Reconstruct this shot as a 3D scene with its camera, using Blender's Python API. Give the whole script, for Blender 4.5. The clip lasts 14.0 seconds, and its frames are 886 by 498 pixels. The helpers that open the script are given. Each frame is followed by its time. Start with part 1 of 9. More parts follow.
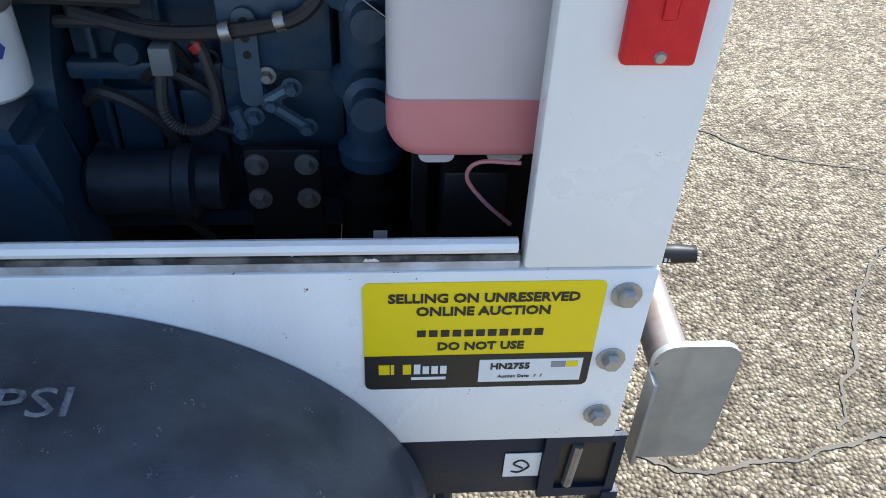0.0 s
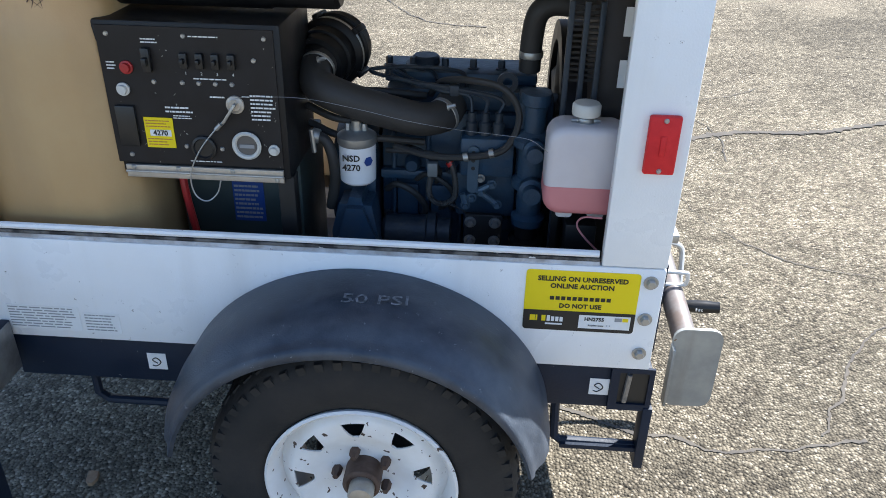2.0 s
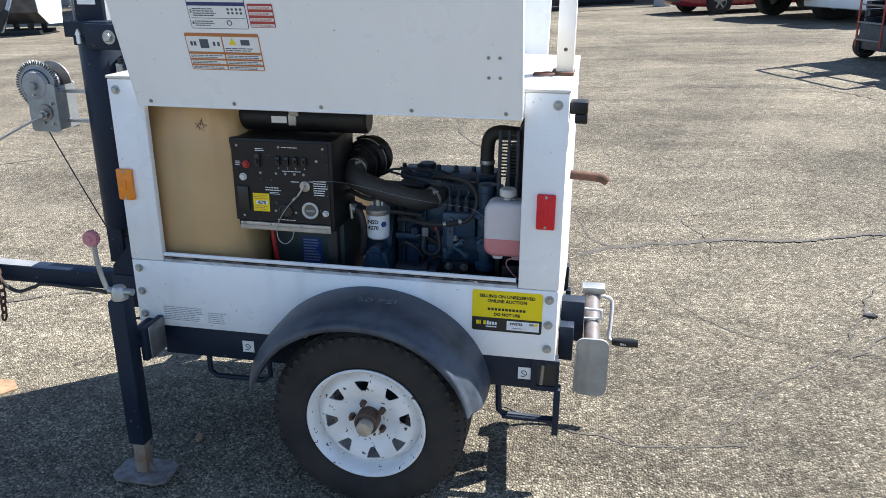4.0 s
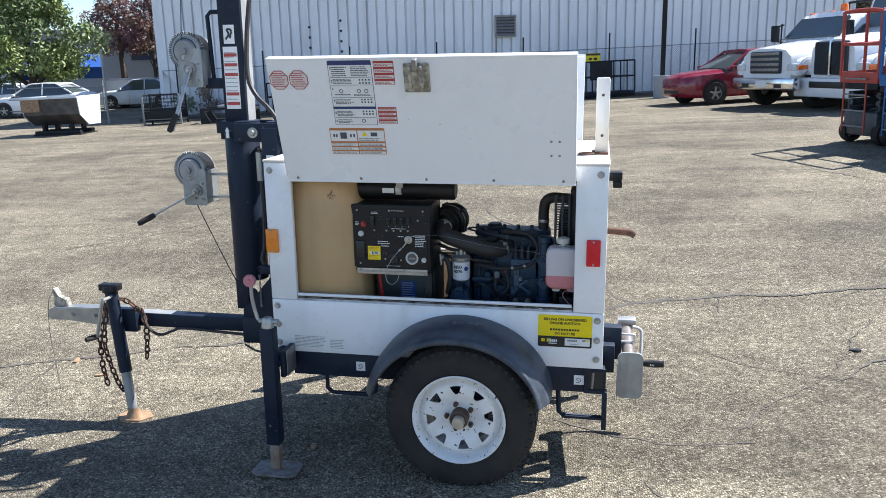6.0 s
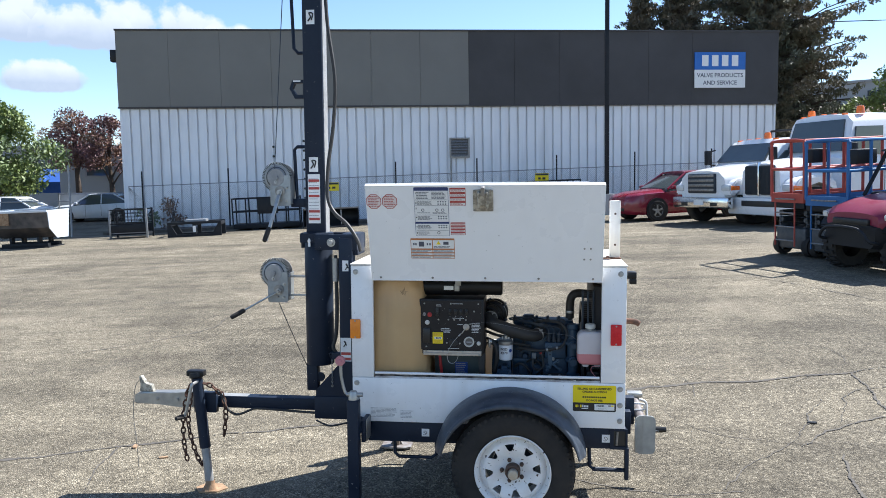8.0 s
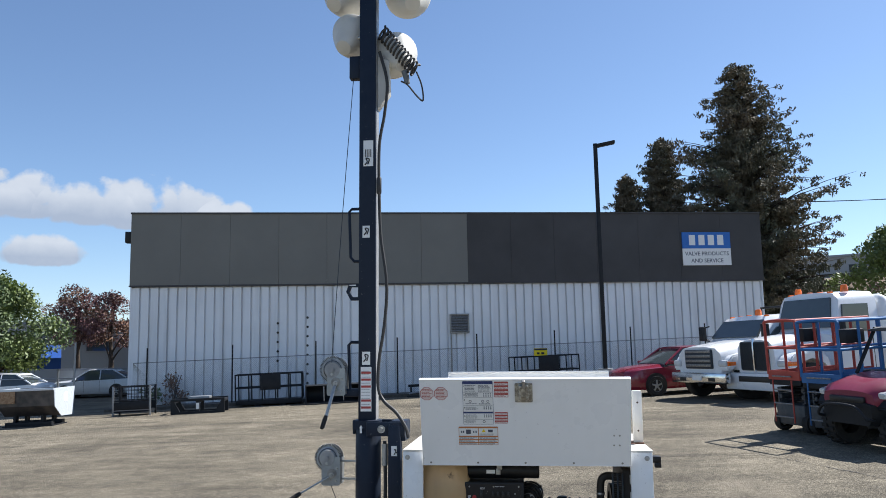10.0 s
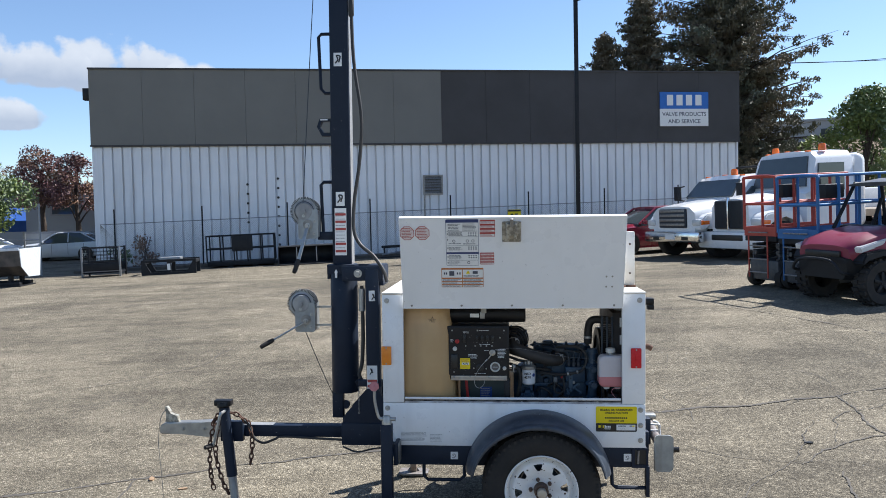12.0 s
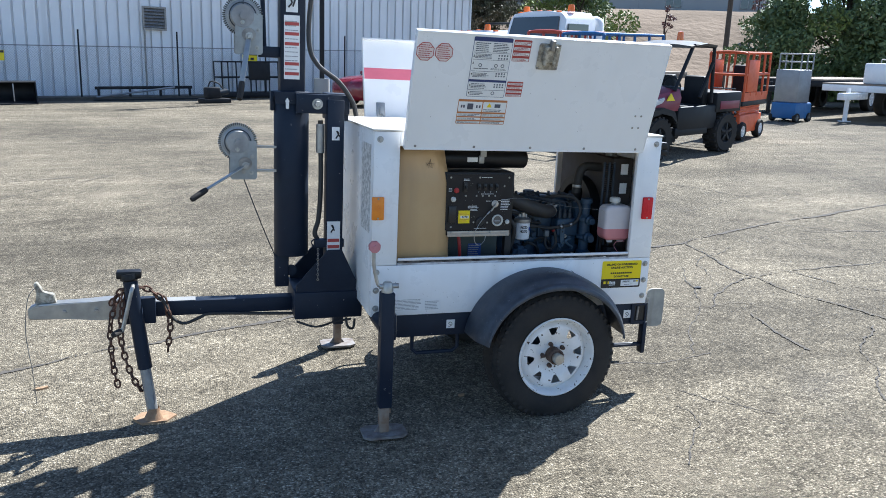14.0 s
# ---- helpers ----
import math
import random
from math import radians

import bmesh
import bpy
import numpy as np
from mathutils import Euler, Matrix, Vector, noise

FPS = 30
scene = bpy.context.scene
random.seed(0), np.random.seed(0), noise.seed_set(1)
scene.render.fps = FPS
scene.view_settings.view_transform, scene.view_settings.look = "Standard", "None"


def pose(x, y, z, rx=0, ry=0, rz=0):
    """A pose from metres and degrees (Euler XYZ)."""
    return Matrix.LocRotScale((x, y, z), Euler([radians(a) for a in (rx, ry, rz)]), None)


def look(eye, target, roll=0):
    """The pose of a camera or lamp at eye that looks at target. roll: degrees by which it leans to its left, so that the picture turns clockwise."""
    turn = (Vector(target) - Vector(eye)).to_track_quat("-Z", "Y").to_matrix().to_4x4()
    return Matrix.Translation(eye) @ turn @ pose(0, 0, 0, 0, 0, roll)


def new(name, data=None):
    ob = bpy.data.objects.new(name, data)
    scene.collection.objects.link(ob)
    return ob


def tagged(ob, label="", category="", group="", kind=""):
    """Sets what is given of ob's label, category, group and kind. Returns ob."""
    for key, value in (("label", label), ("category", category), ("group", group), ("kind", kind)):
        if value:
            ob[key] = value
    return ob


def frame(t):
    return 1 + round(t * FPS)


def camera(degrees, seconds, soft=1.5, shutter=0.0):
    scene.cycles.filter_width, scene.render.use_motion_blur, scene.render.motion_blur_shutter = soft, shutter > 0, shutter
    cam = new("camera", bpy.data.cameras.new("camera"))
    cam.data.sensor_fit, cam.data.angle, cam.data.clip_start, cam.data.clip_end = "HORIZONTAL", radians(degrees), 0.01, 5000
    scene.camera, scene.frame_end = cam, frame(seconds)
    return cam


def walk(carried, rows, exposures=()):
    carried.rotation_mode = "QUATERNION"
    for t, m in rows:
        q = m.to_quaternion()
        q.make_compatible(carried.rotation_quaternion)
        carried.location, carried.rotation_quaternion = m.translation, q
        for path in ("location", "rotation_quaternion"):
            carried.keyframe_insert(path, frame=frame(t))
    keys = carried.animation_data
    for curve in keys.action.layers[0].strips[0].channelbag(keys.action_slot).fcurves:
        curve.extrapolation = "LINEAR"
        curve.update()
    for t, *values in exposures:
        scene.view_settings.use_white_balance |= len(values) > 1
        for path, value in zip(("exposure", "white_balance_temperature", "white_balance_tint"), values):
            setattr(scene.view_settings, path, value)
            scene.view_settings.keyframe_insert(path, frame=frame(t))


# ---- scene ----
cam = camera(58.93, 14.0, soft=0.9)
ROWS = [
    (0, 0.265, -0.582, 1.303, -3.84, -38.80, -1.61),
    (0.5, 0.261, -0.805, 1.434, -2.53, -36.74, -0.97),
    (1, 0.226, -1.024, 1.525, -0.57, -34.26, -0.52),
    (1.5, 0.168, -1.256, 1.594, 1.58, -31.62, -0.51),
    (2, 0.146, -1.474, 1.652, 3.80, -29.03, -0.54),
    (2.5, 0.260, -1.716, 1.727, 6.02, -26.77, -0.56),
    (2.7, 0.340, -1.837, 1.740, 6.85, -25.90, -0.56),
    (3.2, 0.457, -2.073, 1.789, 8.81, -23.58, -0.38),
    (3.75, 0.578, -2.370, 1.837, 10.44, -20.98, 0.11),
    (4.3, 0.656, -2.663, 1.874, 11.44, -18.57, 0.66),
    (4.8, 0.658, -2.885, 1.893, 11.77, -16.76, 1.02),
    (5, 0.666, -2.976, 1.904, 11.84, -16.03, 1.14),
    (5.5, 0.589, -3.216, 1.913, 11.81, -14.56, 1.31),
    (6, 0.505, -3.482, 1.930, 11.20, -13.27, 1.36),
    (6.5, 0.459, -3.737, 1.933, 10.07, -11.94, 1.23),
    (7, 0.322, -3.982, 1.947, 8.84, -10.16, 1.08),
    (7.5, 0.101, -4.238, 1.959, 7.69, -7.95, 0.95),
    (8, 0.048, -4.537, 1.995, 6.95, -5.05, 0.93),
    (8.5, 0.002, -4.876, 2.018, 6.57, -1.89, 0.95),
    (9, -0.118, -5.076, 2.056, 6.33, 1.41, 1.08),
    (9.2, -0.140, -5.110, 2.068, 6.27, 2.74, 1.14),
    (9.7, -0.192, -5.215, 2.114, 6.26, 5.83, 1.19),
    (10.25, -0.202, -5.259, 2.174, 6.46, 8.03, 1.12),
    (10.8, -0.203, -5.217, 2.198, 6.41, 7.84, 1.03),
    (11.3, -0.229, -5.097, 2.147, 5.78, 4.61, 1.06),
    (11.5, -0.266, -5.013, 2.052, 5.41, 3.17, 1.24),
    (12, -0.311, -4.812, 1.975, 4.33, -2.39, 1.21),
    (12.5, -0.570, -4.615, 1.874, 1.15, -7.11, 0.77),
    (13, -0.992, -4.380, 1.842, -4.31, -10.18, -0.06),
    (13.5, -1.379, -4.026, 1.823, -10.66, -11.82, -0.98),
    (14, -1.908, -3.765, 1.794, -17.39, -12.80, -1.96),
]
EXPOSURES = [(0, 1.87, 6120, 10), (2.5, 1.76, 6100, 10), (5, 1.43, 6120, 10), (7.5, 1.48, 6020, 9), (9, 1.12, 6150, 10), (11.5, 0.88, 6150, 10), (12, 1.08, 6120, 10), (13, 1.38, 5900, 9), (14, 1.42, 5850, 8)]
walk(cam, [(t, pose(x, y, z, 90 + pitch, roll, yaw)) for t, x, y, z, yaw, pitch, roll in ROWS], EXPOSURES)

# ---- world and sun ----
SUN_DIR = Vector((0.81, 0.585, 1.0 * math.tan(radians(50)))).normalized()
world = bpy.data.worlds.new("sky")
scene.world = world
world.use_nodes = True
wn, wl = world.node_tree.nodes, world.node_tree.links
wn.clear()
w_out = wn.new("ShaderNodeOutputWorld")
w_bg = wn.new("ShaderNodeBackground")
w_sky = wn.new("ShaderNodeTexSky")
w_sky.sky_type = "NISHITA"
w_sky.sun_disc = False
w_sky.sun_elevation = radians(50)
w_sky.sun_rotation = math.atan2(SUN_DIR.x, SUN_DIR.y)
w_sky.air_density, w_sky.dust_density, w_sky.ozone_density = 0.85, 0.25, 2.4
w_bg.inputs["Strength"].default_value = 0.079
# a bank of small cumulus low in the sky, ragged by noise
w_co = wn.new("ShaderNodeTexCoord")


def wmath(op, a, b=None, c=None, clamp=False):
    n = wn.new("ShaderNodeMath")
    n.operation, n.use_clamp = op, clamp
    for i, v in enumerate((a, b, c)):
        if v is None:
            continue
        if isinstance(v, (int, float)):
            n.inputs[i].default_value = v
        else:
            wl.new(v, n.inputs[i])
    return n.outputs[0]


w_sep = wn.new("ShaderNodeSeparateXYZ")
wl.new(w_co.outputs["Generated"], w_sep.inputs[0])
w_az = wmath("ARCTAN2", w_sep.outputs[0], w_sep.outputs[1])
w_el = wmath("ARCSINE", w_sep.outputs[2])
w_noise = wn.new("ShaderNodeTexNoise")
w_noise.inputs["Scale"].default_value = 26.0
w_noise.inputs["Detail"].default_value = 9.0
w_noise.inputs["Roughness"].default_value = 0.55
wl.new(w_co.outputs["Generated"], w_noise.inputs["Vector"])
cloud, shade = None, None
for az, el, wide, tall in ((-34.5, 9.6, 2.6, 2.3), (-37.5, 9.5, 3.0, 1.9), (-31.0, 9.3, 2.6, 2.2), (-28.2, 9.2, 2.9, 3.0), (-24.6, 9.1, 3.2, 2.9), (-21.4, 9.0, 2.2, 1.7), (-42.0, 9.4, 3.5, 2.0), (-33.6, 6.6, 2.6, 1.5), (-37.0, 11.8, 1.6, 0.7), (70, 20, 20, 6), (150, 25, 25, 7), (-110, 22, 22, 6)):
    da = wmath("DIVIDE", wmath("SUBTRACT", w_az, radians(az)), radians(wide))
    up = wmath("SUBTRACT", w_el, radians(el))
    # rounded tops over an almost flat base
    de = wmath("MAXIMUM", wmath("DIVIDE", up, radians(tall)), wmath("DIVIDE", up, radians(-0.6)))
    one = wmath("SUBTRACT", 1.0, wmath("ADD", wmath("MULTIPLY", da, da), wmath("MULTIPLY", de, de)))
    cloud = one if cloud is None else wmath("MAXIMUM", cloud, one)
    lit = wmath("MULTIPLY", wmath("DIVIDE", up, radians(tall)), 1.5, clamp=True)
    lit = wmath("MULTIPLY", lit, wmath("GREATER_THAN", one, -0.6))
    shade = lit if shade is None else wmath("MAXIMUM", shade, lit)
w_ragged = wmath("MULTIPLY", wmath("SUBTRACT", w_noise.outputs[0], 0.5), 2.6)
w_dense = wmath("MULTIPLY", wmath("ADD", cloud, wmath("ADD", w_ragged, 0.06)), 2.4, clamp=True)
w_tone = wn.new("ShaderNodeMixRGB")
w_tone.inputs[1].default_value, w_tone.inputs[2].default_value = (2.9, 3.3, 4.0, 1), (4.9, 5.1, 5.4, 1)
wl.new(wmath("ADD", wmath("MULTIPLY", shade, 0.8), wmath("MULTIPLY", w_ragged, 0.35), clamp=True), w_tone.inputs[0])
w_mix = wn.new("ShaderNodeMixRGB")
wl.new(w_tone.outputs[0], w_mix.inputs[2])
wl.new(wmath("MULTIPLY", w_dense, 0.95), w_mix.inputs[0])
wl.new(w_sky.outputs[0], w_mix.inputs[1])
wl.new(w_mix.outputs[0], w_bg.inputs["Color"])
wl.new(w_bg.outputs[0], w_out.inputs["Surface"])

sun_data = bpy.data.lights.new("sun", "SUN")
sun_data.energy, sun_data.angle, sun_data.color = 4.5, radians(0.55), (1.0, 0.96, 0.9)
sun = new("sun", sun_data)
sun.matrix_world = look(SUN_DIR * 60, (0, 0, 0))


# ---- materials ----
def material(name, base, rough=0.5, metal=0.0, second=None, scale=6.0, amount=0.5, bump=0.0, bump_scale=80.0, chips=None, streak=None, alpha=None, space="Object", specular=0.5, trans=0.0, coat=0.0, wide=0.14):
    """Base colour broken up by noise at two scales, optional chips (colour, scale, share) and streaks (colour, scale, amount)."""
    m = bpy.data.materials.new(name)
    m.use_nodes = True
    n, l = m.node_tree.nodes, m.node_tree.links
    b = n["Principled BSDF"]
    co = n.new("ShaderNodeTexCoord")
    src = co.outputs["Object"]
    if space == "World":
        src = n.new("ShaderNodeNewGeometry").outputs["Position"]
    second = second or tuple(c * 0.82 for c in base)
    noise_a = n.new("ShaderNodeTexNoise")
    noise_a.inputs["Scale"].default_value, noise_a.inputs["Detail"].default_value, noise_a.inputs["Roughness"].default_value = scale, 6, 0.6
    l.new(src, noise_a.inputs["Vector"])
    ramp = n.new("ShaderNodeMapRange")
    ramp.inputs[1].default_value, ramp.inputs[2].default_value = 0.5 - wide, 0.5 + wide
    ramp.inputs[3].default_value, ramp.inputs[4].default_value = 0.0, amount
    l.new(noise_a.outputs[0], ramp.inputs[0])
    mix = n.new("ShaderNodeMixRGB")
    mix.inputs[1].default_value, mix.inputs[2].default_value = (*base, 1), (*second, 1)
    l.new(ramp.outputs[0], mix.inputs[0])
    colour = mix.outputs[0]
    fine = n.new("ShaderNodeTexNoise")
    fine.inputs["Scale"].default_value, fine.inputs["Detail"].default_value = bump_scale, 4
    l.new(src, fine.inputs["Vector"])
    if streak:
        s_map = n.new("ShaderNodeMapping")
        s_map.inputs["Scale"].default_value = (streak[1], streak[1], streak[1] * 0.08)
        l.new(src, s_map.inputs["Vector"])
        s_noise = n.new("ShaderNodeTexNoise")
        s_noise.inputs["Scale"].default_value, s_noise.inputs["Detail"].default_value = 1.0, 5
        l.new(s_map.outputs[0], s_noise.inputs["Vector"])
        s_rng = n.new("ShaderNodeMapRange")
        s_rng.inputs[1].default_value, s_rng.inputs[2].default_value, s_rng.inputs[4].default_value = 0.52, 0.75, streak[2]
        l.new(s_noise.outputs[0], s_rng.inputs[0])
        s_mix = n.new("ShaderNodeMixRGB")
        s_mix.inputs[2].default_value = (*streak[0], 1)
        l.new(s_rng.outputs[0], s_mix.inputs[0])
        l.new(colour, s_mix.inputs[1])
        colour = s_mix.outputs[0]
    if chips:
        vor = n.new("ShaderNodeTexVoronoi")
        vor.inputs["Scale"].default_value = chips[1]
        warp = n.new("ShaderNodeMixRGB")
        warp.blend_type, warp.inputs[0].default_value = "ADD", 0.03
        l.new(src, warp.inputs[1])
        l.new(fine.outputs[1], warp.inputs[2])
        l.new(warp.outputs[0], vor.inputs["Vector"])
        lim = n.new("ShaderNodeMath")
        lim.operation = "LESS_THAN"
        l.new(vor.outputs["Distance"], lim.inputs[0])
        rnd = n.new("ShaderNodeSeparateColor")
        l.new(vor.outputs["Color"], rnd.inputs[0])
        size = n.new("ShaderNodeMath")
        size.operation = "MULTIPLY_ADD"
        size.inputs[1].default_value, size.inputs[2].default_value = chips[2] * 2.2, -chips[2] * 1.2
        l.new(rnd.outputs[0], size.inputs[0])
        l.new(size.outputs[0], lim.inputs[1])
        c_mix = n.new("ShaderNodeMixRGB")
        c_mix.inputs[2].default_value = (*chips[0], 1)
        l.new(lim.outputs[0], c_mix.inputs[0])
        l.new(colour, c_mix.inputs[1])
        colour = c_mix.outputs[0]
    l.new(colour, b.inputs["Base Color"])
    r_rng = n.new("ShaderNodeMapRange")
    r_rng.inputs[1].default_value, r_rng.inputs[2].default_value = 0.3, 0.7
    r_rng.inputs[3].default_value, r_rng.inputs[4].default_value = max(rough - 0.08, 0.02), min(rough + 0.1, 1)
    l.new(noise_a.outputs[0], r_rng.inputs[0])
    l.new(r_rng.outputs[0], b.inputs["Roughness"])
    b.inputs["Metallic"].default_value = metal
    b.inputs["Specular IOR Level"].default_value = specular
    b.inputs["Coat Weight"].default_value = coat
    if trans:
        b.inputs["Transmission Weight"].default_value = trans
    if bump:
        bp = n.new("ShaderNodeBump")
        bp.inputs["Strength"].default_value, bp.inputs["Distance"].default_value = 1.0, bump
        l.new(fine.outputs[0], bp.inputs["Height"])
        l.new(bp.outputs[0], b.inputs["Normal"])
    return m


def asphalt(name):
    """Worn asphalt: pale aggregate set in grey binder, patches, stains."""
    m = bpy.data.materials.new(name)
    m.use_nodes = True
    n, l = m.node_tree.nodes, m.node_tree.links
    b = n["Principled BSDF"]
    pos = n.new("ShaderNodeNewGeometry").outputs["Position"]

    def noise_node(scale, detail=4):
        q = n.new("ShaderNodeTexNoise")
        q.inputs["Scale"].default_value, q.inputs["Detail"].default_value = scale, detail
        l.new(pos, q.inputs["Vector"])
        return q.outputs[0]

    def ramp_node(src, stops):
        q = n.new("ShaderNodeValToRGB")
        e = q.color_ramp.elements
        while len(e) < len(stops):
            e.new(0.5)
        for item, (p, c) in zip(e, stops):
            item.position, item.color = p, (*c, 1)
        l.new(src, q.inputs[0])
        return q.outputs[0]

    def mix_node(kind, f, a, c):
        q = n.new("ShaderNodeMixRGB")
        q.blend_type = kind
        if isinstance(f, float):
            q.inputs[0].default_value = f
        else:
            l.new(f, q.inputs[0])
        for i, v in ((1, a), (2, c)):
            if isinstance(v, tuple):
                q.inputs[i].default_value = (*v, 1)
            else:
                l.new(v, q.inputs[i])
        return q.outputs[0]

    vor = n.new("ShaderNodeTexVoronoi")
    vor.inputs["Scale"].default_value = 104.0
    l.new(pos, vor.inputs["Vector"])
    sep = n.new("ShaderNodeSeparateColor")
    l.new(vor.outputs["Color"], sep.inputs[0])
    stone = ramp_node(sep.outputs[0], [(0.0, (0.085, 0.076, 0.058)), (0.3, (0.175, 0.156, 0.118)), (0.7, (0.262, 0.235, 0.18)), (0.92, (0.4, 0.358, 0.278)), (1.0, (0.56, 0.51, 0.41))])
    edge = ramp_node(vor.outputs["Distance"], [(0.3, (1, 1, 1)), (0.78, (0.58, 0.56, 0.54))])
    colour = mix_node("MULTIPLY", 0.85, stone, edge)
    big = ramp_node(noise_node(0.35, 6), [(0.36, (0.64, 0.63, 0.62)), (0.6, (1.14, 1.12, 1.09))])
    colour = mix_node("MULTIPLY", 0.9, colour, big)
    mid = ramp_node(noise_node(3.1, 7), [(0.32, (0.76, 0.75, 0.74)), (0.62, (1.12, 1.11, 1.09))])
    colour = mix_node("MULTIPLY", 0.8, colour, mid)
    fleck = ramp_node(noise_node(17.0, 7), [(0.34, (0.68, 0.67, 0.66)), (0.62, (1.14, 1.14, 1.13))])
    colour = mix_node("MULTIPLY", 0.8, colour, fleck)
    stain = ramp_node(noise_node(0.9, 8), [(0.62, (0, 0, 0)), (0.78, (1, 1, 1))])
    colour = mix_node("MIX", mix_node("MULTIPLY", 1.0, stain, (0.35, 0.35, 0.35)), colour, (0.09, 0.085, 0.08))
    # tyre-swept streaks, pale sandy patches and small oil spots
    turn = n.new("ShaderNodeMapping")
    turn.inputs["Rotation"].default_value, turn.inputs["Scale"].default_value = (0, 0, radians(-14)), (0.22, 1.9, 1.0)
    l.new(pos, turn.inputs["Vector"])
    swept = n.new("ShaderNodeTexNoise")
    swept.inputs["Scale"].default_value, swept.inputs["Detail"].default_value, swept.inputs["Roughness"].default_value = 1.0, 8, 0.65
    l.new(turn.outputs[0], swept.inputs["Vector"])
    colour = mix_node("MULTIPLY", 0.85, colour, ramp_node(swept.outputs[0], [(0.36, (0.7, 0.69, 0.68)), (0.62, (1.12, 1.11, 1.1))]))
    sandy = ramp_node(noise_node(0.55, 7), [(0.6, (0, 0, 0)), (0.74, (0.5, 0.5, 0.5))])
    colour = mix_node("MIX", sandy, colour, (0.33, 0.28, 0.205))
    spot = n.new("ShaderNodeTexVoronoi")
    spot.inputs["Scale"].default_value = 1.7
    l.new(pos, spot.inputs["Vector"])
    colour = mix_node("MULTIPLY", 0.8, colour, ramp_node(spot.outputs["Distance"], [(0.02, (0.45, 0.44, 0.43)), (0.07, (1, 1, 1))]))
    l.new(colour, b.inputs["Base Color"])
    b.inputs["Roughness"].default_value = 0.9
    b.inputs["Specular IOR Level"].default_value = 0.25
    bp = n.new("ShaderNodeBump")
    bp.inputs["Strength"].default_value, bp.inputs["Distance"].default_value = 1.0, 0.009
    bp.invert = True
    l.new(vor.outputs["Distance"], bp.inputs["Height"])
    l.new(bp.outputs[0], b.inputs["Normal"])
    return m


M = {}
M["asphalt"] = asphalt("worn_asphalt")
M["white"] = material("white_paint", (0.87, 0.87, 0.86), 0.3, second=(0.79, 0.78, 0.75), scale=5, amount=0.5, chips=((0.12, 0.09, 0.07), 46, 0.11), streak=((0.5, 0.46, 0.4), 9, 0.2), bump=0.0004, bump_scale=220)
M["white_clean"] = material("clean_white_paint", (0.88, 0.88, 0.87), 0.3, second=(0.82, 0.82, 0.8), scale=4, amount=0.4, chips=((0.2, 0.17, 0.15), 30, 0.075), streak=((0.6, 0.58, 0.55), 7, 0.12))
M["navy"] = material("dark_navy_paint", (0.008, 0.015, 0.031), 0.5, second=(0.017, 0.026, 0.044), scale=9, amount=0.5, specular=0.28, chips=((0.32, 0.3, 0.28), 36, 0.11), bump=0.0005, bump_scale=150)
M["black"] = material("black_satin_paint", (0.007, 0.007, 0.008), 0.45, second=(0.016, 0.015, 0.015), scale=12, amount=0.5, specular=0.35, chips=((0.2, 0.19, 0.18), 26, 0.035))
M["panel"] = material("brown_black_panel", (0.013, 0.011, 0.011), 0.5, second=(0.024, 0.021, 0.02), scale=14, amount=0.6, specular=0.3, chips=((0.36, 0.34, 0.3), 75, 0.16))
M["rubber"] = material("tyre_rubber", (0.018, 0.018, 0.018), 0.8, second=(0.05, 0.043, 0.037), scale=9, amount=0.6, specular=0.35, bump=0.0012, bump_scale=120)
M["hose"] = material("hose_rubber", (0.028, 0.027, 0.026), 0.6, second=(0.045, 0.041, 0.037), scale=16, amount=0.6, bump=0.0006, bump_scale=140)
M["fender"] = material("grey_fender_plastic", (0.03, 0.039, 0.054), 0.42, second=(0.065, 0.077, 0.096), scale=16, amount=0.85, chips=((0.26, 0.27, 0.29), 60, 0.14), streak=((0.09, 0.1, 0.115), 16, 0.5), bump=0.0008, bump_scale=260)
M["wheel"] = material("white_wheel_paint", (0.82, 0.82, 0.81), 0.36, second=(0.66, 0.62, 0.56), scale=12, amount=0.4, chips=((0.07, 0.045, 0.035), 58, 0.36))
M["rust"] = material("rusty_steel", (0.13, 0.06, 0.035), 0.85, second=(0.06, 0.035, 0.025), scale=30, amount=0.9, bump=0.0015, bump_scale=160)
M["tan_rust"] = material("tan_weathered_plate", (0.36, 0.24, 0.14), 0.8, second=(0.2, 0.11, 0.06), scale=18, amount=0.8, bump=0.001, bump_scale=130)
M["zinc"] = material("zinc_plated_steel", (0.46, 0.46, 0.44), 0.42, 0.75, second=(0.32, 0.31, 0.29), scale=14, amount=0.7, chips=((0.25, 0.14, 0.07), 16, 0.05), bump=0.0004, bump_scale=180)
M["galv"] = material("galvanised_plate", (0.36, 0.38, 0.38), 0.5, 0.6, second=(0.25, 0.26, 0.26), scale=11, amount=0.7, chips=((0.2, 0.12, 0.07), 26, 0.12), streak=((0.2, 0.19, 0.17), 22, 0.5))
M["steel"] = material("dull_steel", (0.34, 0.33, 0.31), 0.5, 0.7, second=(0.2, 0.19, 0.18), scale=20, amount=0.8)
M["tank"] = material("tan_fuel_tank", (0.52, 0.35, 0.17), 0.45, second=(0.47, 0.29, 0.125), scale=3, amount=0.7, bump=0.0004, bump_scale=200, streak=((0.32, 0.22, 0.12), 10, 0.3))
M["engine"] = material("engine_blue_paint", (0.022, 0.056, 0.1), 0.42, specular=0.4, second=(0.042, 0.06, 0.08), scale=18, amount=0.7, chips=((0.1, 0.09, 0.08), 40, 0.05), bump=0.0012, bump_scale=90)
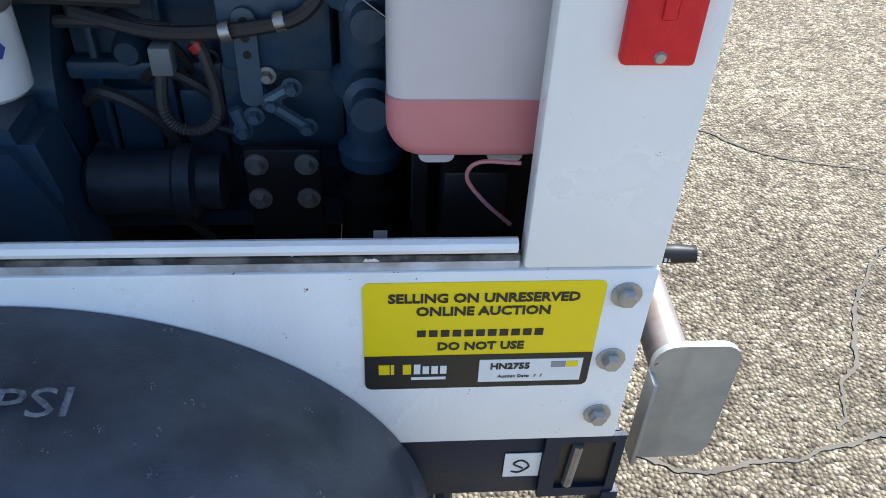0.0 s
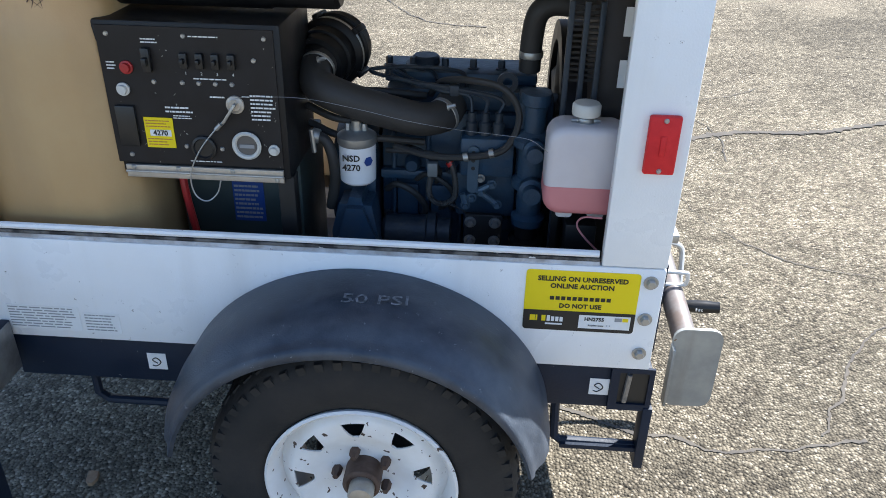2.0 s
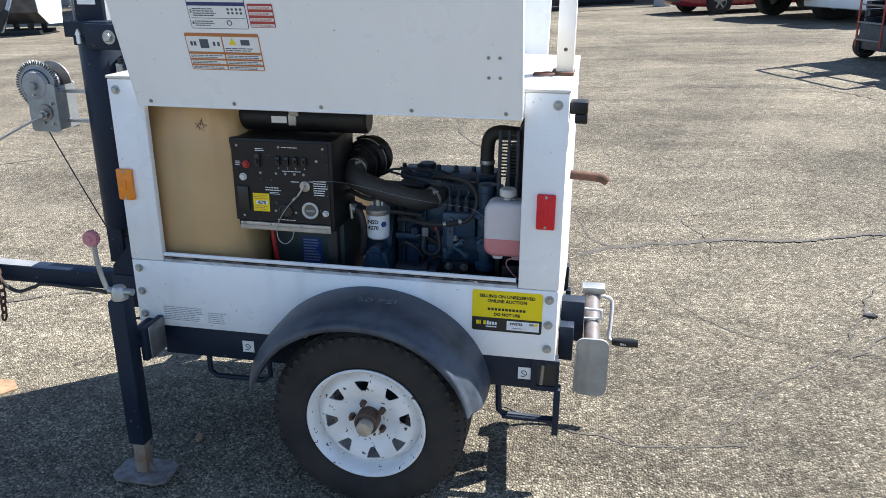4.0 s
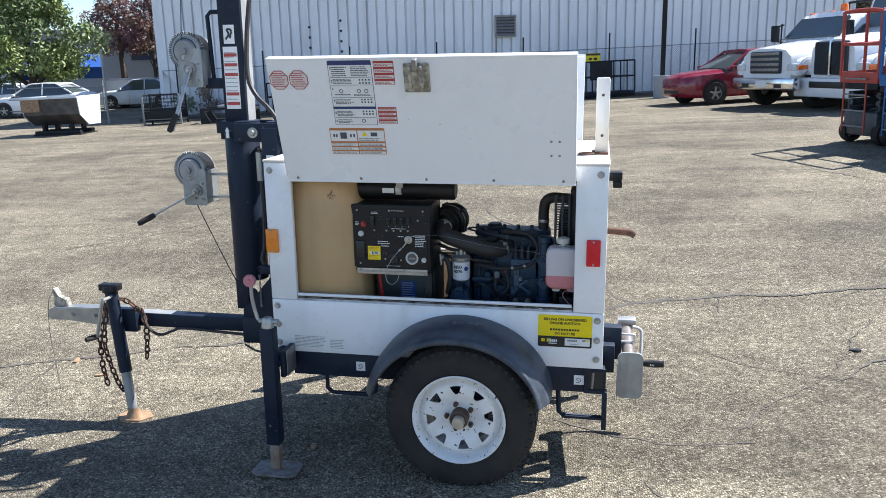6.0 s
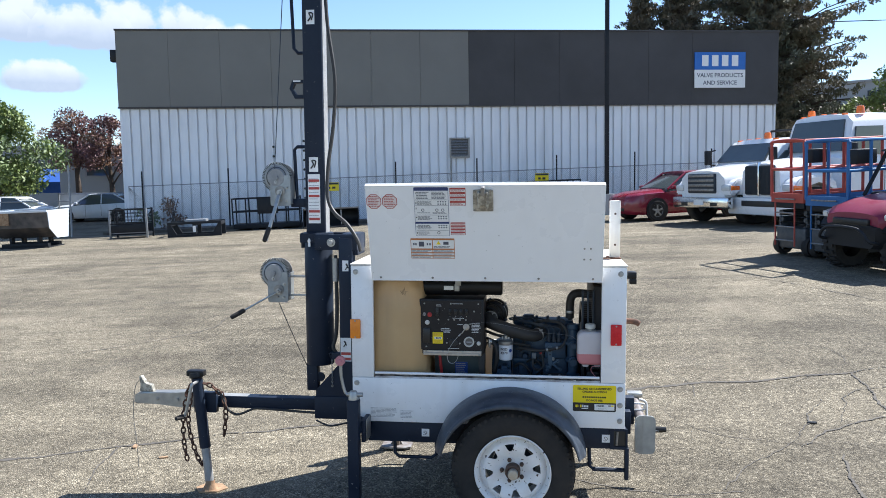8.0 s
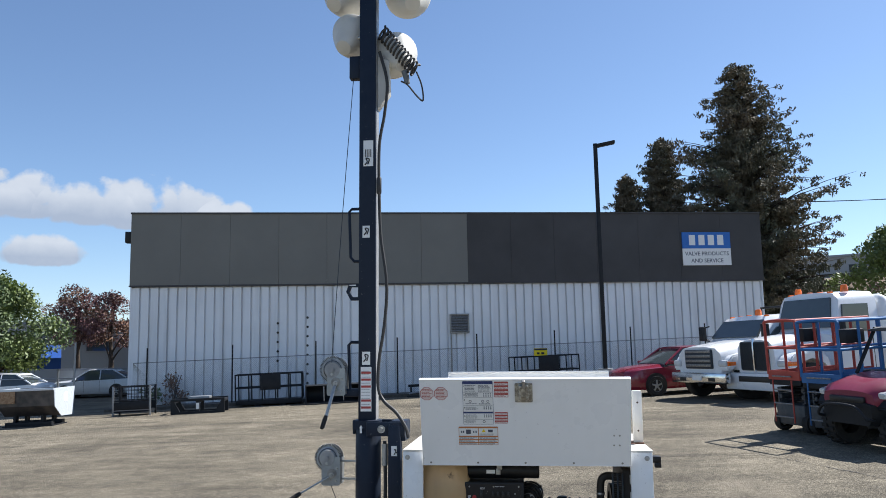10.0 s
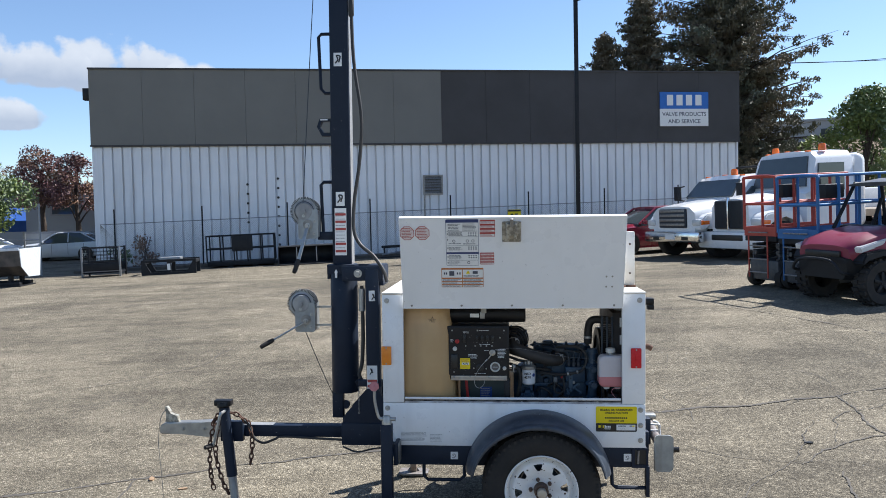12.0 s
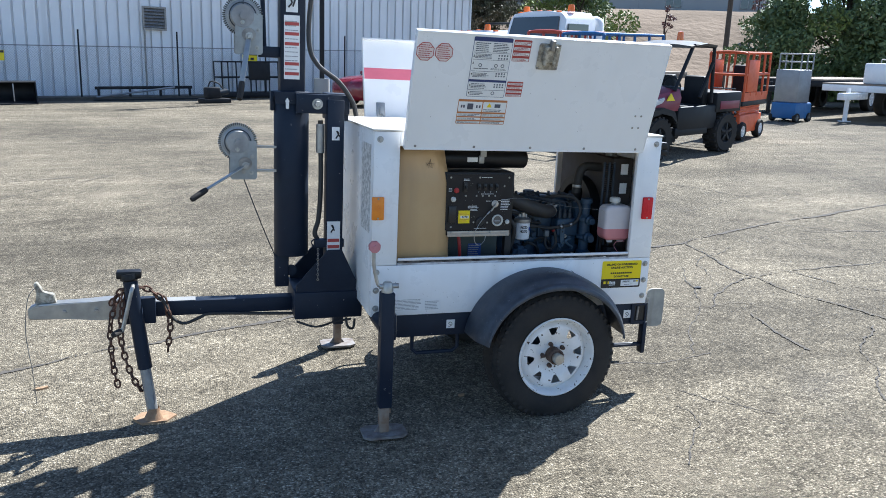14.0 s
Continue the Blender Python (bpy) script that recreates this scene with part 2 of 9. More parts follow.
M["cast"] = material("dark_cast_iron", (0.017, 0.027, 0.04), 0.45, specular=0.4, second=(0.04, 0.046, 0.052), scale=22, amount=0.7, bump=0.0012, bump_scale=110)
M["red"] = material("red_reflector", (0.68, 0.01, 0.014), 0.65, second=(0.55, 0.01, 0.014), scale=40, amount=0.6, bump=0.001, bump_scale=420, coat=0.08)
M["amber"] = material("amber_reflector", (0.85, 0.27, 0.015), 0.45, second=(0.75, 0.2, 0.01), scale=40, amount=0.6, bump=0.001, bump_scale=420, coat=0.08)
M["yellow"] = material("yellow_label", (0.86, 0.66, 0.0), 0.35, second=(0.82, 0.62, 0.0), scale=6)
M["label_black"] = material("label_black", (0.015, 0.015, 0.015), 0.4)
M["label_white"] = material("label_white", (0.82, 0.82, 0.8), 0.4, second=(0.74, 0.73, 0.7), scale=30, amount=0.5)
M["label_grey"] = material("label_grey_print", (0.3, 0.3, 0.3), 0.5)
M["label_red"] = material("label_red_print", (0.42, 0.06, 0.05), 0.45)
M["label_orange"] = material("label_orange_print", (0.5, 0.19, 0.06), 0.45)
M["label_blue"] = material("label_blue_print", (0.03, 0.05, 0.16), 0.45)
M["pink"] = material("faded_pink_plastic", (0.55, 0.22, 0.24), 0.6, second=(0.48, 0.2, 0.2), scale=40)
M["bottle"] = material("translucent_bottle", (0.6, 0.555, 0.55), 0.4, second=(0.53, 0.47, 0.46), scale=14, amount=0.4)
M["coolant"] = material("pink_coolant", (0.56, 0.21, 0.215), 0.4, second=(0.52, 0.18, 0.185), scale=14, amount=0.4)
M["cream"] = material("cream_plastic", (0.62, 0.6, 0.54), 0.5)
M["wall_white"] = material("ribbed_white_cladding", (0.8, 0.815, 0.835), 0.5, second=(0.71, 0.725, 0.74), scale=0.6, amount=0.6, streak=((0.42, 0.42, 0.42), 2.4, 0.4))
M["wall_grey"] = material("olive_grey_cladding", (0.185, 0.18, 0.16), 0.7, second=(0.165, 0.16, 0.145), scale=0.5, amount=0.6)
M["wall_dark"] = material("charcoal_cladding", (0.06, 0.057, 0.057), 0.7, second=(0.045, 0.043, 0.043), scale=0.5, amount=0.6)
M["crack"] = material("crack_dark", (0.07, 0.062, 0.053), 0.95, second=(0.13, 0.115, 0.095), scale=9, amount=0.7, space="World")


# ---- mesh helpers ----
def box(bm, x0, x1, y0, y1, z0, z1, bevel=0.0, turn=None):
    r = bmesh.ops.create_cube(bm, size=1.0)
    mx = Matrix.Translation(((x0 + x1) / 2, (y0 + y1) / 2, (z0 + z1) / 2)) @ Matrix.Diagonal((x1 - x0, y1 - y0, z1 - z0, 1))
    bmesh.ops.transform(bm, matrix=(turn @ mx) if turn else mx, verts=r["verts"])
    if bevel:
        edges = list({e for v in r["verts"] for e in v.link_edges})
        bmesh.ops.bevel(bm, geom=edges, offset=bevel, segments=2, affect="EDGES", profile=0.5)


def axes_of(d):
    d = Vector(d).normalized()
    a = d.cross(Vector((0, 0, 1)))
    if a.length < 1e-3:
        a = d.cross(Vector((0, 1, 0)))
    a.normalize()
    return a, d.cross(a), d


def lathe(bm, profile, origin, axis, seg=24, close=False):
    """Rings of (radius, height) round an axis from origin."""
    o = Vector(origin)
    a, b, d = axes_of(axis)
    rings = []
    for r, h in profile:
        c = o + d * h
        if r < 1e-5:
            rings.append([bm.verts.new(c)])
        else:
            rings.append([bm.verts.new(c + (a * math.cos(t) + b * math.sin(t)) * r) for t in (2 * math.pi * k / seg for k in range(seg))])
    pairs = list(zip(rings, rings[1:])) + ([(rings[-1], rings[0])] if close else [])
    for p, q in pairs:
        for k in range(seg):
            k2 = (k + 1) % seg
            if len(p) == 1 and len(q) == 1:
                continue
            if len(p) == 1:
                bm.faces.new((p[0], q[k], q[k2]))
            elif len(q) == 1:
                bm.faces.new((p[k], p[k2], q[0]))
            else:
                bm.faces.new((p[k], p[k2], q[k2], q[k]))


def rod(bm, p, q, r, seg=12, r2=None):
    p, q = Vector(p), Vector(q)
    n = (q - p).length
    lathe(bm, [(0, 0), (r, 0), (r2 or r, n), (0, n)], p, q - p, seg)


def bolt(bm, p, axis, r, h):
    """A washer and a hexagonal head."""
    lathe(bm, [(0, 0), (r * 1.55, 0), (r * 1.55, h * 0.22), (0, h * 0.22)], p, axis, 14)
    lathe(bm, [(0, h * 0.2), (r, h * 0.2), (r, h * 0.8), (r * 0.82, h), (0, h)], p, axis, 6)


def curve_points(pts, n=6):
    """A smooth line through the points."""
    P = [Vector(p) for p in pts]
    P = [P[0] * 2 - P[1]] + P + [P[-1] * 2 - P[-2]]
    out = []
    for i in range(1, len(P) - 2):
        for k in range(n):
            t = k / n
            out.append(0.5 * (2 * P[i] + (P[i + 1] - P[i - 1]) * t + (2 * P[i - 1] - 5 * P[i] + 4 * P[i + 1] - P[i + 2]) * t * t + (3 * P[i] - P[i - 1] - 3 * P[i + 1] + P[i + 2]) * t ** 3))
    out.append(P[-2])
    return out


def tube(bm, pts, r, seg=8, smooth=6, close=False, radii=None):
    P = curve_points(pts, smooth) if smooth else [Vector(p) for p in pts]
    a, b, d = axes_of(P[1] - P[0])
    rings = []
    for i, p in enumerate(P):
        if close:
            t = (P[(i + 1) % len(P)] - P[i - 1]).normalized()
        else:
            t = (P[min(i + 1, len(P) - 1)] - P[max(i - 1, 0)]).normalized()
        a = (a - t * a.dot(t)).normalized()
        b = t.cross(a)
        rr = radii(i / (len(P) - 1)) * r if radii else r
        rings.append([bm.verts.new(p + (a * math.cos(u) + b * math.sin(u)) * rr) for u in (2 * math.pi * k / seg for k in range(seg))])
    pairs = list(zip(rings, rings[1:])) + ([(rings[-1], rings[0])] if close else [])
    for p, q in pairs:
        for k in range(seg):
            bm.faces.new((p[k], p[(k + 1) % seg], q[(k + 1) % seg], q[k]))
    if not close:
        bm.faces.new(rings[0])
        bm.faces.new(rings[-1])


def prism(bm, poly, lo, hi, plane="xz", bevel=0.0):
    """A polygon in a plane, drawn out along the third axis from lo to hi."""
    def at(u, v, w):
        return {"xz": (u, w, v), "xy": (u, v, w), "yz": (w, u, v)}[plane]
    A = [bm.verts.new(at(u, v, lo)) for u, v in poly]
    B = [bm.verts.new(at(u, v, hi)) for u, v in poly]
    fs = [bm.faces.new(A), bm.faces.new(B[::-1])]
    for k in range(len(poly)):
        k2 = (k + 1) % len(poly)
        fs.append(bm.faces.new((A[k], B[k], B[k2], A[k2])))
    if bevel:
        bmesh.ops.bevel(bm, geom=list({e for f in fs for e in f.edges}), offset=bevel, segments=2, affect="EDGES")


def frame_plate(bm, outer, inner, y0, y1):
    """A plate in the xz plane with a rectangular opening; outer and inner are x0, x1, z0, z1."""
    X0, X1, Z0, Z1 = outer
    a0, a1, c0, c1 = inner
    box(bm, X0, a0, y0, y1, Z0, Z1)
    box(bm, a1, X1, y0, y1, Z0, Z1)
    box(bm, a0, a1, y0, y1, Z0, c0)
    if Z1 > c1:
        box(bm, a0, a1, y0, y1, c1, Z1)


def rounded(w, h, r, n=5, cx=0.0, cy=0.0):
    """The outline of a rounded rectangle."""
    out = []
    for sx, sy, a0 in ((1, 1, 0), (-1, 1, 90), (-1, -1, 180), (1, -1, 270)):
        for k in range(n + 1):
            a = radians(a0 + 90 * k / n)
            out.append((cx + sx * (w / 2 - r) + r * math.cos(a), cy + sy * (h / 2 - r) + r * math.sin(a)))
    return out


def thing(name, m, label, category, group="", kind=""):
    ob = new(name)
    ob.matrix_world = m
    return tagged(ob, label, category, group, kind)


def finish(bm, mat, smooth=40):
    bmesh.ops.recalc_face_normals(bm, faces=bm.faces)
    me = bpy.data.meshes.new("mesh")
    bm.to_mesh(me)
    bm.free()
    me.materials.append(mat)
    if smooth:
        me.polygons.foreach_set("use_smooth", [True] * len(me.polygons))
        me.set_sharp_from_angle(angle=radians(smooth))
    return me


def part(name, bm, mat, parent=None, label="", smooth=40):
    ob = new(name, finish(bm, M[mat] if isinstance(mat, str) else mat, smooth))
    ob.data.name = name
    if parent is not None:
        ob.parent = parent
    return tagged(ob, label, kind="stuff" if name in ("print_bar", "tread", "shoulder_lug") else "")


def lettering(text, size, mat, m, parent, name="lettering", align="CENTER", bold=0.0, squeeze=1.0, depth=0.0004):
    """Text in the built-in font as a mesh, its baseline along m's x axis and its face along m's z axis."""
    cu = bpy.data.curves.new("text", "FONT")
    cu.body, cu.size, cu.align_x, cu.extrude, cu.offset, cu.resolution_u = text, size, align, depth, bold, 2
    tmp = bpy.data.objects.new("text", cu)
    scene.collection.objects.link(tmp)
    me = bpy.data.meshes.new_from_object(tmp.evaluated_get(bpy.context.evaluated_depsgraph_get()))
    bpy.data.objects.remove(tmp)
    bpy.data.curves.remove(cu)
    me.materials.clear()
    me.materials.append(M[mat])
    me.transform(m @ Matrix.Diagonal((squeeze, 1, 1, 1)))
    me.name = name
    ob = new(name, me)
    ob.parent = parent
    return ob


FRONT = pose(0, 0, 0, 90, 0, 0)  # text on a face that looks to -y


def on_front(x, y, z):
    return Matrix.Translation((x, y, z)) @ FRONT


# ---- ground ----
def rise(y):
    return 0.6 * (1 - math.exp(-(y - 2.5) / 8)) if y > 2.5 else 0.0


def ground_z(x, y):
    return 0.7 * math.tanh(0.04 * x) + rise(y)


def build_ground():
    near = [i * 0.5 for i in range(-24, 61)]
    out = [15 + 4 * k + 0.9 * k * k for k in range(1, 21)]
    xs = sorted({*near, *[-v for v in out], *[v + 15 for v in out], *[i * 0.5 for i in range(-48, 1)]})
    ys = sorted({*[-v for v in out], *near, *[v + 15 for v in out]})
    verts = [(x, y, ground_z(x, y) + 0.006 * noise.noise((x * 0.5, y * 0.5, 0))) for y in ys for x in xs]
    w = len(xs)
    faces = [(j * w + i, j * w + i + 1, (j + 1) * w + i + 1, (j + 1) * w + i) for j in range(len(ys) - 1) for i in range(w - 1)]
    me = bpy.data.meshes.new("ground")
    me.from_pydata(verts, [], faces)
    me.materials.append(M["asphalt"])
    me.polygons.foreach_set("use_smooth", [True] * len(faces))
    tagged(new("ground", me), "worn grey asphalt yard with pale aggregate", "ground", kind="structure")


build_ground()


def build_crack(pts, width, seed):
    """A ragged crack: a thin dark ribbon a few millimetres over the asphalt, broken here and there."""
    rnd = random.Random(seed)
    bm = bmesh.new()
    line = curve_points([(x, y, 0) for x, y in pts], 40)
    prev = None
    for i, p in enumerate(line):
        t = (line[min(i + 1, len(line) - 1)] - line[max(i - 1, 0)]).normalized()
        s = Vector((-t.y, t.x, 0))
        wander = noise.noise(p * 2.3 + Vector((seed, 0, 0))) * 0.05 + noise.noise(p * 9 + Vector((0, seed, 0))) * 0.022 + noise.noise(p * 31) * 0.008
        c = p + s * wander
        gap = noise.noise(p * 1.7 + Vector((0, 0, seed))) + 0.35 * rnd.uniform(-1, 1)
        w = width * min(max(0.6 + 0.8 * gap, 0.2), 1.25)
        a, b = c + s * w * rnd.uniform(0.3, 0.7), c - s * w * rnd.uniform(0.3, 0.7)
        a.z, b.z = ground_z(a.x, a.y) + 0.005, ground_z(b.x, b.y) + 0.005
        cur = (bm.verts.new(a), bm.verts.new(b))
        if prev and gap > -0.6:
            bm.faces.new((prev[0], prev[1], cur[1], cur[0]))
        prev = cur
    bmesh.ops.delete(bm, geom=[v for v in bm.verts if not v.link_faces], context="VERTS")
    tagged(part("asphalt_crack", bm, "crack", smooth=0), "dark ragged crack running through the asphalt", "crack", "cracks in the asphalt", "structure")


# ---- warehouse ----
BL, BR = Vector((-15.73, 24.0, 0)), Vector((9.72, 29.69, 0))
BMID, BTOP = 4.91, 7.85


def build_warehouse():
    d = (BR - BL).normalized()
    length = (BR - BL).length
    m = Matrix.Translation(BL) @ Matrix.Rotation(math.atan2(d.y, d.x), 4, "Z")
    hall = thing("warehouse", m, "long warehouse with white ribbed cladding below a grey band", "building")
    deep = 22.0
    bm = bmesh.new()
    box(bm, 0.05, length - 0.05, 0.12, deep, -1.0, BTOP - 0.12)
    part("core", bm, "wall_white", hall)
    bm = bmesh.new()
    # trapezoid ribs, one profile drawn along x
    pitch, n = 0.357, int(length / 0.357)
    prof = []
    for k in range(n):
        x = k * pitch
        prof += [(x, 0.0), (x + pitch - 0.075, 0.0), (x + pitch - 0.06, 0.1), (x + pitch - 0.015, 0.1)]
    prof.append((length, 0.0))
    lo = [bm.verts.new((x, y, -1.0)) for x, y in prof]
    hi = [bm.verts.new((x, y, BMID - 0.05)) for x, y in prof]
    for k in range(len(prof) - 1):
        bm.faces.new((lo[k], lo[k + 1], hi[k + 1], hi[k]))
    part("ribbed_wall", bm, "wall_white", hall, "white ribbed metal wall", smooth=0)
    bm = bmesh.new()
    box(bm, -0.06, 0.0, -0.02, deep, -1.0, BMID)
    part("corner_trim", bm, "wall_white", hall)
    bm = bmesh.new()
    box(bm, length, length + 0.05, -0.02, deep, -1.0, BMID)
    part("corner_trim", bm, "wall_white", hall)
    split = 13.35
    for x0, x1, mt, lab in ((-0.08, split, "wall_grey", "olive grey upper band"), (split, length + 0.08, "wall_dark", "charcoal upper band")):
        n = round((x1 - x0) / 1.9)
        for k in range(n):
            w = (x1 - x0) / n
            bm = bmesh.new()
            box(bm, x0 + k * w + 0.004, x0 + (k + 1) * w - 0.004, -0.1, deep if k in (0, n - 1) else 0.1, BMID, BTOP - 0.06)
            part("band_panel", bm, mt, hall)
    bm = bmesh.new()
    box(bm, -0.1, length + 0.1, -0.14, deep + 0.1, BTOP - 0.06, BTOP)
    box(bm, -0.1, length + 0.1, -0.12, -0.09, BMID - 0.03, BMID + 0.03)
    part("coping", bm, "wall_dark", hall, "thin dark roof edge")
    bm = bmesh.new()
    box(bm, -0.42, -0.1, 0.3, 0.6, BTOP - 1.15, BTOP - 0.7, 0.02)
    part("wall_light", bm, "black", hall, "dark wall lamp at the corner")
    # louvred vent and pipe
    vx = 12.95
    bm = bmesh.new()
    frame_plate(bm, (vx - 0.4, vx + 0.4, 2.85, 3.65), (vx - 0.34, vx + 0.34, 2.91, 3.59), -0.1, -0.02)
    vent = part("wall_vent", bm, "steel", hall, "grey louvred wall vent")
    for k in range(6):
        bm = bmesh.new()
        z = 2.95 + k * 0.11
        box(bm, vx - 0.34, vx + 0.34, -0.012, 0.012, -0.06, 0.06, turn=pose(0, -0.06, z + 0.03, -35, 0, 0))
        part("louvre", bm, "steel", vent)
    bm = bmesh.new()
    rod(bm, (vx - 0.35, -0.05, 0.4), (vx - 0.35, -0.05, 2.9), 0.03)
    part("pipe", bm, "steel", hall)
    bm = bmesh.new()
    for k in range(8):
        for x, n in ((6.72, 8), (5.55, 5)):
            if k < n:
                z = 1.0 + k * 0.37 + (0.9 if n == 5 else 0)
                lathe(bm, [(0, 0), (0.05, 0), (0.05, 0.01), (0, 0.01)], (x + 0.1, -0.005, z), (0, -1, 0), 8)
    part("wall_hole", bm, "label_black", hall, "small dark round holes in the cladding")
    # company sign
    sx0, sx1, sz0, sz1 = length - 3.5, length - 1.36, 5.55, 6.97
    bm = bmesh.new()
    box(bm, sx0, sx1, -0.16, -0.11, sz0, sz0 + 0.72)
    sign = part("wall_sign", bm, "label_white", hall, "blue and white company sign board")
    bm = bmesh.new()
    box(bm, sx0, sx1, -0.165, -0.11, sz0 + 0.72, sz1)
    part("sign_top", bm, M["sign_blue"], sign, "blue upper half")
    bm = bmesh.new()
    for k in range(4):
        x = sx0 + 0.3 + k * 0.42
        box(bm, x, x + 0.27, -0.175, -0.165, sz0 + 0.86, sz1 - 0.12)
    part("logo_bar", bm, "label_white", sign)
    lettering("VALVE PRODUCTS", 0.235, "label_grey_dark", on_front((sx0 + sx1) / 2, -0.165, sz0 + 0.42), sign, bold=0.003)
    lettering("AND SERVICE", 0.235, "label_grey_dark", on_front((sx0 + sx1) / 2, -0.165, sz0 + 0.12), sign, bold=0.003)


M["sign_blue"] = material("sign_blue", (0.02, 0.14, 0.5), 0.4)
M["label_grey_dark"] = material("sign_lettering", (0.08, 0.09, 0.12), 0.5)
build_warehouse()


# ---- light tower trailer ----
TRAILER = pose(-0.113, 0, -0.014, 0, 0.6, 0)
WIDE = 1.02  # body from the near side at y = 0 to the far side
trailer = thing("light_tower_trailer", TRAILER, "white towable light tower with open doors and a raised mast", "trailer")


def build_wheel(cy, side):
    """A wheel at the hub height, its face looking along side * -y."""
    R, W = 0.356, 0.205
    f = cy - side * W / 2  # the outer face
    s = side
    bm = bmesh.new()
    prof = [(0.212, 0.012), (0.222, 0.002), (0.25, -0.006), (0.3, -0.004), (0.328, 0.006), (0.346, 0.022), (0.3545, 0.045)]
    full = prof + [(r, W - h) for r, h in reversed(prof)] + [(0.2, W - 0.03), (0.2, 0.03)]
    lathe(bm, full, (0, f, 0.347), (0, s, 0), 72, close=True)
    wheel = part("wheel", bm, "rubber", trailer, "black trailer tyre on a white spoked rim")
    bm = bmesh.new()
    for k in range(56):
        a = 2 * math.pi * k / 56
        for y, w, tw in ((0.046, 0.026, 0.016), (0.08, 0.026, -0.02), (0.12, 0.026, 0.02), (0.158, 0.026, -0.016)):
            m = Matrix.Translation((0, f, 0.347)) @ Matrix.Rotation(a + tw, 4, "Y") @ Matrix.Translation((0, s * y, R - 0.0075))
            box(bm, -0.0125, 0.0125, -w / 2, w / 2, -0.008, 0.006, turn=m @ Matrix.Rotation(0.3 if tw > 0 else -0.3, 4, "Z"))
    part("tread", bm, "rubber", wheel, smooth=0)
    bm = bmesh.new()
    for k in range(52):  # shoulder lugs
        a = 2 * math.pi * k / 52
        m = Matrix.Translation((0, f, 0.347)) @ Matrix.Rotation(a, 4, "Y") @ Matrix.Translation((0, s * 0.012, 0.329))
        box(bm, -0.009, 0.009, -0.009, 0.009, -0.014, 0.0095, turn=m)
    part("shoulder_lug", bm, "rubber", wheel, smooth=0)
    # rim: flange, well and spoked disc
    bm = bmesh.new()
    lathe(bm, [(0.2165, 0.004), (0.2185, -0.004), (0.213, -0.008), (0.203, 0.002), (0.198, 0.022), (0.1955, 0.045), (0.19, 0.062), (0.17, 0.09), (0.17, 0.16), (0.2, 0.19)], (0, f, 0.347), (0, s, 0), 64)
    part("rim", bm, "wheel", wheel, "chipped white painted rim")
    bm = bmesh.new()
    rad = [0.036, 0.058, 0.08, 0.104, 0.114, 0.125, 0.137, 0.148, 0.158, 0.168, 0.178, 0.192]
    dish = [0.052, 0.05, 0.046, 0.036, 0.031, 0.028, 0.026, 0.025, 0.025, 0.028, 0.042, 0.056]
    per = 12  # vertices in one of the eight sectors; the first four span the window

    def half(r):
        # half the window's width: a rounded triangle with its broad side outward
        u = (min(max(r, 0.114), 0.158) - 0.114) / 0.044
        return 0.007 + 0.0205 * u ** 0.8
    grid = []
    for r, h in zip(rad, dish):
        ring = []
        for k in range(8):
            w = half(r) / r
            for j in range(per):
                a = -w + 2 * w * j / 3 if j < 4 else w + (math.pi / 4 - 2 * w) * (j - 3) / (per - 3)
                a += math.pi / 4 * k + 0.12
                ring.append(bm.verts.new((r * math.cos(a), f + s * h, 0.347 + r * math.sin(a))))
        grid.append(ring)
    n = 8 * per
    for i in range(len(rad) - 1):
        for k in range(n):
            if k % per < 3 and 0.113 < rad[i] and rad[i + 1] < 0.159:
                continue
            bm.faces.new((grid[i][k], grid[i][(k + 1) % n], grid[i + 1][(k + 1) % n], grid[i + 1][k]))
    bmesh.ops.recalc_face_normals(bm, faces=bm.faces)
    bmesh.ops.solidify(bm, geom=bm.faces, thickness=0.004)
    part("rim_disc", bm, "wheel", wheel, "white steel disc with eight windows")
    bm = bmesh.new()
    lathe(bm, [(0, 0.11), (0.125, 0.11), (0.125, 0.15), (0, 0.15)], (0, f, 0.347), (0, s, 0), 32)
    part("brake_drum", bm, "cast", wheel)
    bm = bmesh.new()
    lathe(bm, [(0.043, 0.07), (0.043, 0.0), (0.038, -0.004), (0.034, -0.004), (0.03, 0.0), (0, 0.0)], (0, f, 0.347), (0, s, 0), 24)
    part("hub", bm, "rust_dark", wheel, "dark rusty hub")
    bm = bmesh.new()
    lathe(bm, [(0.029, 0.0), (0.029, -0.03), (0.026, -0.036), (0.012, -0.038), (0, -0.038)], (0.002, f, 0.344), (0, s, 0), 24)
    part("hub_cap", bm, "tan_cap", wheel, "dull zinc hub cap")
    for k in range(5):
        a = radians(90 + 18 + 72 * k)
        bm = bmesh.new()
        c = (0.0625 * math.cos(a), f + s * 0.05, 0.347 + 0.0625 * math.sin(a))
        lathe(bm, [(0, 0), (0.0125, 0), (0.0115, -0.02), (0.007, -0.026), (0.007, -0.03), (0, -0.03)], c, (0, s, 0), 6)
        part("lug_nut", bm, "rust_dark", wheel)


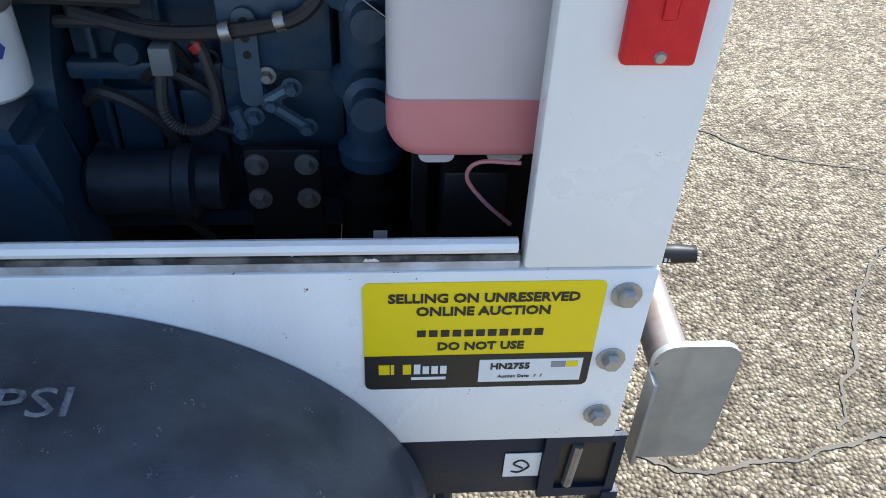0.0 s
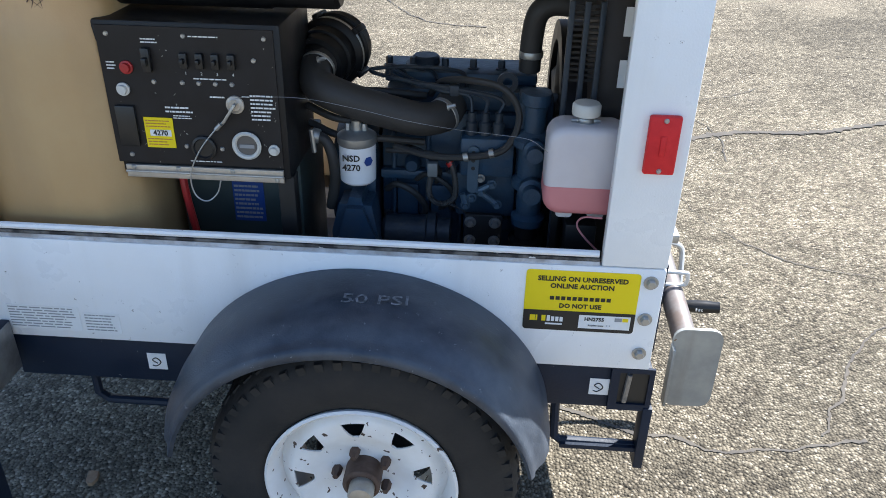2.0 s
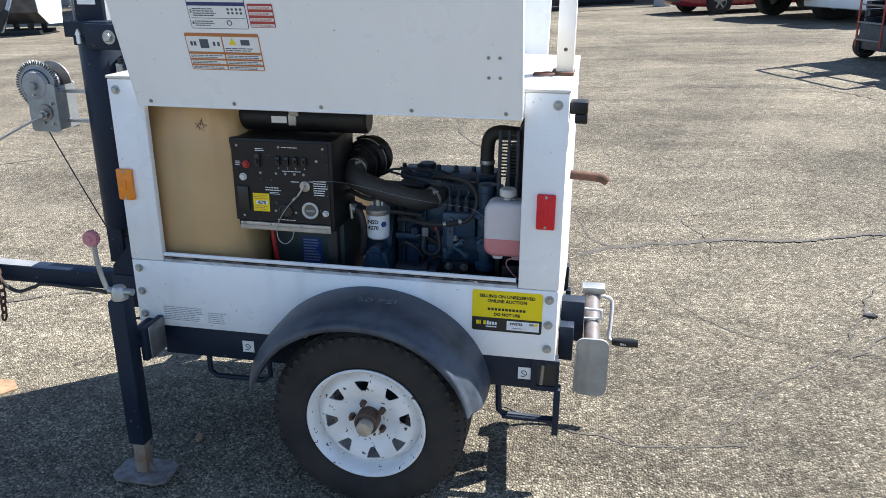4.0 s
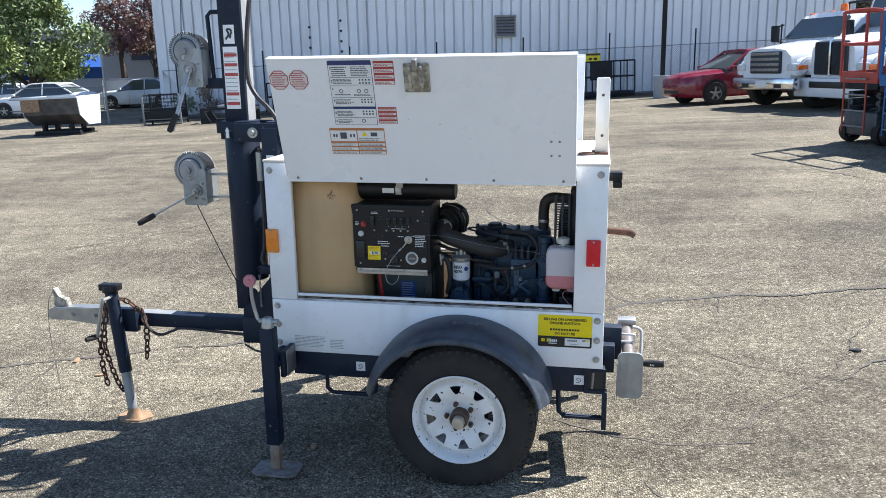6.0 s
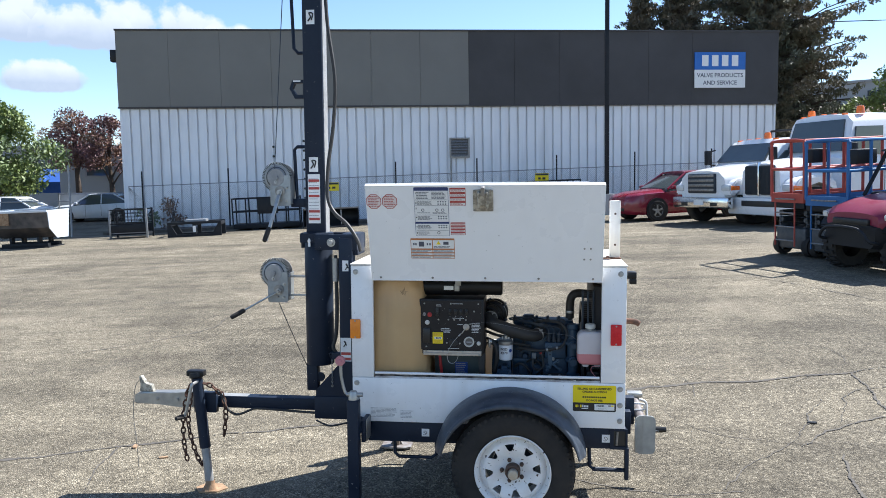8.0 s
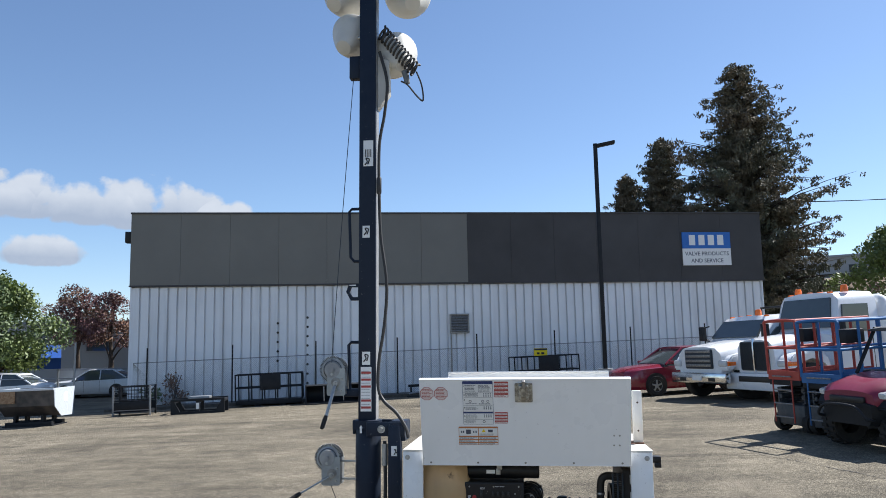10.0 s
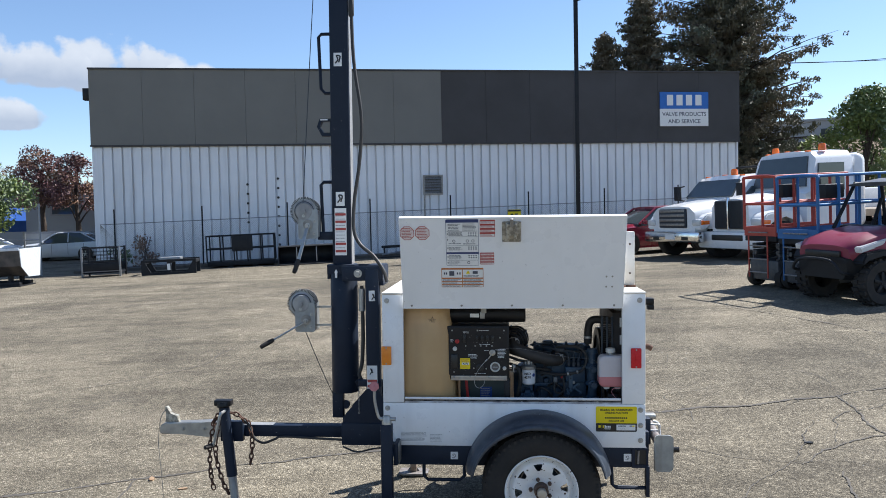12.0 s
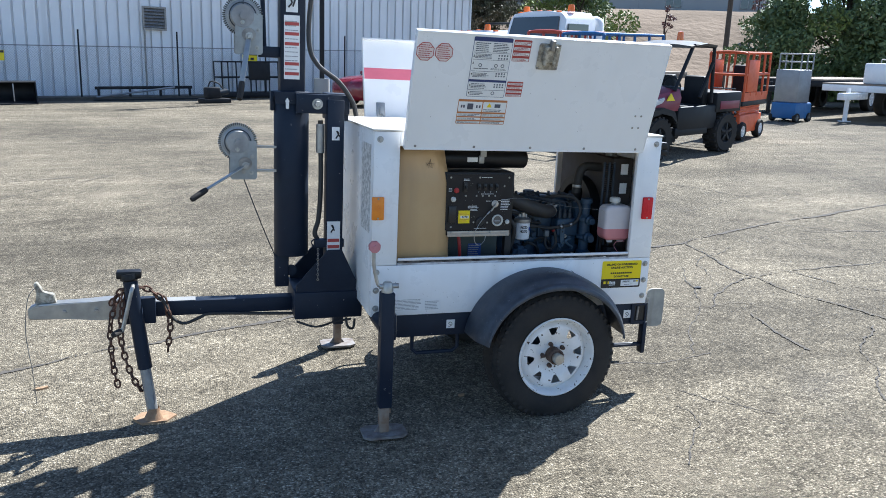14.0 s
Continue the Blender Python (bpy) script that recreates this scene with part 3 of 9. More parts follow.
M["tan_cap"] = material("zinc_hub_cap", (0.5, 0.48, 0.43), 0.4, 0.6, second=(0.36, 0.3, 0.22), scale=40)
M["rust_dark"] = material("dark_rusty_nut", (0.09, 0.055, 0.04), 0.7, 0.4, second=(0.18, 0.13, 0.1), scale=60)
M["mark"] = material("pale_chalk_mark", (0.26, 0.27, 0.29), 0.8, second=(0.06, 0.065, 0.07), scale=90, amount=0.9)
M["worn"] = material("worn_black_edge", (0.02, 0.02, 0.022), 0.7, second=(0.16, 0.15, 0.14), scale=13, amount=0.9, wide=0.05, chips=((0.66, 0.65, 0.62), 24, 0.42), bump=0.001, bump_scale=90)
M["ledge"] = material("scuffed_ledge", (0.6, 0.63, 0.68), 0.45, second=(0.24, 0.21, 0.19), scale=11, amount=0.8, wide=0.1, chips=((0.1, 0.06, 0.04), 30, 0.1))


def build_fender(y_in, s):
    """A moulded fender: an arc with a rounded shoulder and a skirt; s is the side it bulges to."""
    bm = bmesh.new()
    cx, cz, n = -0.018, 0.402, 44
    rings = []
    for k in range(n + 1):
        u = k / n
        a = radians(7 + 166 * u)
        top = max(math.sin(a), 0)
        lip = 0.365 - 0.02 * top
        prof = [(0.0, 0.412), (0.1, 0.413), (0.165, 0.408), (0.2, 0.397), (0.22, 0.383), (0.229, 0.3775), (0.244, 0.376), (0.252, 0.371), (0.255, lip + 0.007), (0.249, lip), (0.244, lip + 0.007), (0.238, 0.366), (0.205, 0.385), (0.0, 0.4)]
        ring = []
        for w, r in prof:
            x, z = cx + 1.065 * r * math.cos(a), cz + 0.94 * r * math.sin(a)
            if a < 0 or a > math.pi:
                z = cz + r * math.sin(a) * 0.6
            ring.append(bm.verts.new((x, y_in - s * w, z)))
        rings.append(ring)
    m = len(rings[0])
    for p, q in zip(rings, rings[1:]):
        for k in range(m):
            bm.faces.new((p[k], p[(k + 1) % m], q[(k + 1) % m], q[k]))
    bm.faces.new(rings[0])
    bm.faces.new(rings[-1])
    f = part("fender", bm, "fender", trailer, "matt dark grey plastic fender", smooth=60)
    return f


def label_plate(x0, x1, z0, z1, y, mat, name="label", parent=None, text="", thick=0.0015):
    bm = bmesh.new()
    box(bm, x0, x1, y - thick, y, z0, z1)
    return part(name, bm, mat, parent or trailer, text, smooth=0)


def text_bars(bm, x0, x1, z0, z1, rows, y, seed, thick=0.0006, fill=0.5):
    """Unreadable print: broken bars, row by row."""
    rnd = random.Random(seed)
    h = (z1 - z0) / rows
    for k in range(rows):
        x = x0
        zc = z1 - (k + 0.5) * h
        end = x1 - (x1 - x0) * rnd.random() * 0.25
        while x < end:
            w = min((x1 - x0) * rnd.uniform(0.06, 0.22), end - x)
            if w > 0.001:
                box(bm, x, x + w, y - thick, y, zc - h * fill / 2, zc + h * fill / 2)
            x += w + (x1 - x0) * 0.025


X0, X1, OX0, OX1, OZ0, OZ1, ZB, ZT = -0.97, 0.642, -0.838, 0.502, 0.845, 1.43, 0.555, 1.5


def build_body():
    shell = {}
    for y0, y1, far in ((0.0, 0.028, False), (WIDE - 0.028, WIDE, True)):
        bm = bmesh.new()
        box(bm, X0, X1, y0, y1, ZB, OZ0 - 0.022, 0.004)
        side = part("side_panel", bm, "white", trailer, "white painted lower side panel")
        shell[far] = side
        bm = bmesh.new()
        box(bm, X0, OX0, y0, y1, OZ0 - 0.02, ZT, 0.004)
        part("corner_post", bm, "white", trailer)
        bm = bmesh.new()
        box(bm, OX1, X1, y0, y1, OZ0 - 0.02, ZT, 0.004)
        part("corner_post", bm, "white", trailer)
        bm = bmesh.new()
        box(bm, OX0, OX1, y0 + 0.002, y1, OZ1, ZT, 0.003)
        part("top_rail", bm, "white", trailer)
        bm = bmesh.new()
        s = -1 if not far else 1
        yy = y0 if not far else y1
        tube(bm, [(OX0 + 0.006, yy - s * 0.004, OZ0 + 0.008), (OX1 - 0.008, yy - s * 0.004, OZ0 + 0.008)], 0.008, 8, 0)
        part("sill_bead", bm, "white", trailer, "white rolled sill edge")
        bm = bmesh.new()
        box(bm, OX0 + 0.005, OX1 - 0.004, min(yy, yy - s * 0.02) + (0.001 if far else 0.002), max(yy, yy - s * 0.02), OZ0 - 0.011, OZ0 - 0.003, 0.002)
        part("sill_seal", bm, "worn", trailer, "worn black seal flaking off the sill")
        bm = bmesh.new()
        box(bm, OX0 + 0.005, OX1 - 0.004, min(yy, yy - s * 0.02) + (0.001 if far else 0.003), max(yy, yy - s * 0.02), OZ0 - 0.0215, OZ0 - 0.0115)
        part("sill_ledge", bm, "ledge", trailer, "scuffed pale grey sill ledge")
    # ends and roof
    for x0, x1 in ((X0, X0 + 0.02), (X1 - 0.02, X1)):
        bm = bmesh.new()
        box(bm, x0, x1, 0.03, WIDE - 0.03, ZB, ZT, 0.003)
        part("end_panel", bm, "white", trailer)
    bm = bmesh.new()
    box(bm, X0 - 0.004, X1 + 0.004, -0.003, WIDE + 0.003, ZT + 0.001, ZT + 0.012, 0.004)
    part("roof", bm, "roof_white", trailer, "white roof sheet with rust at one end")
    bm = bmesh.new()
    box(bm, X0 - 0.0016, X0 - 0.0003, 0.06, 0.27, 0.98, 1.43)
    part("faded_decal", bm, "decal", trailer, "sun-bleached flaking decal sheet", smooth=0)
    # bolts at the corners
    for x, zs in ((-0.943, (0.79, 0.695, 0.6)), (0.612, (0.79, 0.695, 0.602)), (-0.94, (1.462,)), (0.607, (1.462,))):
        for z in zs:
            bm = bmesh.new()
            bolt(bm, (x, 0.0, z), (0, -1, 0), 0.0105, 0.013)
            part("bolt", bm, "zinc", trailer)
    # inside of the front compartment
    bm = bmesh.new()
    box(bm, -0.95, -0.1, 0.05, WIDE - 0.05, 0.56, 0.575)
    box(bm, -0.1, 0.3, 0.3, WIDE - 0.05, 0.56, 0.575)
    part("floor_pan", bm, "black", trailer)
    # reflectors
    for x, z0, z1, mt, lab in ((-0.945, 1.062, 1.178, "amber", "amber side reflector"), (0.585, 1.048, 1.17, "red", "red side reflector")):
        bm = bmesh.new()
        box(bm, x - 0.031, x + 0.031, -0.016, -0.0005, z0, z1, 0.005)
        r = part("reflector", bm, mt, trailer, lab)
        bm = bmesh.new()
        box(bm, x - 0.006, x + 0.006, -0.0185, -0.0155, z0 + 0.04, z1 - 0.04, 0.002)
        part("reflector_rib", bm, mt, r)
        for z in (z0 + 0.009, z1 - 0.009):
            bm = bmesh.new()
            lathe(bm, [(0, 0), (0.0055, 0), (0.004, 0.003), (0, 0.003)], (x, -0.016, z), (0, -1, 0), 10)
            part("screw", bm, "zinc", r)
    # sale sticker
    sx0, sx1, sz0, sz1 = 0.343, 0.59, 0.655, 0.81
    zm = sz0 + 0.052
    out = rounded(sx1 - sx0, sz1 - sz0, 0.008, 4, (sx0 + sx1) / 2, (sz0 + sz1) / 2)
    bm = bmesh.new()
    prism(bm, out, -0.0012, -0.0002)
    st = part("sale_sticker", bm, "yellow", trailer, "yellow and black auction sticker", smooth=0)
    bm = bmesh.new()
    lower = [(x, z) for x, z in out if z < zm]
    lower = [(sx1, zm), (sx0, zm)] + [p for p in out if p[1] < zm]
    prism(bm, lower, -0.0018, -0.0011)
    part("black_band", bm, "label_black", st, smooth=0)
    cx = (sx0 + sx1) / 2
    lettering("SELLING ON UNRESERVED", 0.0165, "label_black", on_front(cx, -0.0018, 0.784), st, bold=0.0005, squeeze=1.0)
    lettering("ONLINE AUCTION", 0.0165, "label_black", on_front(cx, -0.0018, 0.766), st, bold=0.0005)
    lettering("DO NOT USE", 0.0155, "label_black", on_front(cx, -0.0018, 0.7155), st, bold=0.0005)
    bm = bmesh.new()
    for k in range(11):
        x = cx - 0.068 + k * 0.0124
        box(bm, x, x + 0.009, -0.0022, -0.0012, 0.7355, 0.7445)
    part("print_bar", bm, "label_black", st, smooth=0)
    bm = bmesh.new()
    for k, w in enumerate((0.013, 0.004, 0.01)):
        x = sx0 + 0.015 + k * 0.013
        box(bm, x, x + w * 0.9, -0.0024, -0.0017, zm - 0.028, zm - 0.013)
    part("logo_yellow", bm, "yellow", st, smooth=0)
    bm = bmesh.new()
    for k in range(4):
        box(bm, sx0 + 0.053 + k * 0.0095, sx0 + 0.06 + k * 0.0095, -0.0024, -0.0017, zm - 0.028, zm - 0.013 - (0.003 if k else 0))
    box(bm, sx0 + 0.05, sx0 + 0.088, -0.0024, -0.0017, zm - 0.037, zm - 0.033)
    part("logo_white", bm, "label_white", st, smooth=0)
    lot = label_plate(sx0 + 0.124, sx1 - 0.009, zm - 0.043, zm - 0.008, -0.0018, "label_white", "lot_label", st, "white lot label", 0.0006)
    lettering("HN2755", 0.0125, "label_black", on_front(sx0 + 0.158, -0.003, zm - 0.022), st, bold=0.0004)
    lettering("Auction Date:   /   /", 0.0062, "label_black", on_front(sx0 + 0.17, -0.003, zm - 0.036), st)
    bm = bmesh.new()
    box(bm, sx1 - 0.044, sx1 - 0.028, -0.003, -0.0024, zm - 0.021, zm - 0.012)
    part("lot_logo", bm, "label_grey", st, smooth=0)
    bm = bmesh.new()
    box(bm, sx1 - 0.027, sx1 - 0.014, -0.003, -0.0024, zm - 0.021, zm - 0.012)
    part("lot_logo", bm, "yellow", st, smooth=0)
    # weathered data plates low at the front
    dp = label_plate(-0.865, -0.69, 0.578, 0.645, -0.0004, "label_white", "data_label", None, "weathered white data label", 0.0008)
    bm = bmesh.new()
    text_bars(bm, -0.86, -0.695, 0.582, 0.642, 8, -0.0013, 3, fill=0.35)
    part("print_bar", bm, "label_grey", dp, smooth=0)
    dp = label_plate(-0.682, -0.595, 0.576, 0.632, -0.0004, "label_white", "data_label", None, "weathered white data label", 0.0008)
    bm = bmesh.new()
    text_bars(bm, -0.678, -0.6, 0.58, 0.629, 6, -0.0013, 4, fill=0.35)
    part("print_bar", bm, "label_grey", dp, smooth=0)


M["decal"] = material("flaking_decal", (0.74, 0.73, 0.7), 0.6, second=(0.34, 0.33, 0.32), scale=34, amount=0.75, wide=0.05, chips=((0.2, 0.19, 0.18), 40, 0.2))
M["roof_white"] = material("rusting_white_roof", (0.78, 0.76, 0.71), 0.5, second=(0.66, 0.6, 0.5), scale=4, amount=0.7, chips=((0.2, 0.09, 0.04), 8, 0.12))


def build_chassis():
    # side rails and cross members
    for y0 in (0.012, WIDE - 0.062):
        bm = bmesh.new()
        box(bm, X0 + 0.09, X1 + 0.012, y0, y0 + 0.05, 0.43, ZB - 0.002, 0.004)
        part("side_rail", bm, "navy", trailer, "dark navy steel frame rail")
    bm = bmesh.new()
    for x in (-0.86, -0.3, 0.25):
        box(bm, x, x + 0.06, 0.062, WIDE - 0.062, 0.44, ZB - 0.004)
    part("cross_member", bm, "navy", trailer)
    bm = bmesh.new()
    rod(bm, (0, -0.06, 0.347), (0, WIDE + 0.06, 0.347), 0.034, 16)
    part("axle", bm, "navy", trailer)
    # open pocket at the rear end of the rail
    bm = bmesh.new()
    frame_plate(bm, (0.56, 0.66, 0.43, 0.553), (0.58, 0.648, 0.448, 0.54), 0.004, 0.011)
    part("pocket_plate", bm, "navy", trailer)
    # black sheet painted in for the shade inside the pocket
    bm = bmesh.new()
    box(bm, 0.58, 0.648, 0.0108, 0.0122, 0.448, 0.54)
    part("pocket_shade", bm, "label_black", trailer)
    bm = bmesh.new()
    rod(bm, (0.597, 0.006, 0.455), (0.602, 0.006, 0.535), 0.007, 8)
    part("pocket_pin", bm, "steel", trailer)
    # white pictogram stickers on the rail
    for x in (0.535, -0.53):
        st = label_plate(x - 0.022, x + 0.024, 0.468, 0.515, 0.011, "label_white", "pictogram_sticker", None, "small white tie-down pictogram", 0.001)
        bm = bmesh.new()
        tube(bm, [(x - 0.012, 0.0095, 0.48), (x - 0.002, 0.0095, 0.478), (x + 0.01, 0.0095, 0.49), (x, 0.0095, 0.502), (x - 0.01, 0.0095, 0.495), (x + 0.002, 0.0095, 0.486)], 0.0014, 6, 4)
        part("print_bar", bm, "label_black", st)
    # U-shaped tie-down steps under the rails
    for y in (0.03, WIDE - 0.05):
        bm = bmesh.new()
        tube(bm, [(0.44, y, 0.435), (0.445, y, 0.318), (0.462, y, 0.303), (0.62, y, 0.3), (0.66, y, 0.3)], 0.0115, 8, 0)
        box(bm, 0.645, 0.668, y - 0.03, y + 0.02, 0.25, 0.44, 0.003)
        box(bm, 0.46, 0.65, y - 0.02, y + 0.012, 0.294, 0.306)
        part("tie_down_step", bm, "navy", trailer, "dark bent steel loop under the rail")
        bm = bmesh.new()
        tube(bm, [(-0.725, y + 0.03, 0.435), (-0.725, y + 0.03, 0.345), (-0.7, y + 0.03, 0.322), (-0.5, y + 0.03, 0.322), (-0.47, y + 0.03, 0.345), (-0.47, y + 0.03, 0.43)], 0.011, 8, 0)
        part("tie_down_step", bm, "navy", trailer, "dark bent steel loop under the rail")


def build_door(y_hinge, s):
    """A side door swung up on its hinge; s = -1 leans to the near side."""
    L = 0.58
    ang = math.atan2(0.173, 0.553)
    m = Matrix.Translation((0, y_hinge, 1.42)) @ (Matrix.Rotation(ang, 4, "X") if s < 0 else Matrix.Rotation(math.pi, 4, "Z") @ Matrix.Rotation(ang, 4, "X"))
    ax0, ax1 = (-0.827, 0.497) if s < 0 else (-0.497, 0.79)
    bm = bmesh.new()
    # x along, z up the door, the inner face at y = 0
    box(bm, ax0, ax1, 0.0, 0.004, 0, L)
    bmesh.ops.transform(bm, matrix=m, verts=bm.verts)
    door = part("door", bm, "white_clean", trailer, "white steel side door swung up and open")
    for x0, x1, z0, z1 in ((ax0 - 0.003, ax0 + 0.001, 0.007, L - 0.007), (ax1 - 0.001, ax1 + 0.003, 0.007, L - 0.007), (ax0 - 0.003, ax1 + 0.003, L - 0.006, L + 0.002), (ax0 - 0.003, ax1 + 0.003, -0.002, 0.006)):
        bm = bmesh.new()
        box(bm, x0, x1, -0.002, 0.034, z0, z1, 0.0012)
        bmesh.ops.transform(bm, matrix=m, verts=bm.verts)
        part("door_edge", bm, "white_clean", door)
    if s > 0:
        # the side of the far door that faces the mast carries a stripe and a latch
        bm = bmesh.new()
        box(bm, 0.43, 0.786, 0.0042, 0.0056, 0.33, 0.4)
        bmesh.ops.transform(bm, matrix=m, verts=bm.verts)
        part("stripe", bm, "stripe_red", door, "coral red stripe")
        for k in range(4):
            bm = bmesh.new()
            box(bm, 0.2 + k * 0.05, 0.235 + k * 0.05, 0.0042, 0.0056, 0.33, 0.4)
            bmesh.ops.transform(bm, matrix=m, verts=bm.verts)
            part("letter_bar", bm, "stripe_red", door)
        bm = bmesh.new()
        box(bm, 0.66, 0.715, 0.0045, 0.012, 0.08, 0.18, 0.003)
        box(bm, 0.675, 0.7, 0.01, 0.028, 0.1, 0.15, 0.004)
        bmesh.ops.transform(bm, matrix=m, verts=bm.verts)
        latch = part("latch", bm, "zinc", door, "zinc over-centre latch")
        bm = bmesh.new()
        rod(bm, (0.686, 0.024, 0.11), (0.66, 0.12, -0.01), 0.005)
        bmesh.ops.transform(bm, matrix=m, verts=bm.verts)
        part("latch_rod", bm, "zinc", latch)
        return
    bm = bmesh.new()
    for k in range(5):
        x = ax0 + 0.05 + k * (ax1 - ax0 - 0.1) / 4
        lathe(bm, [(0, 0), (0.007, 0), (0.005, 0.004), (0, 0.005)], (x, 0, 0.018), (0, -1, 0), 10)
    for x in (0.395, 0.43):
        for z in (0.14, 0.205):
            lathe(bm, [(0, 0), (0.0055, 0), (0.0055, 0.002), (0, 0.002)], (x, 0, z), (0, -1, 0), 8)
    bmesh.ops.transform(bm, matrix=m, verts=bm.verts)
    part("rivet", bm, "steel", door)

    def sheet(x0, x1, z0, z1, mat, name, label="", y=-0.0006, t=0.0008, corner=0.006, owner=None):
        b = bmesh.new()
        prism(b, rounded(x1 - x0, z1 - z0, corner, 3, (x0 + x1) / 2, (z0 + z1) / 2), y - t, y)
        bmesh.ops.transform(b, matrix=m, verts=b.verts)
        return part(name, b, mat, owner or door, label, smooth=0)

    def detail(owner, mat, fill, name="print_bar"):
        b = bmesh.new()
        fill(b)
        bmesh.ops.transform(b, matrix=m, verts=b.verts)
        part(name, b, mat, owner, smooth=0)

    # two octagon warnings
    for x in (-0.784, -0.693):
        for r, y, mt in ((0.046, -0.0006, "label_red"), (0.042, -0.0012, "label_pink")):
            b = bmesh.new()
            prism(b, [(x + r * math.cos(radians(22.5 + 45 * k)), 0.487 + r * math.sin(radians(22.5 + 45 * k))) for k in range(8)], y - 0.0006, y)
            bmesh.ops.transform(b, matrix=m, verts=b.verts)
            part("octagon_label", b, mt, door, "red-edged octagonal warning label" if mt == "label_red" else "", smooth=0)
        b = bmesh.new()
        text_bars(b, x - 0.032, x + 0.034, 0.455, 0.522, 7, -0.002, int(x * -100), fill=0.4)
        bmesh.ops.transform(b, matrix=m, verts=b.verts)
        part("print_bar", b, "label_red", door, smooth=0)
    # tall instruction sheet
    u0, u1, v0, v1 = -0.552, -0.362, 0.282, 0.568
    big = sheet(u0 - 0.002, u1 + 0.002, v0 - 0.002, v1 + 0.002, "label_blue", "instruction_label", "tall white operating instruction label with dark blue bands")
    sheet(u0, u1, v0, v0 + 0.072, "label_white", "label_field", y=-0.0014, corner=0.004, owner=big)
    sheet(u0, u1, v0 + 0.084, v1 - 0.018, "label_white", "label_field", y=-0.0014, corner=0.002, owner=big)

    def lines(b):
        for a0, a1, c0, c1, n, sd in ((u0 + 0.012, u0 + 0.085, v1 - 0.068, v1 - 0.022, 5, 1), (u0 + 0.098, u1 - 0.006, v1 - 0.068, v1 - 0.022, 6, 2), (u0 + 0.014, u0 + 0.1, v1 - 0.1, v1 - 0.076, 4, 3), (u0 + 0.014, u0 + 0.1, v0 + 0.095, v0 + 0.118, 4, 5), (u0 + 0.014, u0 + 0.1, v0 + 0.038, v0 + 0.066, 4, 6), (u0 + 0.014, u0 + 0.08, v0 + 0.006, v0 + 0.026, 3, 7), (u0 + 0.014, u0 + 0.09, v0 + 0.134, v0 + 0.142, 1, 8), (u0 + 0.1, u1 - 0.01, v0 + 0.132, v0 + 0.142, 2, 9)):
            text_bars(b, a0, a1, c0, c1, n, -0.0026, sd, fill=0.42)
        for z in (v1 - 0.072, v1 - 0.106, v0 + 0.124, v0 + 0.032):
            box(b, u0 + 0.004, u1 - 0.004, -0.0028, -0.0021, z, z + 0.0015)
        for z in (v1 - 0.086, v1 - 0.1, v0 + 0.1, v0 + 0.112, v0 + 0.046, v0 + 0.058):
            for k in range(4):
                box(b, u1 - 0.06 + k * 0.014, u1 - 0.053 + k * 0.014, -0.0028, -0.0021, z, z + 0.007)
        for x, z in ((u0 + 0.045, v0 + 0.154), (u0 + 0.125, v0 + 0.154), (u0 + 0.158, v0 + 0.154), (u1 - 0.06, v0 + 0.018)):
            lathe(b, [(0.006, 0), (0.009, 0), (0.009, 0.0008), (0.006, 0.0008)], (x, -0.002, z), (0, -1, 0), 14)
    detail(big, "label_grey_dark", lines)
    for k, z in enumerate((v1 - 0.03, v1 - 0.087, v1 - 0.121, v0 + 0.112, v0 + 0.056, v0 + 0.019)):
        lettering(str(k + 1), 0.014, "label_black", m @ Matrix.Translation((u0 + 0.008, -0.003, z - 0.006)) @ FRONT, big, bold=0.0004)
    for a0, a1, c0, c1, sd in ((-0.352, -0.263, 0.462, 0.566, 11), (-0.353, -0.27, 0.286, 0.362, 12)):
        r = sheet(a0, a1, c0, c1, "label_red", "warning_label", "red and white warning label", corner=0.004)
        n = 4
        for k in range(n):
            z = c0 + (c1 - c0) * k / n
            sheet(a0 + 0.003, a1 - 0.003, z + 0.002, z + (c1 - c0) / n * 0.62, "label_white", "label_field", y=-0.0014, corner=0.001, owner=r)

            def rows(b, z=z, k=k):
                text_bars(b, a0 + 0.006, a1 - 0.006, z + 0.004, z + (c1 - c0) / n * 0.58, 2, -0.0026, sd * 10 + k, fill=0.4)
            detail(r, "label_red", rows)
    o = sheet(-0.588, -0.335, 0.14, 0.265, "label_orange", "warning_label", "orange and white two-column warning label", corner=0.005)
    for c in range(2):
        a0 = -0.585 + c * 0.126
        a1 = a0 + 0.121
        for k, (c0, c1) in enumerate(((0.203, 0.254), (0.18, 0.194), (0.161, 0.173), (0.143, 0.154))):
            sheet(a0, a1, c0, c1, "label_white", "label_field", y=-0.0014, corner=0.001, owner=o)

            def rows(b, k=k, c0=c0, c1=c1, a0=a0, a1=a1):
                if k:
                    text_bars(b, a0 + 0.004, a1 - 0.004, c0 + 0.001, c1 - 0.001, 2, -0.0026, k + c * 7, fill=0.4)
                elif c:
                    text_bars(b, a0 + 0.004, a1 - 0.004, c0 + 0.002, c0 + 0.016, 2, -0.0026, 5, fill=0.4)
                    box(b, a0 + 0.06, a0 + 0.09, -0.0028, -0.0021, c0 + 0.024, c0 + 0.042)
                else:
                    box(b, a0 + 0.045, a0 + 0.075, -0.0028, -0.0021, c0 + 0.012, c0 + 0.042)
                    for x in (a0 + 0.012, a0 + 0.024, a0 + 0.09, a0 + 0.105):
                        box(b, x, x + 0.008, -0.0028, -0.0021, c0 + 0.02, c0 + 0.034)
            detail(o, "label_grey_dark", rows)

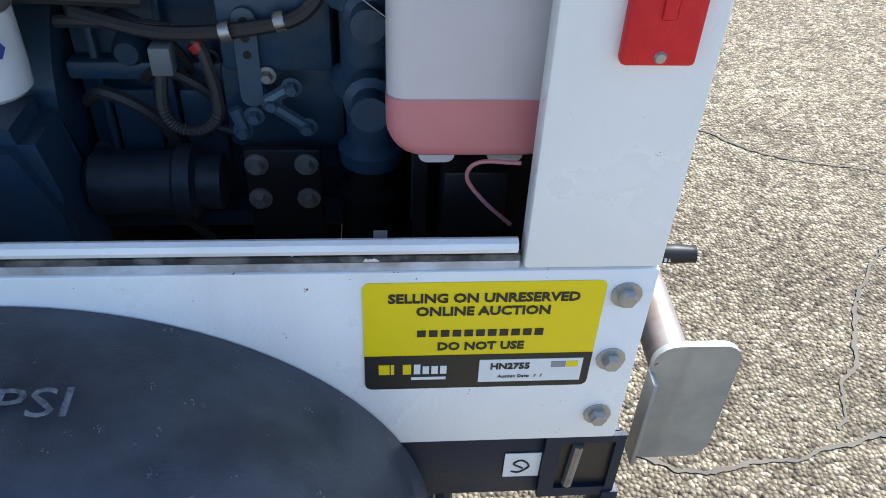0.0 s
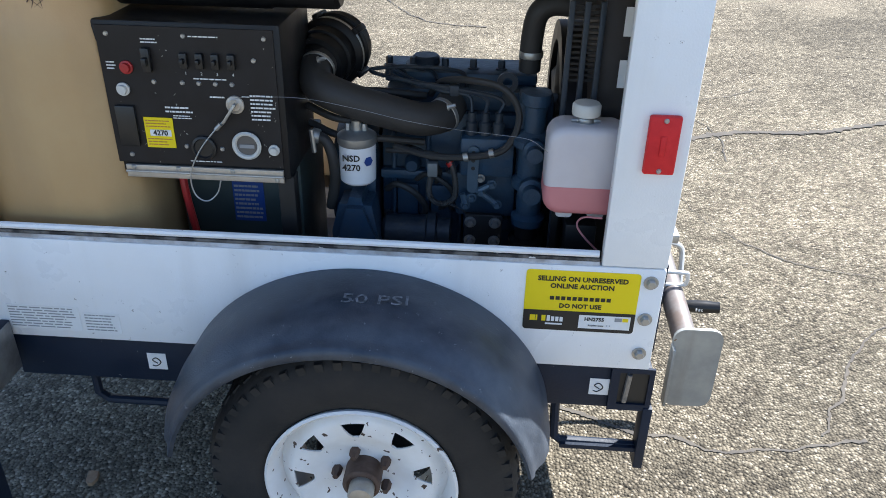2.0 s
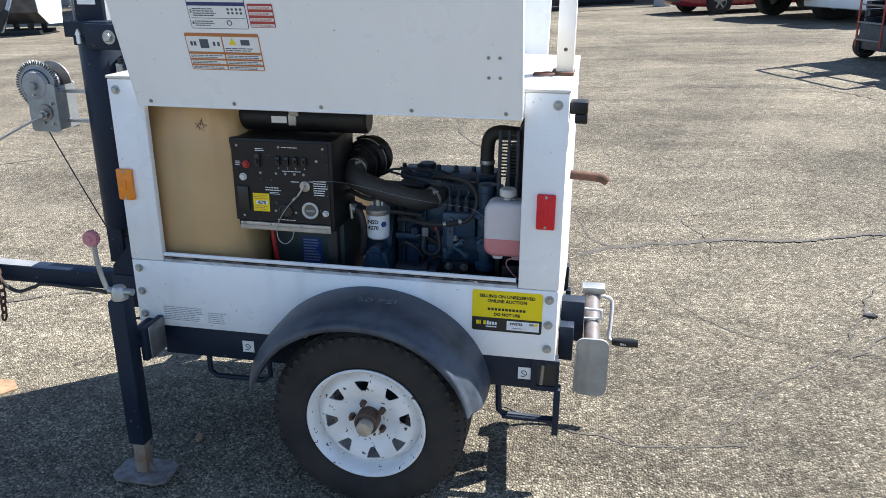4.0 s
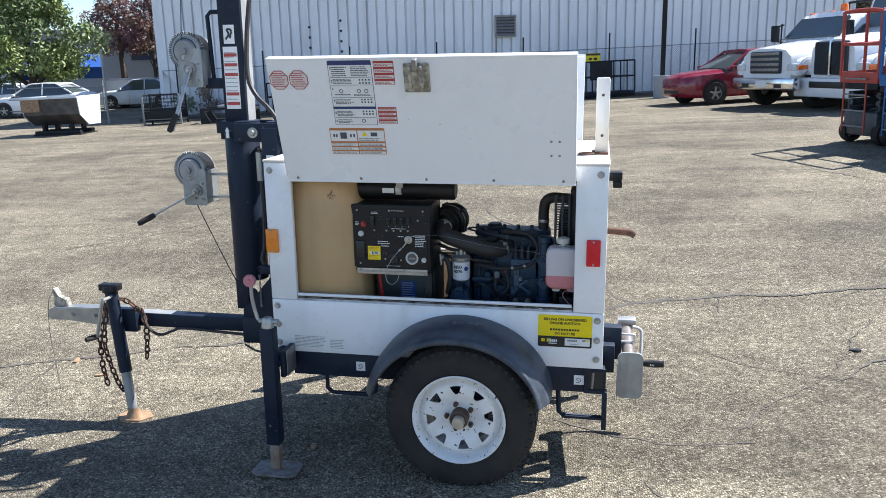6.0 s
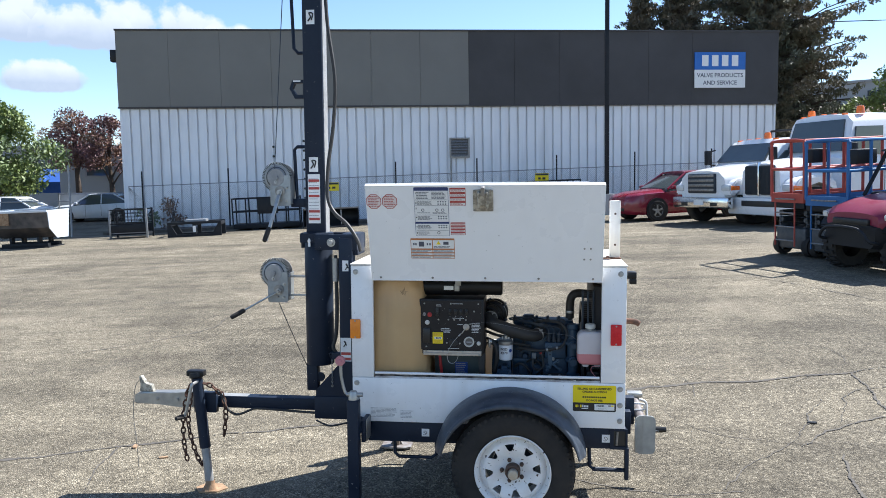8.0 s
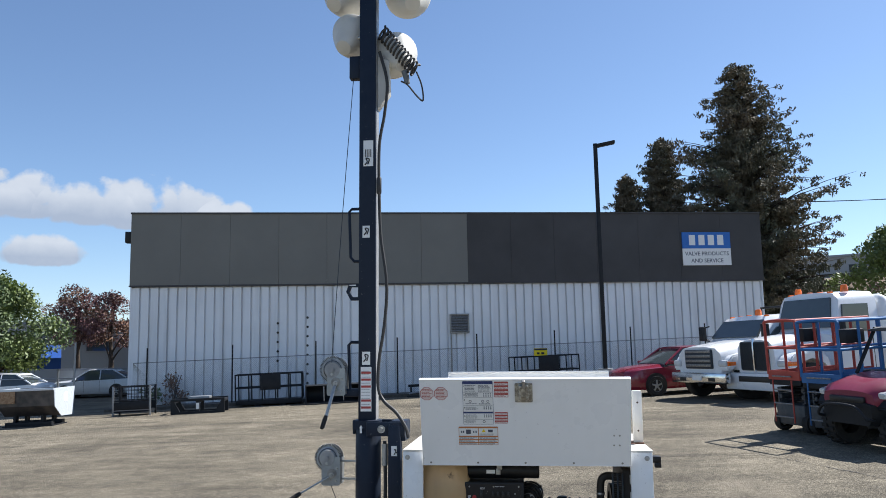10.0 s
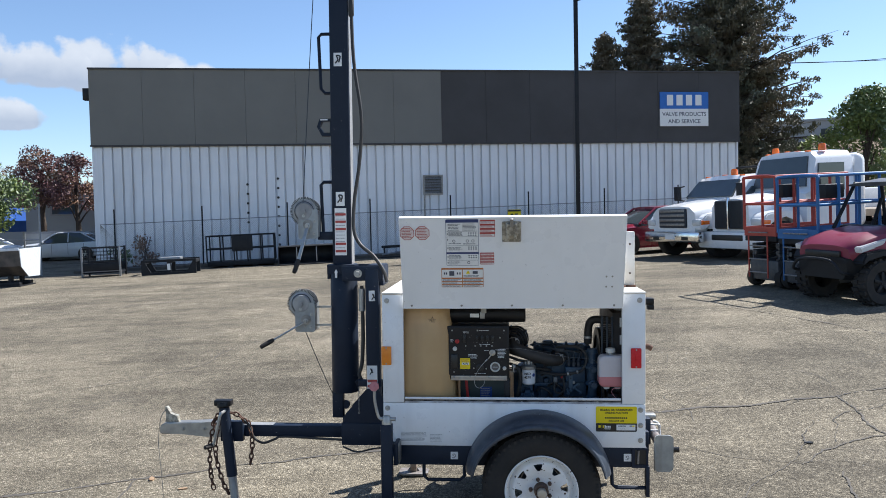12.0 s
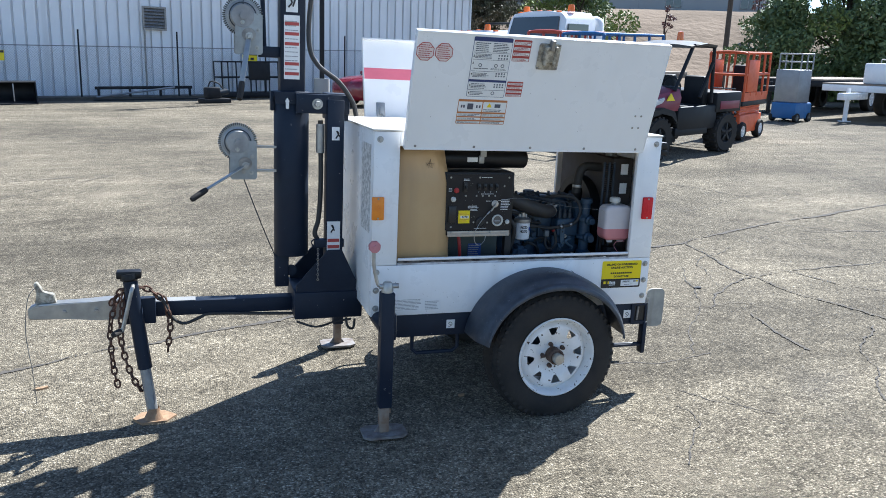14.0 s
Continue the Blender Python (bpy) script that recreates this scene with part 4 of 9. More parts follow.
    def tri(b):
        prism(b, [(-0.44, 0.228), (-0.414, 0.228), (-0.427, 0.25)], -0.003, -0.0021)
    detail(o, "yellow", tri, "warning_triangle")
    # paddle latch
    latch = sheet(-0.222, -0.11, 0.43, 0.556, "latch", "latch", "worn zinc paddle latch", t=0.006, corner=0.012)

    def paddle(b):
        box(b, -0.2, -0.132, -0.03, -0.006, 0.47, 0.548, 0.006)
        box(b, -0.196, -0.182, -0.036, -0.006, 0.455, 0.55, 0.004)
        box(b, -0.15, -0.136, -0.036, -0.006, 0.455, 0.55, 0.004)
    detail(latch, "latch", paddle, "paddle")

    def hook(b):
        box(b, -0.176, -0.156, -0.042, -0.01, 0.53, 0.58, 0.004)
        for x in (-0.216, -0.116):
            for z in (0.436, 0.55):
                lathe(b, [(0, 0), (0.006, 0), (0.004, 0.004), (0, 0.004)], (x, -0.006, z), (0, -1, 0), 10)
    detail(latch, "steel", hook, "latch_hook")


M["label_pink"] = material("label_pink_field", (0.78, 0.68, 0.65), 0.45)
M["stripe_red"] = material("coral_stripe", (0.78, 0.18, 0.24), 0.45)
M["latch"] = material("worn_zinc", (0.5, 0.48, 0.41), 0.45, 0.4, second=(0.16, 0.14, 0.11), scale=46, amount=0.75, wide=0.09)

build_body()
build_chassis()
build_wheel(-0.105, 1)
build_wheel(WIDE + 0.105, -1)
fender_near = build_fender(-0.002, 1)
build_fender(WIDE + 0.002, -1)
lettering("50 PSI", 0.043, "mark", Matrix.Translation((0.03, -0.14, 0.7905)) @ pose(0, 0, 0, 5, 0, 0), fender_near, "chalk_mark", squeeze=1.35)
build_door(-0.045, -1)
build_door(WIDE + 0.045, 1)


# ---- machinery inside the trailer ----
def build_control_box():
    bm = bmesh.new()
    box(bm, -0.572, -0.182, 0.085, 0.34, 0.955, 1.292, 0.006)
    cb = part("control_box", bm, "black", trailer, "dark control box with switches and a gauge")
    bm = bmesh.new()
    box(bm, -0.562, -0.196, 0.08, 0.0845, 0.985, 1.282)
    part("face_panel", bm, "panel", cb, "brown-black control face")
    y = 0.0795
    bm = bmesh.new()
    for z in (0.957, 0.973):
        box(bm, -0.548, -0.197, 0.077, 0.0845, z - 0.007, z + 0.006, 0.001)
    tube(bm, [(-0.548, 0.0755, 0.9645), (-0.197, 0.0755, 0.9645)], 0.003, 8, 0)
    hinge = part("hinge", bm, "hinge_metal", cb, "pale metal piano hinge")
    for x in (-0.53, -0.43, -0.31, -0.212):
        bm = bmesh.new()
        lathe(bm, [(0, 0), (0.006, 0), (0.004, 0.003), (0, 0.004)], (x, 0.077, 0.974 if x < -0.25 else 0.957), (0, -1, 0), 10)
        part("screw", bm, "zinc", hinge)
    # rocker switches and toggles
    for k in range(4):
        x = -0.384 + k * 0.033
        bm = bmesh.new()
        box(bm, x - 0.008, x + 0.008, y - 0.01, y, 1.2, 1.232, 0.002)
        box(bm, x - 0.004, x + 0.004, y - 0.022, y - 0.008, 1.212, 1.222, 0.002)
        part("switch", bm, "label_black", cb)
        lettering(str(k + 1), 0.009, "label_white", on_front(x, y - 0.001, 1.186), cb, "marking")
    bm = bmesh.new()
    box(bm, -0.47, -0.452, y - 0.012, y, 1.19, 1.24, 0.002)
    box(bm, -0.466, -0.456, y - 0.024, y - 0.01, 1.205, 1.222, 0.002)
    part("breaker", bm, "label_black", cb)
    for x, z, r, mt, lab in ((-0.508, 1.197, 0.0105, "red_knob", "red push button"), (-0.523, 1.15, 0.0105, "cream", "white push button"), (-0.213, 1.027, 0.009, "cream", "white push button")):
        bm = bmesh.new()
        lathe(bm, [(0, 0.0), (r * 1.35, 0.0), (r * 1.35, 0.004), (r, 0.005), (r * 0.9, 0.012), (0, 0.013)], (x, y, z), (0, -1, 0), 18)
        part("button", bm, mt, cb, lab)
    bm = bmesh.new()
    lathe(bm, [(0.022, 0), (0.03, 0), (0.032, 0.006), (0.028, 0.01), (0.024, 0.008), (0.022, 0.002)], (-0.271, y, 1.036), (0, -1, 0), 32)
    g = part("hour_gauge", bm, "cream", cb, "round gauge with a cream rim")
    bm = bmesh.new()
    lathe(bm, [(0, 0.003), (0.0235, 0.003)], (-0.271, y, 1.036), (0, -1, 0), 24)
    part("dial", bm, "dial", g)
    bm = bmesh.new()
    box(bm, -0.287, -0.255, y - 0.0045, y - 0.003, 1.03, 1.038)
    part("dial_window", bm, "label_grey", g)
    bm = bmesh.new()
    lathe(bm, [(0, 0), (0.027, 0), (0.027, 0.006), (0.022, 0.008), (0.02, 0.004), (0, 0.004)], (-0.366, y, 1.026), (0, -1, 0), 28)
    part("round_socket", bm, "label_black", cb)
    bm = bmesh.new()
    box(bm, -0.548, -0.505, y - 0.008, y, 1.025, 1.115, 0.003)
    part("outlet", bm, "label_black", cb)
    # key switch with a steel ring
    bm = bmesh.new()
    lathe(bm, [(0, 0.006), (0.012, 0.006), (0.014, 0.004), (0.019, 0.003), (0.02, 0)], (-0.288, y, 1.125), (0, -1, 0), 24)
    part("key_switch", bm, "hinge_metal", cb)
    bm = bmesh.new()
    box(bm, -0.003, 0.003, -0.012, 0.0, -0.045, 0.008, 0.001, turn=pose(-0.288, y - 0.008, 1.125, 0, 35, 0))
    part("key", bm, "zinc", cb)
    bm = bmesh.new()
    tube(bm, [(-0.305, y - 0.012, 1.1), (-0.335, y - 0.012, 1.07), (-0.375, y - 0.012, 1.02), (-0.4, y - 0.014, 0.965), (-0.395, y - 0.016, 0.92), (-0.37, y - 0.016, 0.905), (-0.345, y - 0.014, 0.925), (-0.335, y - 0.012, 0.955)], 0.0017, 6, 8)
    rod(bm, (-0.32, y - 0.012, 1.085), (-0.332, y - 0.012, 1.073), 0.005, 8)
    part("tether_cable", bm, "zinc", cb, "thin steel tether on the key")
    yl = label_plate(-0.491, -0.428, 1.022, 1.09, y, "yellow", "asset_label", cb, "yellow service label with a handwritten number")
    label_plate(-0.48, -0.434, 1.049, 1.063, y - 0.0016, "label_white", "label_field", yl)
    lettering("4270", 0.016, "label_black", on_front(-0.457, y - 0.0035, 1.051), yl, bold=0.0004)
    bm = bmesh.new()
    text_bars(bm, -0.487, -0.433, 1.067, 1.086, 3, y - 0.0017, 31, fill=0.3)
    text_bars(bm, -0.487, -0.433, 1.026, 1.045, 3, y - 0.0017, 32, fill=0.3)
    part("print_bar", bm, "label_orange", yl, smooth=0)
    bm = bmesh.new()
    for a0, a1, c0, c1, n, sd in ((-0.255, -0.202, 1.09, 1.15, 7, 41), (-0.44, -0.38, 1.1, 1.118, 2, 42), (-0.425, -0.385, 1.088, 1.098, 2, 47), (-0.37, -0.3, 1.175, 1.181, 1, 43), (-0.34, -0.305, 1.136, 1.144, 1, 44), (-0.272, -0.255, 1.14, 1.146, 1, 45), (-0.47, -0.43, 1.247, 1.26, 2, 46), (-0.55, -0.53, 1.19, 1.21, 3, 48), (-0.4, -0.33, 0.991, 0.996, 1, 49), (-0.37, -0.3, 1.262, 1.268, 1, 50)):
        text_bars(bm, a0, a1, c0, c1, n, y - 0.0003, sd, fill=0.4)
    part("print_bar", bm, "label_white", cb, smooth=0)
    bm = bmesh.new()
    for x, z in ((-0.54, 1.265), (-0.38, 1.265), (-0.215, 1.265), (-0.24, 1.22), (-0.395, 1.168), (-0.36, 1.168), (-0.325, 1.168), (-0.29, 1.168), (-0.53, 1.003), (-0.405, 1.027), (-0.327, 1.024), (-0.455, 1.168)):
        lathe(bm, [(0, 0), (0.0055, 0), (0.004, 0.003), (0, 0.003)], (x, y, z), (0, -1, 0), 10)
    part("screw", bm, "zinc", cb)
    # stand below: battery box with a blue plate
    bm = bmesh.new()
    box(bm, -0.5, -0.2, 0.24, 0.5, 0.58, 0.95, 0.006)
    bb = part("generator_housing", bm, "housing_green", trailer, "dark green generator end")
    pl = label_plate(-0.372, -0.295, 0.77, 0.875, 0.239, "plate_blue", "rating_plate", bb, "blue rating plate")
    bm = bmesh.new()
    text_bars(bm, -0.368, -0.3, 0.775, 0.87, 8, 0.2373, 61, fill=0.45)
    part("print_bar", bm, "label_grey", pl, smooth=0)
    bm = bmesh.new()
    tube(bm, [(-0.46, 0.16, 0.95), (-0.452, 0.15, 0.88), (-0.445, 0.16, 0.78), (-0.44, 0.2, 0.6)], 0.009, 8)
    part("red_cable", bm, "red_knob", trailer, "red battery cable")
    bm = bmesh.new()
    box(bm, -0.215, -0.178, 0.09, 0.13, 0.58, 0.96, 0.003)
    part("upright", bm, "black", trailer)


M["hinge_metal"] = material("pale_hinge_metal", (0.55, 0.5, 0.43), 0.5, 0.6, second=(0.4, 0.34, 0.27), scale=30)
M["red_knob"] = material("red_plastic", (0.4, 0.02, 0.02), 0.4)
M["dial"] = material("grey_dial", (0.12, 0.11, 0.1), 0.4)
M["housing_green"] = material("dark_green_paint", (0.03, 0.045, 0.042), 0.5, second=(0.05, 0.06, 0.058), scale=14)
M["plate_blue"] = material("blue_plate", (0.02, 0.06, 0.25), 0.4)
M["paper"] = material("white_filter_paint", (0.78, 0.79, 0.8), 0.3)


def build_tank():
    bm = bmesh.new()
    rings = []
    for z, dy, xr in ((0.585, 0.012, -0.522), (0.6, 0.0, -0.52), (1.24, 0.0, -0.538), (1.285, 0.004, -0.545), (1.33, 0.02, -0.553), (1.405, 0.034, -0.562), (1.42, 0.046, -0.572)):
        y = 0.045 + dy
        ring = [(-0.935, y + 0.012), (-0.922, y), (xr - 0.085, y), (xr - 0.068, y + 0.006), (xr - 0.012, y + 0.05), (xr, y + 0.07), (xr, 0.9), (xr - 0.02, 0.92), (-0.935, 0.92)]
        rings.append([bm.verts.new((px, py, z)) for px, py in ring])
    for p, q in zip(rings, rings[1:]):
        for k in range(len(p)):
            bm.faces.new((p[k], p[(k + 1) % len(p)], q[(k + 1) % len(p)], q[k]))
    bm.faces.new(rings[0])
    bm.faces.new(rings[-1])
    t = part("fuel_tank", bm, "tank", trailer, "tan moulded plastic fuel tank", smooth=50)
    bm = bmesh.new()
    tube(bm, [(-0.66 + dx, 0.066 + (dz - 0.02) * 0.18, 1.325 + dz) for dx, dz in ((-0.02, 0.0), (0.0, 0.03), (0.012, -0.012), (-0.026, 0.016), (0.022, 0.012), (-0.012, -0.014), (0.002, 0.036))], 0.0012, 5, 0)
    part("pen_mark", bm, "rust_dark", t)


def build_engine():
    eng = bmesh.new()
    box(eng, -0.02, 0.37, 0.36, 0.62, 0.66, 1.03, 0.012)
    engine = part("engine", eng, "engine", trailer, "grimy dark blue diesel engine")
    casting = [(-0.01, 0.36, 0.37, 0.61, 1.031, 1.085, 0.012), (-0.02, 0.37, 0.33, 0.359, 0.86, 0.885, 0.006), (-0.03, 0.38, 0.33, 0.63, 0.632, 0.659, 0.006)]
    for k in range(4):  # ribs and bosses on the block face
        x = 0.02 + k * 0.085
        casting.append((x, x + 0.055, 0.345, 0.359, 0.72, 0.84, 0.006))
        casting.append((x - 0.012, x - 0.002, 0.34, 0.359, 0.68, 0.98, 0.004))
    for b in casting:
        bm = bmesh.new()
        box(bm, *b)
        part("casting_rib", bm, "engine", engine)
    # starter motor and the pump drive column
    bm = bmesh.new()
    lathe(bm, [(0, 0), (0.03, 0), (0.042, 0.01), (0.042, 0.11), (0.05, 0.115), (0.05, 0.135), (0.036, 0.14), (0.036, 0.17), (0, 0.175)], (-0.01, 0.285, 0.74), (1, 0, 0), 20)
    part("starter_motor", bm, "cast", engine)
    bm = bmesh.new()
    lathe(bm, [(0, 0), (0.04, 0), (0.042, 0.02), (0.03, 0.03), (0.03, 0.09), (0.046, 0.1), (0.046, 0.116), (0.034, 0.126), (0.034, 0.2), (0.05, 0.206), (0.05, 0.222), (0.026, 0.24), (0.026, 0.3), (0.034, 0.304), (0.034, 0.33), (0, 0.335)], (0.352, 0.262, 0.79), (0, 0, 1), 18)
    part("drive_column", bm, "engine", engine)
    for z, r in ((0.9, 0.03), (1.0, 0.026)):
        bm = bmesh.new()
        lathe(bm, [(0, 0), (r, 0), (r, 0.02), (r * 0.7, 0.026), (r * 0.7, 0.05), (0, 0.05)], (0.352, 0.222, z), (0, -0.2, 0), 14)
        part("column_port", bm, "engine", engine)
    for k, (x, z) in enumerate(((0.03, 0.93), (0.07, 0.86), (-0.005, 0.83), (0.13, 0.78), (0.02, 0.66), (0.3, 0.93))):
        bm = bmesh.new()
        tube(bm, [(x, 0.335, z), (x + 0.03, 0.31, z + 0.025), (x + 0.075, 0.305, z + 0.005), (x + 0.1, 0.32, z - 0.04), (x + 0.09, 0.34, z - 0.08)], 0.0055 + 0.0015 * (k % 3), 7, 6)
        part("small_hose", bm, "hose", engine)
    bm = bmesh.new()  # flywheel housing towards the radiator
    lathe(bm, [(0, 0.0), (0.15, 0.0), (0.17, 0.012), (0.17, 0.05), (0.15, 0.065), (0.1, 0.11), (0, 0.115)], (0.37, 0.49, 0.87), (1, 0, 0), 28)
    part("front_housing", bm, "cast", engine)
    bm = bmesh.new()
    box(bm, -0.02, 0.36, 0.42, 0.565, 1.08, 1.112, 0.012)
    cover = part("rocker_cover", bm, "engine", engine)
    bm = bmesh.new()
    lathe(bm, [(0, 0.03), (0.03, 0.03), (0.034, 0.026), (0.036, 0)], (0.08, 0.48, 1.108), (0, 0, 1), 20)
    lathe(bm, [(0, 0.012), (0.05, 0.012), (0.055, 0)], (0.08, 0.48, 1.106), (0, 0, 1), 20)
    part("oil_cap", bm, "cast", engine)
    for x in (-0.01, 0.05, 0.13, 0.2, 0.27, 0.34):
        bm = bmesh.new()
        bolt(bm, (x, 0.46, 1.11), (0, 0, 1), 0.009, 0.026)
        part("bolt", bm, "cast", engine)
    # injection pump with four outlets
    bm = bmesh.new()
    box(bm, 0.18, 0.31, 0.27, 0.36, 0.9, 1.0, 0.01)
    box(bm, 0.17, 0.32, 0.3, 0.36, 0.78, 0.9, 0.012)
    part("injection_pump", bm, "engine", engine)
    for k in range(3):
        bm = bmesh.new()
        lathe(bm, [(0.014, 0), (0.014, 0.03), (0.01, 0.034), (0.01, 0.055), (0, 0.055)], (0.205 + k * 0.032, 0.3, 1.0), (0, 0, 1), 12)
        part("pump_outlet", bm, "cast", engine)
    for k in range(3):
        x = 0.205 + k * 0.032
        bm = bmesh.new()
        tube(bm, [(x, 0.3, 1.05), (x - 0.01, 0.31, 1.09), (0.13 - 0.05 * k, 0.31, 1.1 + 0.012 * k), (0.06 - 0.05 * k, 0.34, 1.115 + 0.01 * k), (0.0 + 0.03 * k, 0.36, 1.14), (0.03 + 0.07 * k, 0.385, 1.125), (0.05 + 0.07 * k, 0.4, 1.08)], 0.0048, 7, 7)
        part("injector_pipe", bm, "cast", engine)
    bm = bmesh.new()
    box(bm, 0.15, 0.172, 0.3, 0.325, 1.09, 1.115, 0.002)
    part("pipe_clamp", bm, "cast", engine)
    # hose that curls from the top down to the pump
    bm = bmesh.new()
    tube(bm, [(0.1, 0.37, 1.07), (0.13, 0.35, 1.11), (0.2, 0.3, 1.13), (0.28, 0.27, 1.12), (0.315, 0.26, 1.06), (0.29, 0.25, 0.99), (0.23, 0.25, 0.965), (0.12, 0.27, 0.95), (0.02, 0.29, 0.965)], 0.0085, 8, 8)
    part("fuel_hose", bm, "hose", engine)
    for x, z in ((0.255, 0.972), (0.195, 0.96)):
        bm = bmesh.new()
        lathe(bm, [(0.011, -0.006), (0.0115, -0.004), (0.0115, 0.004), (0.011, 0.006)], (x, 0.251, z), (1, 0, 0.25), 12)
        part("hose_clip", bm, "zinc", engine)
    # lifting eye
    bm = bmesh.new()
    lathe(bm, [(0.012, 0), (0.025, 0), (0.025, 0.01), (0.012, 0.01)], (0.285, 0.35, 1.115), (0, -1, 0), 20, close=True)
    box(bm, 0.275, 0.295, 0.34, 0.37, 1.06, 1.1)
    part("lifting_eye", bm, "cast", engine)
    # perforated lever and small arms on the pump
    bm = bmesh.new()
    prism(bm, rounded(0.026, 0.12, 0.012, 4, 0.213, 0.922), 0.262, 0.268)
    lever = part("stop_lever", bm, "lever_blue", engine, "perforated blue-grey lever")
    for z in (0.967, 0.947, 0.927):
        bm = bmesh.new()
        lathe(bm, [(0, 0), (0.005, 0), (0.005, 0.001), (0, 0.001)], (0.213, 0.262, z), (0, -1, 0), 10)
        part("lever_hole", bm, "label_black", lever)
    bm = bmesh.new()
    for p, q in (((0.235, 0.865), (0.275, 0.835)), ((0.19, 0.86), (0.2, 0.83)), ((0.23, 0.87), (0.255, 0.885))):
        rod(bm, (p[0], 0.26, p[1]), (q[0], 0.26, q[1]), 0.008, 8)
    for x, z in ((0.235, 0.867), (0.275, 0.835), (0.213, 0.85), (0.26, 0.888), (0.198, 0.83)):
        bolt(bm, (x, 0.262, z), (0, -1, 0), 0.008, 0.014)
    part("throttle_arm", bm, "lever_blue", engine)
    bm = bmesh.new()
    bolt(bm, (0.232, 0.268, 0.9), (0, -1, 0), 0.007, 0.014)
    part("screw", bm, "zinc", engine)
    # sensor plug and corrugated loom
    bm = bmesh.new()
    box(bm, 0.103, 0.128, 0.26, 0.285, 0.9, 0.935, 0.003)
    part("sensor_plug", bm, "plug_grey", engine, "grey sensor plug")
    bm = bmesh.new()
    tube(bm, [(0.112, 0.27, 0.905), (0.108, 0.262, 0.86), (0.122, 0.26, 0.835), (0.15, 0.26, 0.832), (0.172, 0.26, 0.855), (0.168, 0.262, 0.91), (0.15, 0.27, 0.945), (0.09, 0.28, 0.955), (0.0, 0.29, 0.953)], 0.0078, 8, 14, radii=lambda u: 1.0 if int(u * 110) % 2 else 0.86)
    part("wiring_loom", bm, "hose", engine, "black corrugated wiring loom")
    bm = bmesh.new()
    lathe(bm, [(0.0095, -0.005), (0.0095, 0.005)], (0.157, 0.268, 0.935), (0.6, 0, -0.8), 10)
    part("red_tape", bm, "red_knob", engine)
    # engine mount with four bolts
    bm = bmesh.new()
    box(bm, 0.197, 0.29, 0.24, 0.256, 0.6, 0.815, 0.004)
    mount = part("engine_mount", bm, "black", engine, "black engine mount plate")
    for x in (0.212, 0.272):
        for z in (0.795, 0.745, 0.66):
            bm = bmesh.new()
            bolt(bm, (x, 0.24, z), (0, -1, 0), 0.0095, 0.014)
            part("bolt", bm, "steel", mount)
    # oil filter canister
    bm = bmesh.new()
    lathe(bm, [(0, 0.0), (0.034, 0.0), (0.041, 0.01), (0.041, 0.1), (0.044, 0.105), (0.044, 0.115), (0.03, 0.12), (0.03, 0.15)], (0.352, 0.27, 0.63), (0, 0, 1), 28)
    of = part("oil_filter", bm, "black", engine, "black oil filter canister")
    label_plate(0.352, 0.37, 0.67, 0.7, 0.2285, "label_white", "label", of)
    # round covers on the block side
    for x, z, r in ((0.335, 0.9, 0.03), (0.33, 0.82, 0.024), (0.06, 0.9, 0.02), (0.22, 0.83, 0.02)):
        bm = bmesh.new()
        lathe(bm, [(0, 0.03), (r * 0.7, 0.03), (r, 0.02), (r * 1.05, 0)], (x, 0.35, z), (0, -1, 0), 18)
        part("boss", bm, "engine", engine)
    bm = bmesh.new()
    box(bm, 0.31, 0.4, 0.3, 0.42, 0.87, 1.09, 0.02)
    part("water_pump", bm, "engine", engine)
    for x, z in ((0.02, 0.72), (0.0, 0.76), (0.12, 0.7), (0.155, 0.89), (0.05, 0.99), (0.1, 1.02), (0.3, 0.77), (0.17, 0.8)):
        bm = bmesh.new()
        bolt(bm, (x, 0.335, z), (0, -1, 0), 0.008, 0.016)
        part("bolt", bm, "cast", engine)
    # bell housing towards the generator
    bm = bmesh.new()
    lathe(bm, [(0, 0), (0.2, 0), (0.2, 0.05), (0.15, 0.12), (0, 0.12)], (-0.03, 0.5, 0.8), (-1, 0, 0), 28)
    part("bell_housing", bm, "engine", engine)
    bm = bmesh.new()
    prism(bm, [(-0.13, 0.585), (0.0, 0.585), (-0.01, 0.75), (-0.03, 0.86), (-0.1, 0.86), (-0.13, 0.75)], 0.19, 0.31, bevel=0.02)
    part("filter_pedestal", bm, "engine", engine)
    # air cleaner and intake hose
    AIR = (-0.165, 0.285, 1.15)
    bm = bmesh.new()
    lathe(bm, [(0, 0.0), (0.045, 0.0), (0.05, 0.02), (0.062, 0.022), (0.064, 0.03), (0.064, 0.055), (0.07, 0.057), (0.07, 0.09), (0.078, 0.093), (0.084, 0.1), (0.084, 0.112), (0.08, 0.116), (0.08, 0.13), (0.086, 0.134), (0.086, 0.145), (0.08, 0.15), (0.08, 0.17), (0.06, 0.178), (0, 0.178)], AIR, (0.22, 1, 0.1), 36)
    ac = part("air_cleaner", bm, "black", trailer, "round black air cleaner")
    bm = bmesh.new()
    lathe(bm, [(0.0845, 0.102), (0.0855, 0.103), (0.0855, 0.109), (0.0845, 0.11)], AIR, (0.22, 1, 0.1), 36)
    part("band_clamp", bm, "zinc", ac)
